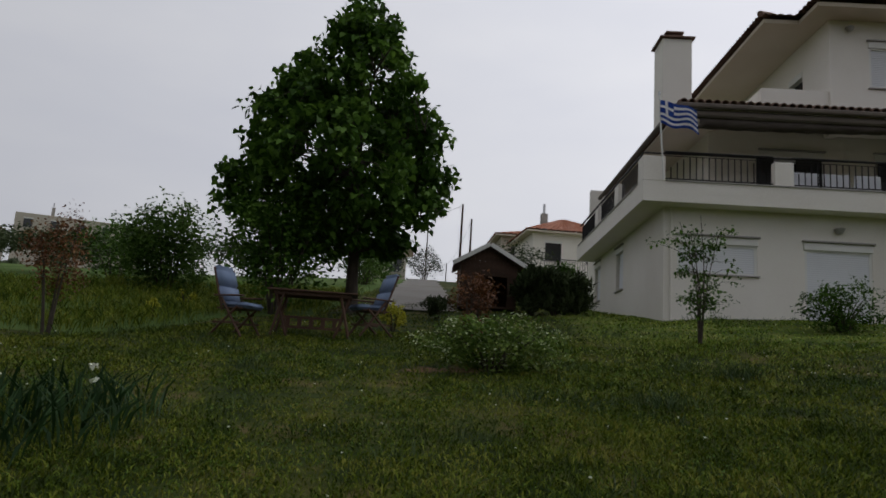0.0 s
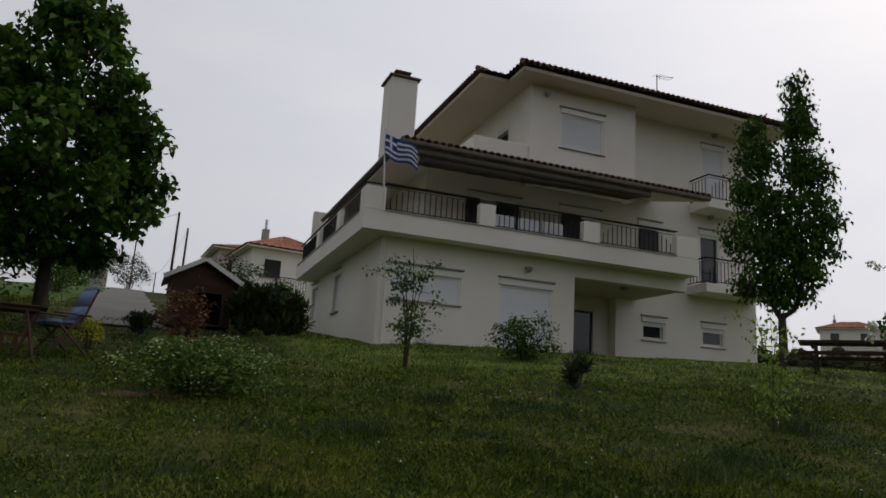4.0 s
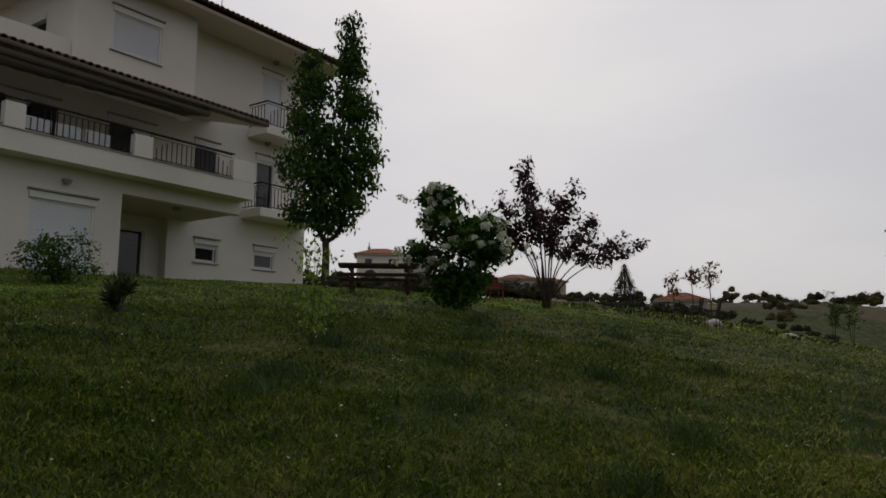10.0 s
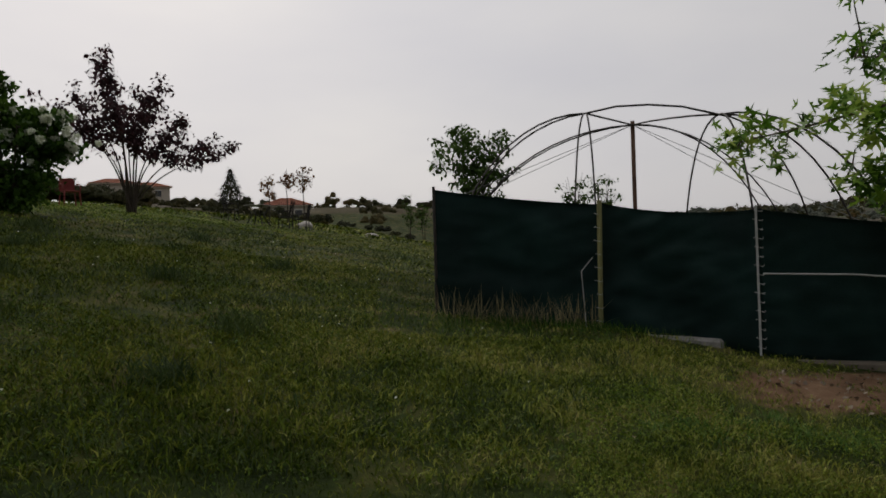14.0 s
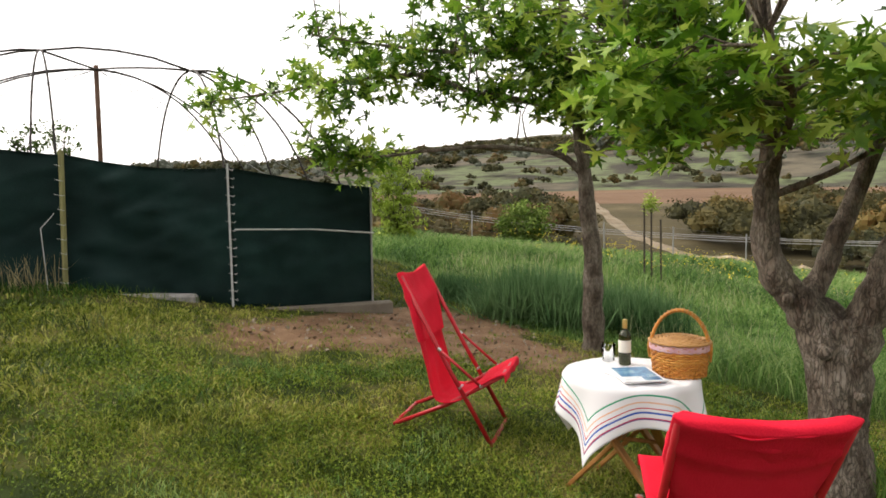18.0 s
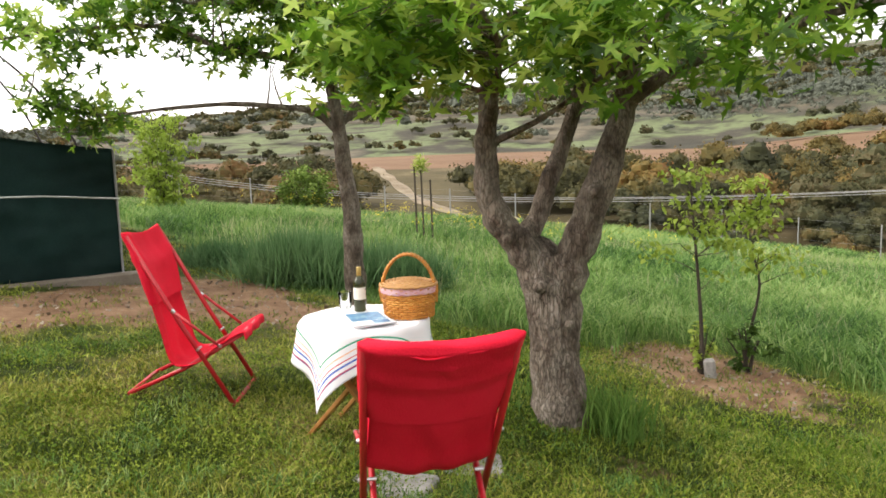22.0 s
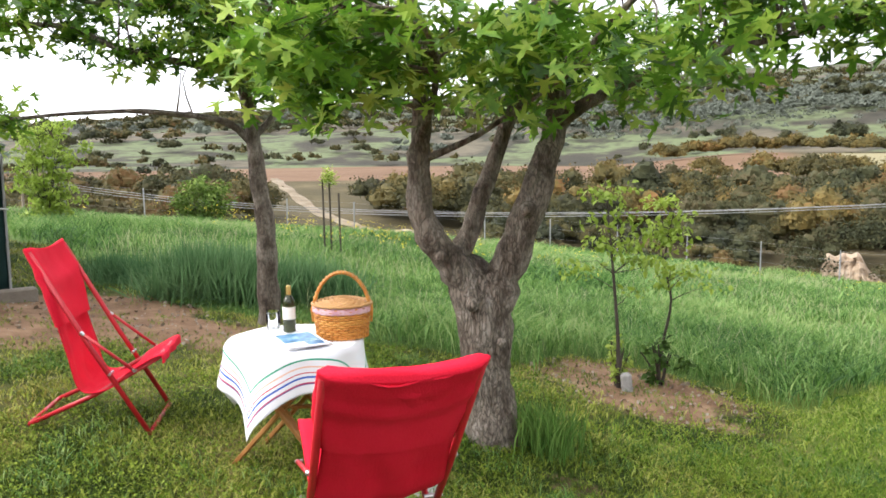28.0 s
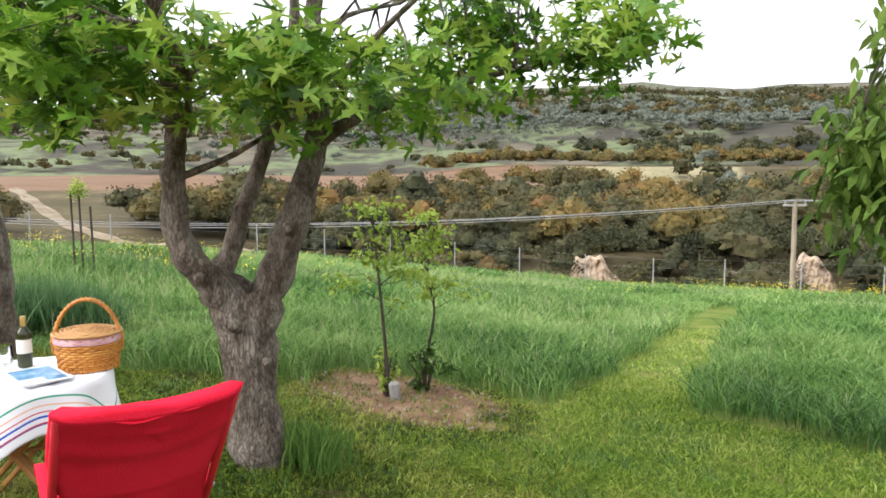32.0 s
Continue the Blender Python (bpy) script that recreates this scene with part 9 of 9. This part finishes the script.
# power line over the gully
def power_line():
    px, py = -8.3, -44.3
    t = thing("power_pole", pose(px, py, gz(px, py), 0, 0, 10), "weathered timber power pole with insulators on a crossarm", "pole")
    h = -0.14 - gz(px, py)
    part("shaft", tubebm([(0, 0, -0.4), (0.12, 0, h)], [0.17, 0.12], 10), M_WOODW, t)
    part("crossarm", boxbm(-0.5, 0.75, -0.06, 0.06, h - 0.22, h - 0.1, bevel=0.01), M_CONCRETE, t)
    for k in (-0.42, 0.1, 0.65):
        part("insulator", tubebm([(k, 0, h - 0.1), (k, 0, h + 0.1)], [0.05, 0.03], 8), M_CONCRETE, t)
    ends = [Vector((74.8, -40.8, -0.1)), Vector((-60.0, -50.0, 2.5))]
    w = thing("power_cable", Matrix.Identity(4), "three slack grey power cables crossing the valley", "cable")
    for k, off in enumerate((-0.42, 0.1, 0.65)):
        a = Vector((px + off, py + 0.1 * k, -0.05 + (0.05 if k == 1 else 0)))
        for e, sag in ((ends[0], 2.1), (ends[1], 1.0)):
            b = e + Vector((0, k * 0.5, k * 0.35))
            pts = [a.lerp(b, i / 24) - Vector((0, 0, sag * 4 * (i / 24) * (1 - i / 24))) for i in range(25)]
            part("wire", tubebm(pts, 0.022, 5), M_WIRE, w)
    t2 = thing("power_pole", pose(74.8, -40.3, gz(74.8, -40.3)), "weathered timber power pole with insulators on a crossarm", "pole")
    h = 0.2 - gz(74.8, -40.3)
    part("shaft", tubebm([(0, 0, -0.4), (0, 0, h)], [0.17, 0.12], 10), M_WOODW, t2)
    part("crossarm", boxbm(-0.1, 0.1, -0.2, 1.3, h - 0.3, h - 0.18), M_WOODW, t2)


power_line()


# the wire fence along the meadow's end
def wire_fence():
    f = thing("wire_fence", Matrix.Identity(4), "wire mesh fence on thin grey posts at the meadow's end", "fence")
    me = mesh_of("post", tubebm([(0, 0, -0.3), (0, 0, 1.35)], 0.025, 6), M_WIRE)
    prev = None
    a = 101.0
    tops = []
    while a < 203:
        r = 31.2 + 1.2 * math.sin(math.radians(a * 2))
        x, y = r * math.sin(math.radians(a)), r * math.cos(math.radians(a))
        o = part("post", me, None, f)
        o.location = (x, y, gz(x, y))
        tops.append(Vector((x, y, gz(x, y))))
        a += 5.0
    for h in (0.15, 0.55, 0.95, 1.3):
        part("strand", tubebm([p + Vector((0, 0, h)) for p in tops], 0.003, 4), M_WIRE, f)


wire_fence()


# ---- grass ----
def blades(rng, x, y, h, w, lean, mat_b, name, label):
    """Grass blades of heights h and widths w standing at x, y: each a leaning kite, widest below its middle."""
    n = len(x)
    z = ground_np(x, y) - 0.004
    a = rng.uniform(0, 2 * np.pi, n)
    la = rng.uniform(0, 2 * np.pi, n)
    ll = lean * rng.uniform(0.2, 1.0, n) * h
    side = np.stack([np.cos(a) * w / 2, np.sin(a) * w / 2, np.zeros(n)], 1)
    lx, ly = np.cos(la) * ll, np.sin(la) * ll
    b = np.stack([x, y, z], 1)
    mid = b + np.stack([lx * 0.3, ly * 0.3, h * 0.5], 1)
    tip = b + np.stack([lx, ly, h * (1 - 0.25 * min(lean, 1.6))], 1)
    v = np.stack([b, mid + side, tip, mid - side], 1)
    return tagged(part(name, fast_mesh(name, v, 4, mat_b), mat_b), label, "grass", kind="stuff")


def scatter(rng, n, r0, r1, az0, az1):
    a = np.radians(rng.uniform(az0, az1, n))
    r = np.sqrt(rng.uniform(r0 * r0, r1 * r1, n))
    return r * np.sin(a) + 0.1, r * np.cos(a)


def noise2(x, y, s, seed):
    """A cheap smooth field from a few waves, 0 to 1."""
    r = np.random.default_rng(seed)
    v = 0
    for k in range(6):
        fx, fy = r.normal(0, s, 2)
        v = v + np.sin(fx * x + fy * y + r.uniform(0, 6.28))
    return 0.5 + v / 9.0


def inside_house(x, y):
    return (x > 4.9) & (x < 20.6) & (y > 18.8)


def grass():
    rng = np.random.default_rng(500)
    # the mown lawn, thickest where it is passed nearest
    for n, r0, r1, a0, a1, hh, ww, lean in ((9000, 0.3, 2.4, 0, 360, 0.045, 0.008, 1.15), (24000, 0.6, 4.2, -46, 95, 0.045, 0.008, 1.15), (125000, 2.4, 5.0, 95, 214, 0.048, 0.0066, 1.15), (105000, 5.0, 8.2, 95, 214, 0.05, 0.009, 1.2), (50000, 8.2, 14, 80, 214, 0.055, 0.014, 1.3),
                                            (130000, 4.2, 8.2, -46, 95, 0.06, 0.011, 1.2), (130000, 8.2, 14, -46, 80, 0.062, 0.014, 1.35), (120000, 14, 29, -46, 95, 0.055, 0.026, 1.7), (40000, 29, 62, 25, 102, 0.15, 0.085, 1.9)):
        x, y = scatter(rng, n, r0, r1, a0, a1)
        patch = noise2(x, y, 1.3, 11) * 0.5 + noise2(x, y, 3.5, 12) * 0.3 + noise2(x, y, 9.0, 13) * 0.2
        keep = (meadow_mask(x, y) < 0.5) & (rng.uniform(0, 1, n) > soil_mask(x, y) * 1.3) & (rng.uniform(0, 1, n) < 0.45 + 1.0 * sstep(0.3, 0.55, patch)) & ~inside_house(x, y)
        keep &= ~((np.abs(x + 1.3) < 1.1) & (y > 18.5))
        x, y, patch = x[keep], y[keep], patch[keep]
        h = hh * (0.35 + 1.5 * patch) * rng.uniform(0.45, 1.55, len(x))
        cut = rng.uniform(0, 1, len(x)) < mown_sunlit_mask(x, y)
        # slope blades take the colour darkened for dim light
        dark = ~cut & (rng.uniform(0.25, 0.75, len(x)) < slope_dim_mask(x, y))
        for sel, m, words in ((~cut & ~dark, M_BLADE, "short mown lawn grass with dry patches"), (cut, M_MOWN_SUNLIT, "mown yellow-green grass, lightened on the upper slope as if sunlit"), (dark, M_SLOPE_DIM, "rough green slope grass, darkened in colour for dim light")):
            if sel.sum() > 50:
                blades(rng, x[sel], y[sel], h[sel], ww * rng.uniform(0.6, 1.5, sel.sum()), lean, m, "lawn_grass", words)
    # strong dark tussocks left on the slope
    for cx, cy in ((4.84, 5.93), (3.55, 9.85), (5.6, 6.4), (8.2, 6.0), (7.6, 7.6), (10.4, 7.2), (12.5, 8.4), (6.3, 4.6), (9.4, 4.4), (11.6, 3.6), (7.3, 2.6), (2.2, 8.2), (14.5, 6.2), (5.3, 2.4)):
        k = 260
        x, y = rng.normal(cx, 0.17, k), rng.normal(cy, 0.14, k)
        blades(rng, x, y, 0.24 * rng.uniform(0.4, 1.2, k), 0.010 * rng.uniform(0.7, 1.4, k), 0.8, M_COARSE, "rough_grass", "dark tussock of long grass on the slope")
    # rougher tufts on the slope
    x, y = scatter(rng, 1300, 3.0, 20, -46, 104)
    keep = (meadow_mask(x, y) < 0.5) & (noise2(x, y, 1.0, 21) > 0.5) & (soil_mask(x, y) < 0.3) & ~inside_house(x, y)
    x, y = x[keep], y[keep]
    k = 30
    xx, yy = np.repeat(x, k) + rng.normal(0, 0.13, len(x) * k), np.repeat(y, k) + rng.normal(0, 0.13, len(x) * k)
    blades(rng, xx, yy, 0.15 * rng.uniform(0.5, 1.4, len(xx)), 0.009 * rng.uniform(0.8, 1.3, len(xx)), 0.9, M_COARSE, "rough_grass", "rough dark grass tufts on the slope")
    # small tufts in the lawn round the picnic
    x, y = scatter(rng, 1500, 2.2, 7.0, 100, 214)
    keep = (meadow_mask(x, y) < 0.4) & (soil_mask(x, y) < 0.2) & (noise2(x, y, 2.0, 25) > 0.45)
    x, y = x[keep], y[keep]
    xx, yy = np.repeat(x, 22) + rng.normal(0, 0.04, len(x) * 22), np.repeat(y, 22) + rng.normal(0, 0.04, len(x) * 22)
    blades(rng, xx, yy, 0.085 * rng.uniform(0.5, 1.4, len(xx)), 0.005 * rng.uniform(0.8, 1.3, len(xx)), 0.9, M_TALL, "rough_grass", "small green tufts in the lawn")
    # broad-leaved clover and weeds lying among the grass
    x, y = scatter(rng, 60000, 4.0, 11, -46, 98)
    keep = (meadow_mask(x, y) < 0.5) & (noise2(x, y, 2.2, 31) > 0.5) & (rng.uniform(0, 1, len(x)) > soil_mask(x, y)) & ~inside_house(x, y)
    x, y = x[keep], y[keep]
    p = np.stack([x, y, ground_np(x, y) + rng.uniform(0.015, 0.06, len(x))], 1)
    # slope weeds use the leaf colour darkened for dim light
    tagged(part("clover", fast_mesh("clover", leaf_verts(rng, p, 0.010 + 0.0016 * np.hypot(x, y), CLOVER, -0.1), 4, M_SLOPELEAF_DIM), M_SLOPELEAF_DIM), "clover and small weeds in the lawn", "weeds", kind="stuff")
    # clover and dry clippings close by the chairs
    x, y = scatter(rng, 100000, 2.2, 7.0, 96, 214)
    keep = (meadow_mask(x, y) < 0.5) & (noise2(x, y, 3.0, 35) > 0.45) & (rng.uniform(0, 1.4, len(x)) > mown_sunlit_mask(x, y)) & (rng.uniform(0, 1, len(x)) > soil_mask(x, y) * 1.4)
    x, y = x[keep], y[keep]
    p = np.stack([x, y, ground_np(x, y) + rng.uniform(0.02, 0.065, len(x))], 1)
    tagged(part("clover", fast_mesh("clover", leaf_verts(rng, p, 0.008 + 0.0017 * np.hypot(x, y), CLOVER, -0.1), 4, M_CLOVER), M_CLOVER), "clover and small weeds in the lawn", "weeds", kind="stuff")
    x, y = scatter(rng, 15000, 1.8, 9, 60, 214)
    keep = (meadow_mask(x, y) < 0.5) & (noise2(x, y, 1.6, 37) + 0.5 * noise2(x, y, 5.0, 38) > 0.82) & (rng.uniform(0, 1, len(x)) > soil_mask(x, y))
    x, y = x[keep], y[keep]
    blades(rng, x, y, 0.035 * rng.uniform(0.3, 1.3, len(x)), 0.004 * rng.uniform(0.7, 1.6, len(x)), 2.2, M_STRAW, "dry_clippings", "dry yellow clippings in the lawn")
    # daisies
    x, y = scatter(rng, 420, 5, 20, -46, 95)
    keep = (meadow_mask(x, y) < 0.4) & ~inside_house(x, y)
    x, y = x[keep], y[keep]
    p = np.repeat(np.stack([x, y, ground_np(x, y) + rng.uniform(0.05, 0.1, len(x))], 1), 5, 0)
    tagged(part("daisies", fast_mesh("daisies", leaf_verts(rng, p, 0.014, HEART, -0.2), len(HEART), M_PETAL), M_PETAL), "small white daisies scattered in the lawn", "flowers", kind="stuff")
    # the tall meadow
    for n, r0, r1, hh, ww, a0, a1 in ((115000, 5.0, 12, 0.34, 0.0115, 95, 215), (85000, 12, 22, 0.36, 0.019, 95, 208), (60000, 22, 33, 0.4, 0.034, 95, 205), (45000, 9, 24, 0.38, 0.018, -50, 5)):
        x, y = scatter(rng, n, r0, r1, a0, a1)
        keep = (rng.uniform(0, 1, n) < meadow_mask(x, y)) & ~inside_house(x, y) & ~((x > 7.7) & (x < 15.2) & (y > -6.2) & (y < 1.2))
        x, y = x[keep], y[keep]
        patch = noise2(x, y, 0.8, 41)
        patch = 0.6 * patch + 0.4 * noise2(x, y, 2.6, 42)
        h = hh * (0.3 + 1.25 * patch) * rng.uniform(0.55, 1.25, len(x))
        # shorter turf behind the tussocks that edge the lawn
        h = h * (1 - 0.66 * sstep(4.4, 5.6, x) * sstep(13.0, 10.5, x) * sstep(-11.5, -8.5, y))
        # tall grass on the house side takes the slope's light-dimmed colour
        blades(rng, x, y, h, ww * rng.uniform(0.6, 1.4, len(x)), 1.0, M_TALL if a0 > 40 else M_SLOPE_DIM, "meadow_grass", "tall uncut meadow grass")
    # seed heads standing over the meadow
    x, y = scatter(rng, 26000, 5.5, 31, 96, 210)
    keep = (rng.uniform(0, 1, len(x)) < meadow_mask(x, y)) & (noise2(x, y, 0.9, 45) > 0.42) & ~((x > 7.7) & (x < 15.2) & (y > -6.2))
    x, y = x[keep], y[keep]
    blades(rng, x, y, 0.40 * rng.uniform(0.6, 1.15, len(x)), (0.001 + 0.0006 * np.hypot(x, y)) * rng.uniform(0.7, 1.2, len(x)), 0.5, M_SEED, "seed_heads", "pale seeding grass stalks over the meadow")
    # unmown fringe at the tree's foot and along the net
    for cx, cy, rx, ry, n, hh in ((1.95, -4.22, 0.10, 0.10, 520, 0.36), (9.3, -0.2, 0.35, 1.1, 900, 0.16), (9.0, -1.6, 0.3, 0.8, 500, 0.16), (2.6, -4.3, 0.3, 0.2, 250, 0.18)):
        x, y = rng.normal(cx, rx, n), rng.normal(cy, ry, n)
        blades(rng, x, y, hh * rng.uniform(0.4, 1.2, n), 0.008 * rng.uniform(0.8, 1.4, n), 0.45, M_EDGE, "rough_grass", "uncut grass left standing at an edge")
    # pebbles and crumbs on the bare soil
    x, y = np.concatenate([rng.uniform(5.2, 8.0, 900), rng.uniform(1.1, 3.1, 500)]), np.concatenate([rng.uniform(-5.5, -2.2, 900), rng.uniform(-7.1, -5.4, 500)])
    kp = soil_mask(x, y) > 0.4
    x, y = x[kp], y[kp]
    p = np.stack([x, y, ground_np(x, y) + 0.004], 1)
    tagged(part("pebbles", fast_mesh("pebbles", leaf_verts(rng, p, rng.uniform(0.012, 0.04, len(x)), HEART, -0.5), len(HEART), M_PEBBLE), M_PEBBLE), "small stones and clods on the bare soil", "stones", kind="stuff")
    # sparse weeds on the soil
    x, y = np.concatenate([rng.normal(6.4, 0.7, 70), rng.normal(2.0, 0.4, 40)]), np.concatenate([rng.normal(-3.9, 0.8, 70), rng.normal(-6.2, 0.35, 40)])
    xx, yy = np.repeat(x, 18) + rng.normal(0, 0.05, 1980), np.repeat(y, 18) + rng.normal(0, 0.05, 1980)
    blades(rng, xx, yy, 0.06 * rng.uniform(0.4, 1.3, 1980), 0.007 * rng.uniform(0.7, 1.4, 1980), 1.1, M_CLOVER, "rough_grass", "sparse weeds creeping over bare soil")
    # iris bed with sword leaves and fading flowers
    x, y = rng.uniform(-4.2, -2.25, 620), rng.uniform(5.0, 7.6, 620)
    kp = ((x + 3.3) / 1.0) ** 2 + ((y - 6.3) / 1.3) ** 2 < rng.uniform(0.5, 1.1, 620)
    x, y = x[kp], y[kp]
    ni = len(x)
    blades(rng, x, y, 0.5 * rng.uniform(0.5, 1.15, ni), 0.027 * rng.uniform(0.8, 1.4, ni), 0.8, M_IRIS, "iris_leaves", "bed of sword-shaped iris leaves")
    x, y = rng.uniform(-3.6, -2.4, 5), rng.uniform(5.6, 6.6, 5)
    zz = ground_np(x, y)
    p = np.repeat(np.stack([x, y, zz + rng.uniform(0.48, 0.62, 5)], 1), 5, 0) + rng.normal(0, 0.012, (25, 3))
    tagged(part("iris_flowers", fast_mesh("iris_flowers", leaf_verts(rng, p, 0.035, HEART, 0.4), len(HEART), M_PETAL), M_PETAL), "fading pale iris flowers on stalks", "flowers", kind="stuff")
    # yellow mustard flowers in the meadow
    spots = []
    for cx, cy, sx, sy, n in ((9.5, -12.5, 2.2, 1.8, 150), (-5.5, -24.0, 2.6, 1.2, 170), (-9.5, -24.5, 3.0, 1.2, 190), (6.0, -17.0, 4.0, 2.5, 30), (-2.0, -26.0, 2.0, 0.8, 50), (13.5, -14.0, 3, 2, 50)):
        spots.append(np.stack([rng.normal(cx, sx, n), rng.normal(cy, sy, n)], 1))
    s = np.concatenate(spots)
    s = s[meadow_mask(s[:, 0], s[:, 1]) > 0.5]
    p = np.repeat(np.column_stack([s, ground_np(s[:, 0], s[:, 1]) + rng.uniform(0.45, 0.72, len(s))]), 6, 0) + rng.normal(0, 0.035, (len(s) * 6, 3))
    tagged(part("mustard_flowers", fast_mesh("mustard_flowers", leaf_verts(rng, p, 0.022, HEART, -0.1), len(HEART), M_YELLOW), M_YELLOW), "yellow wild mustard in flower in the meadow", "flowers", kind="stuff")


grass()
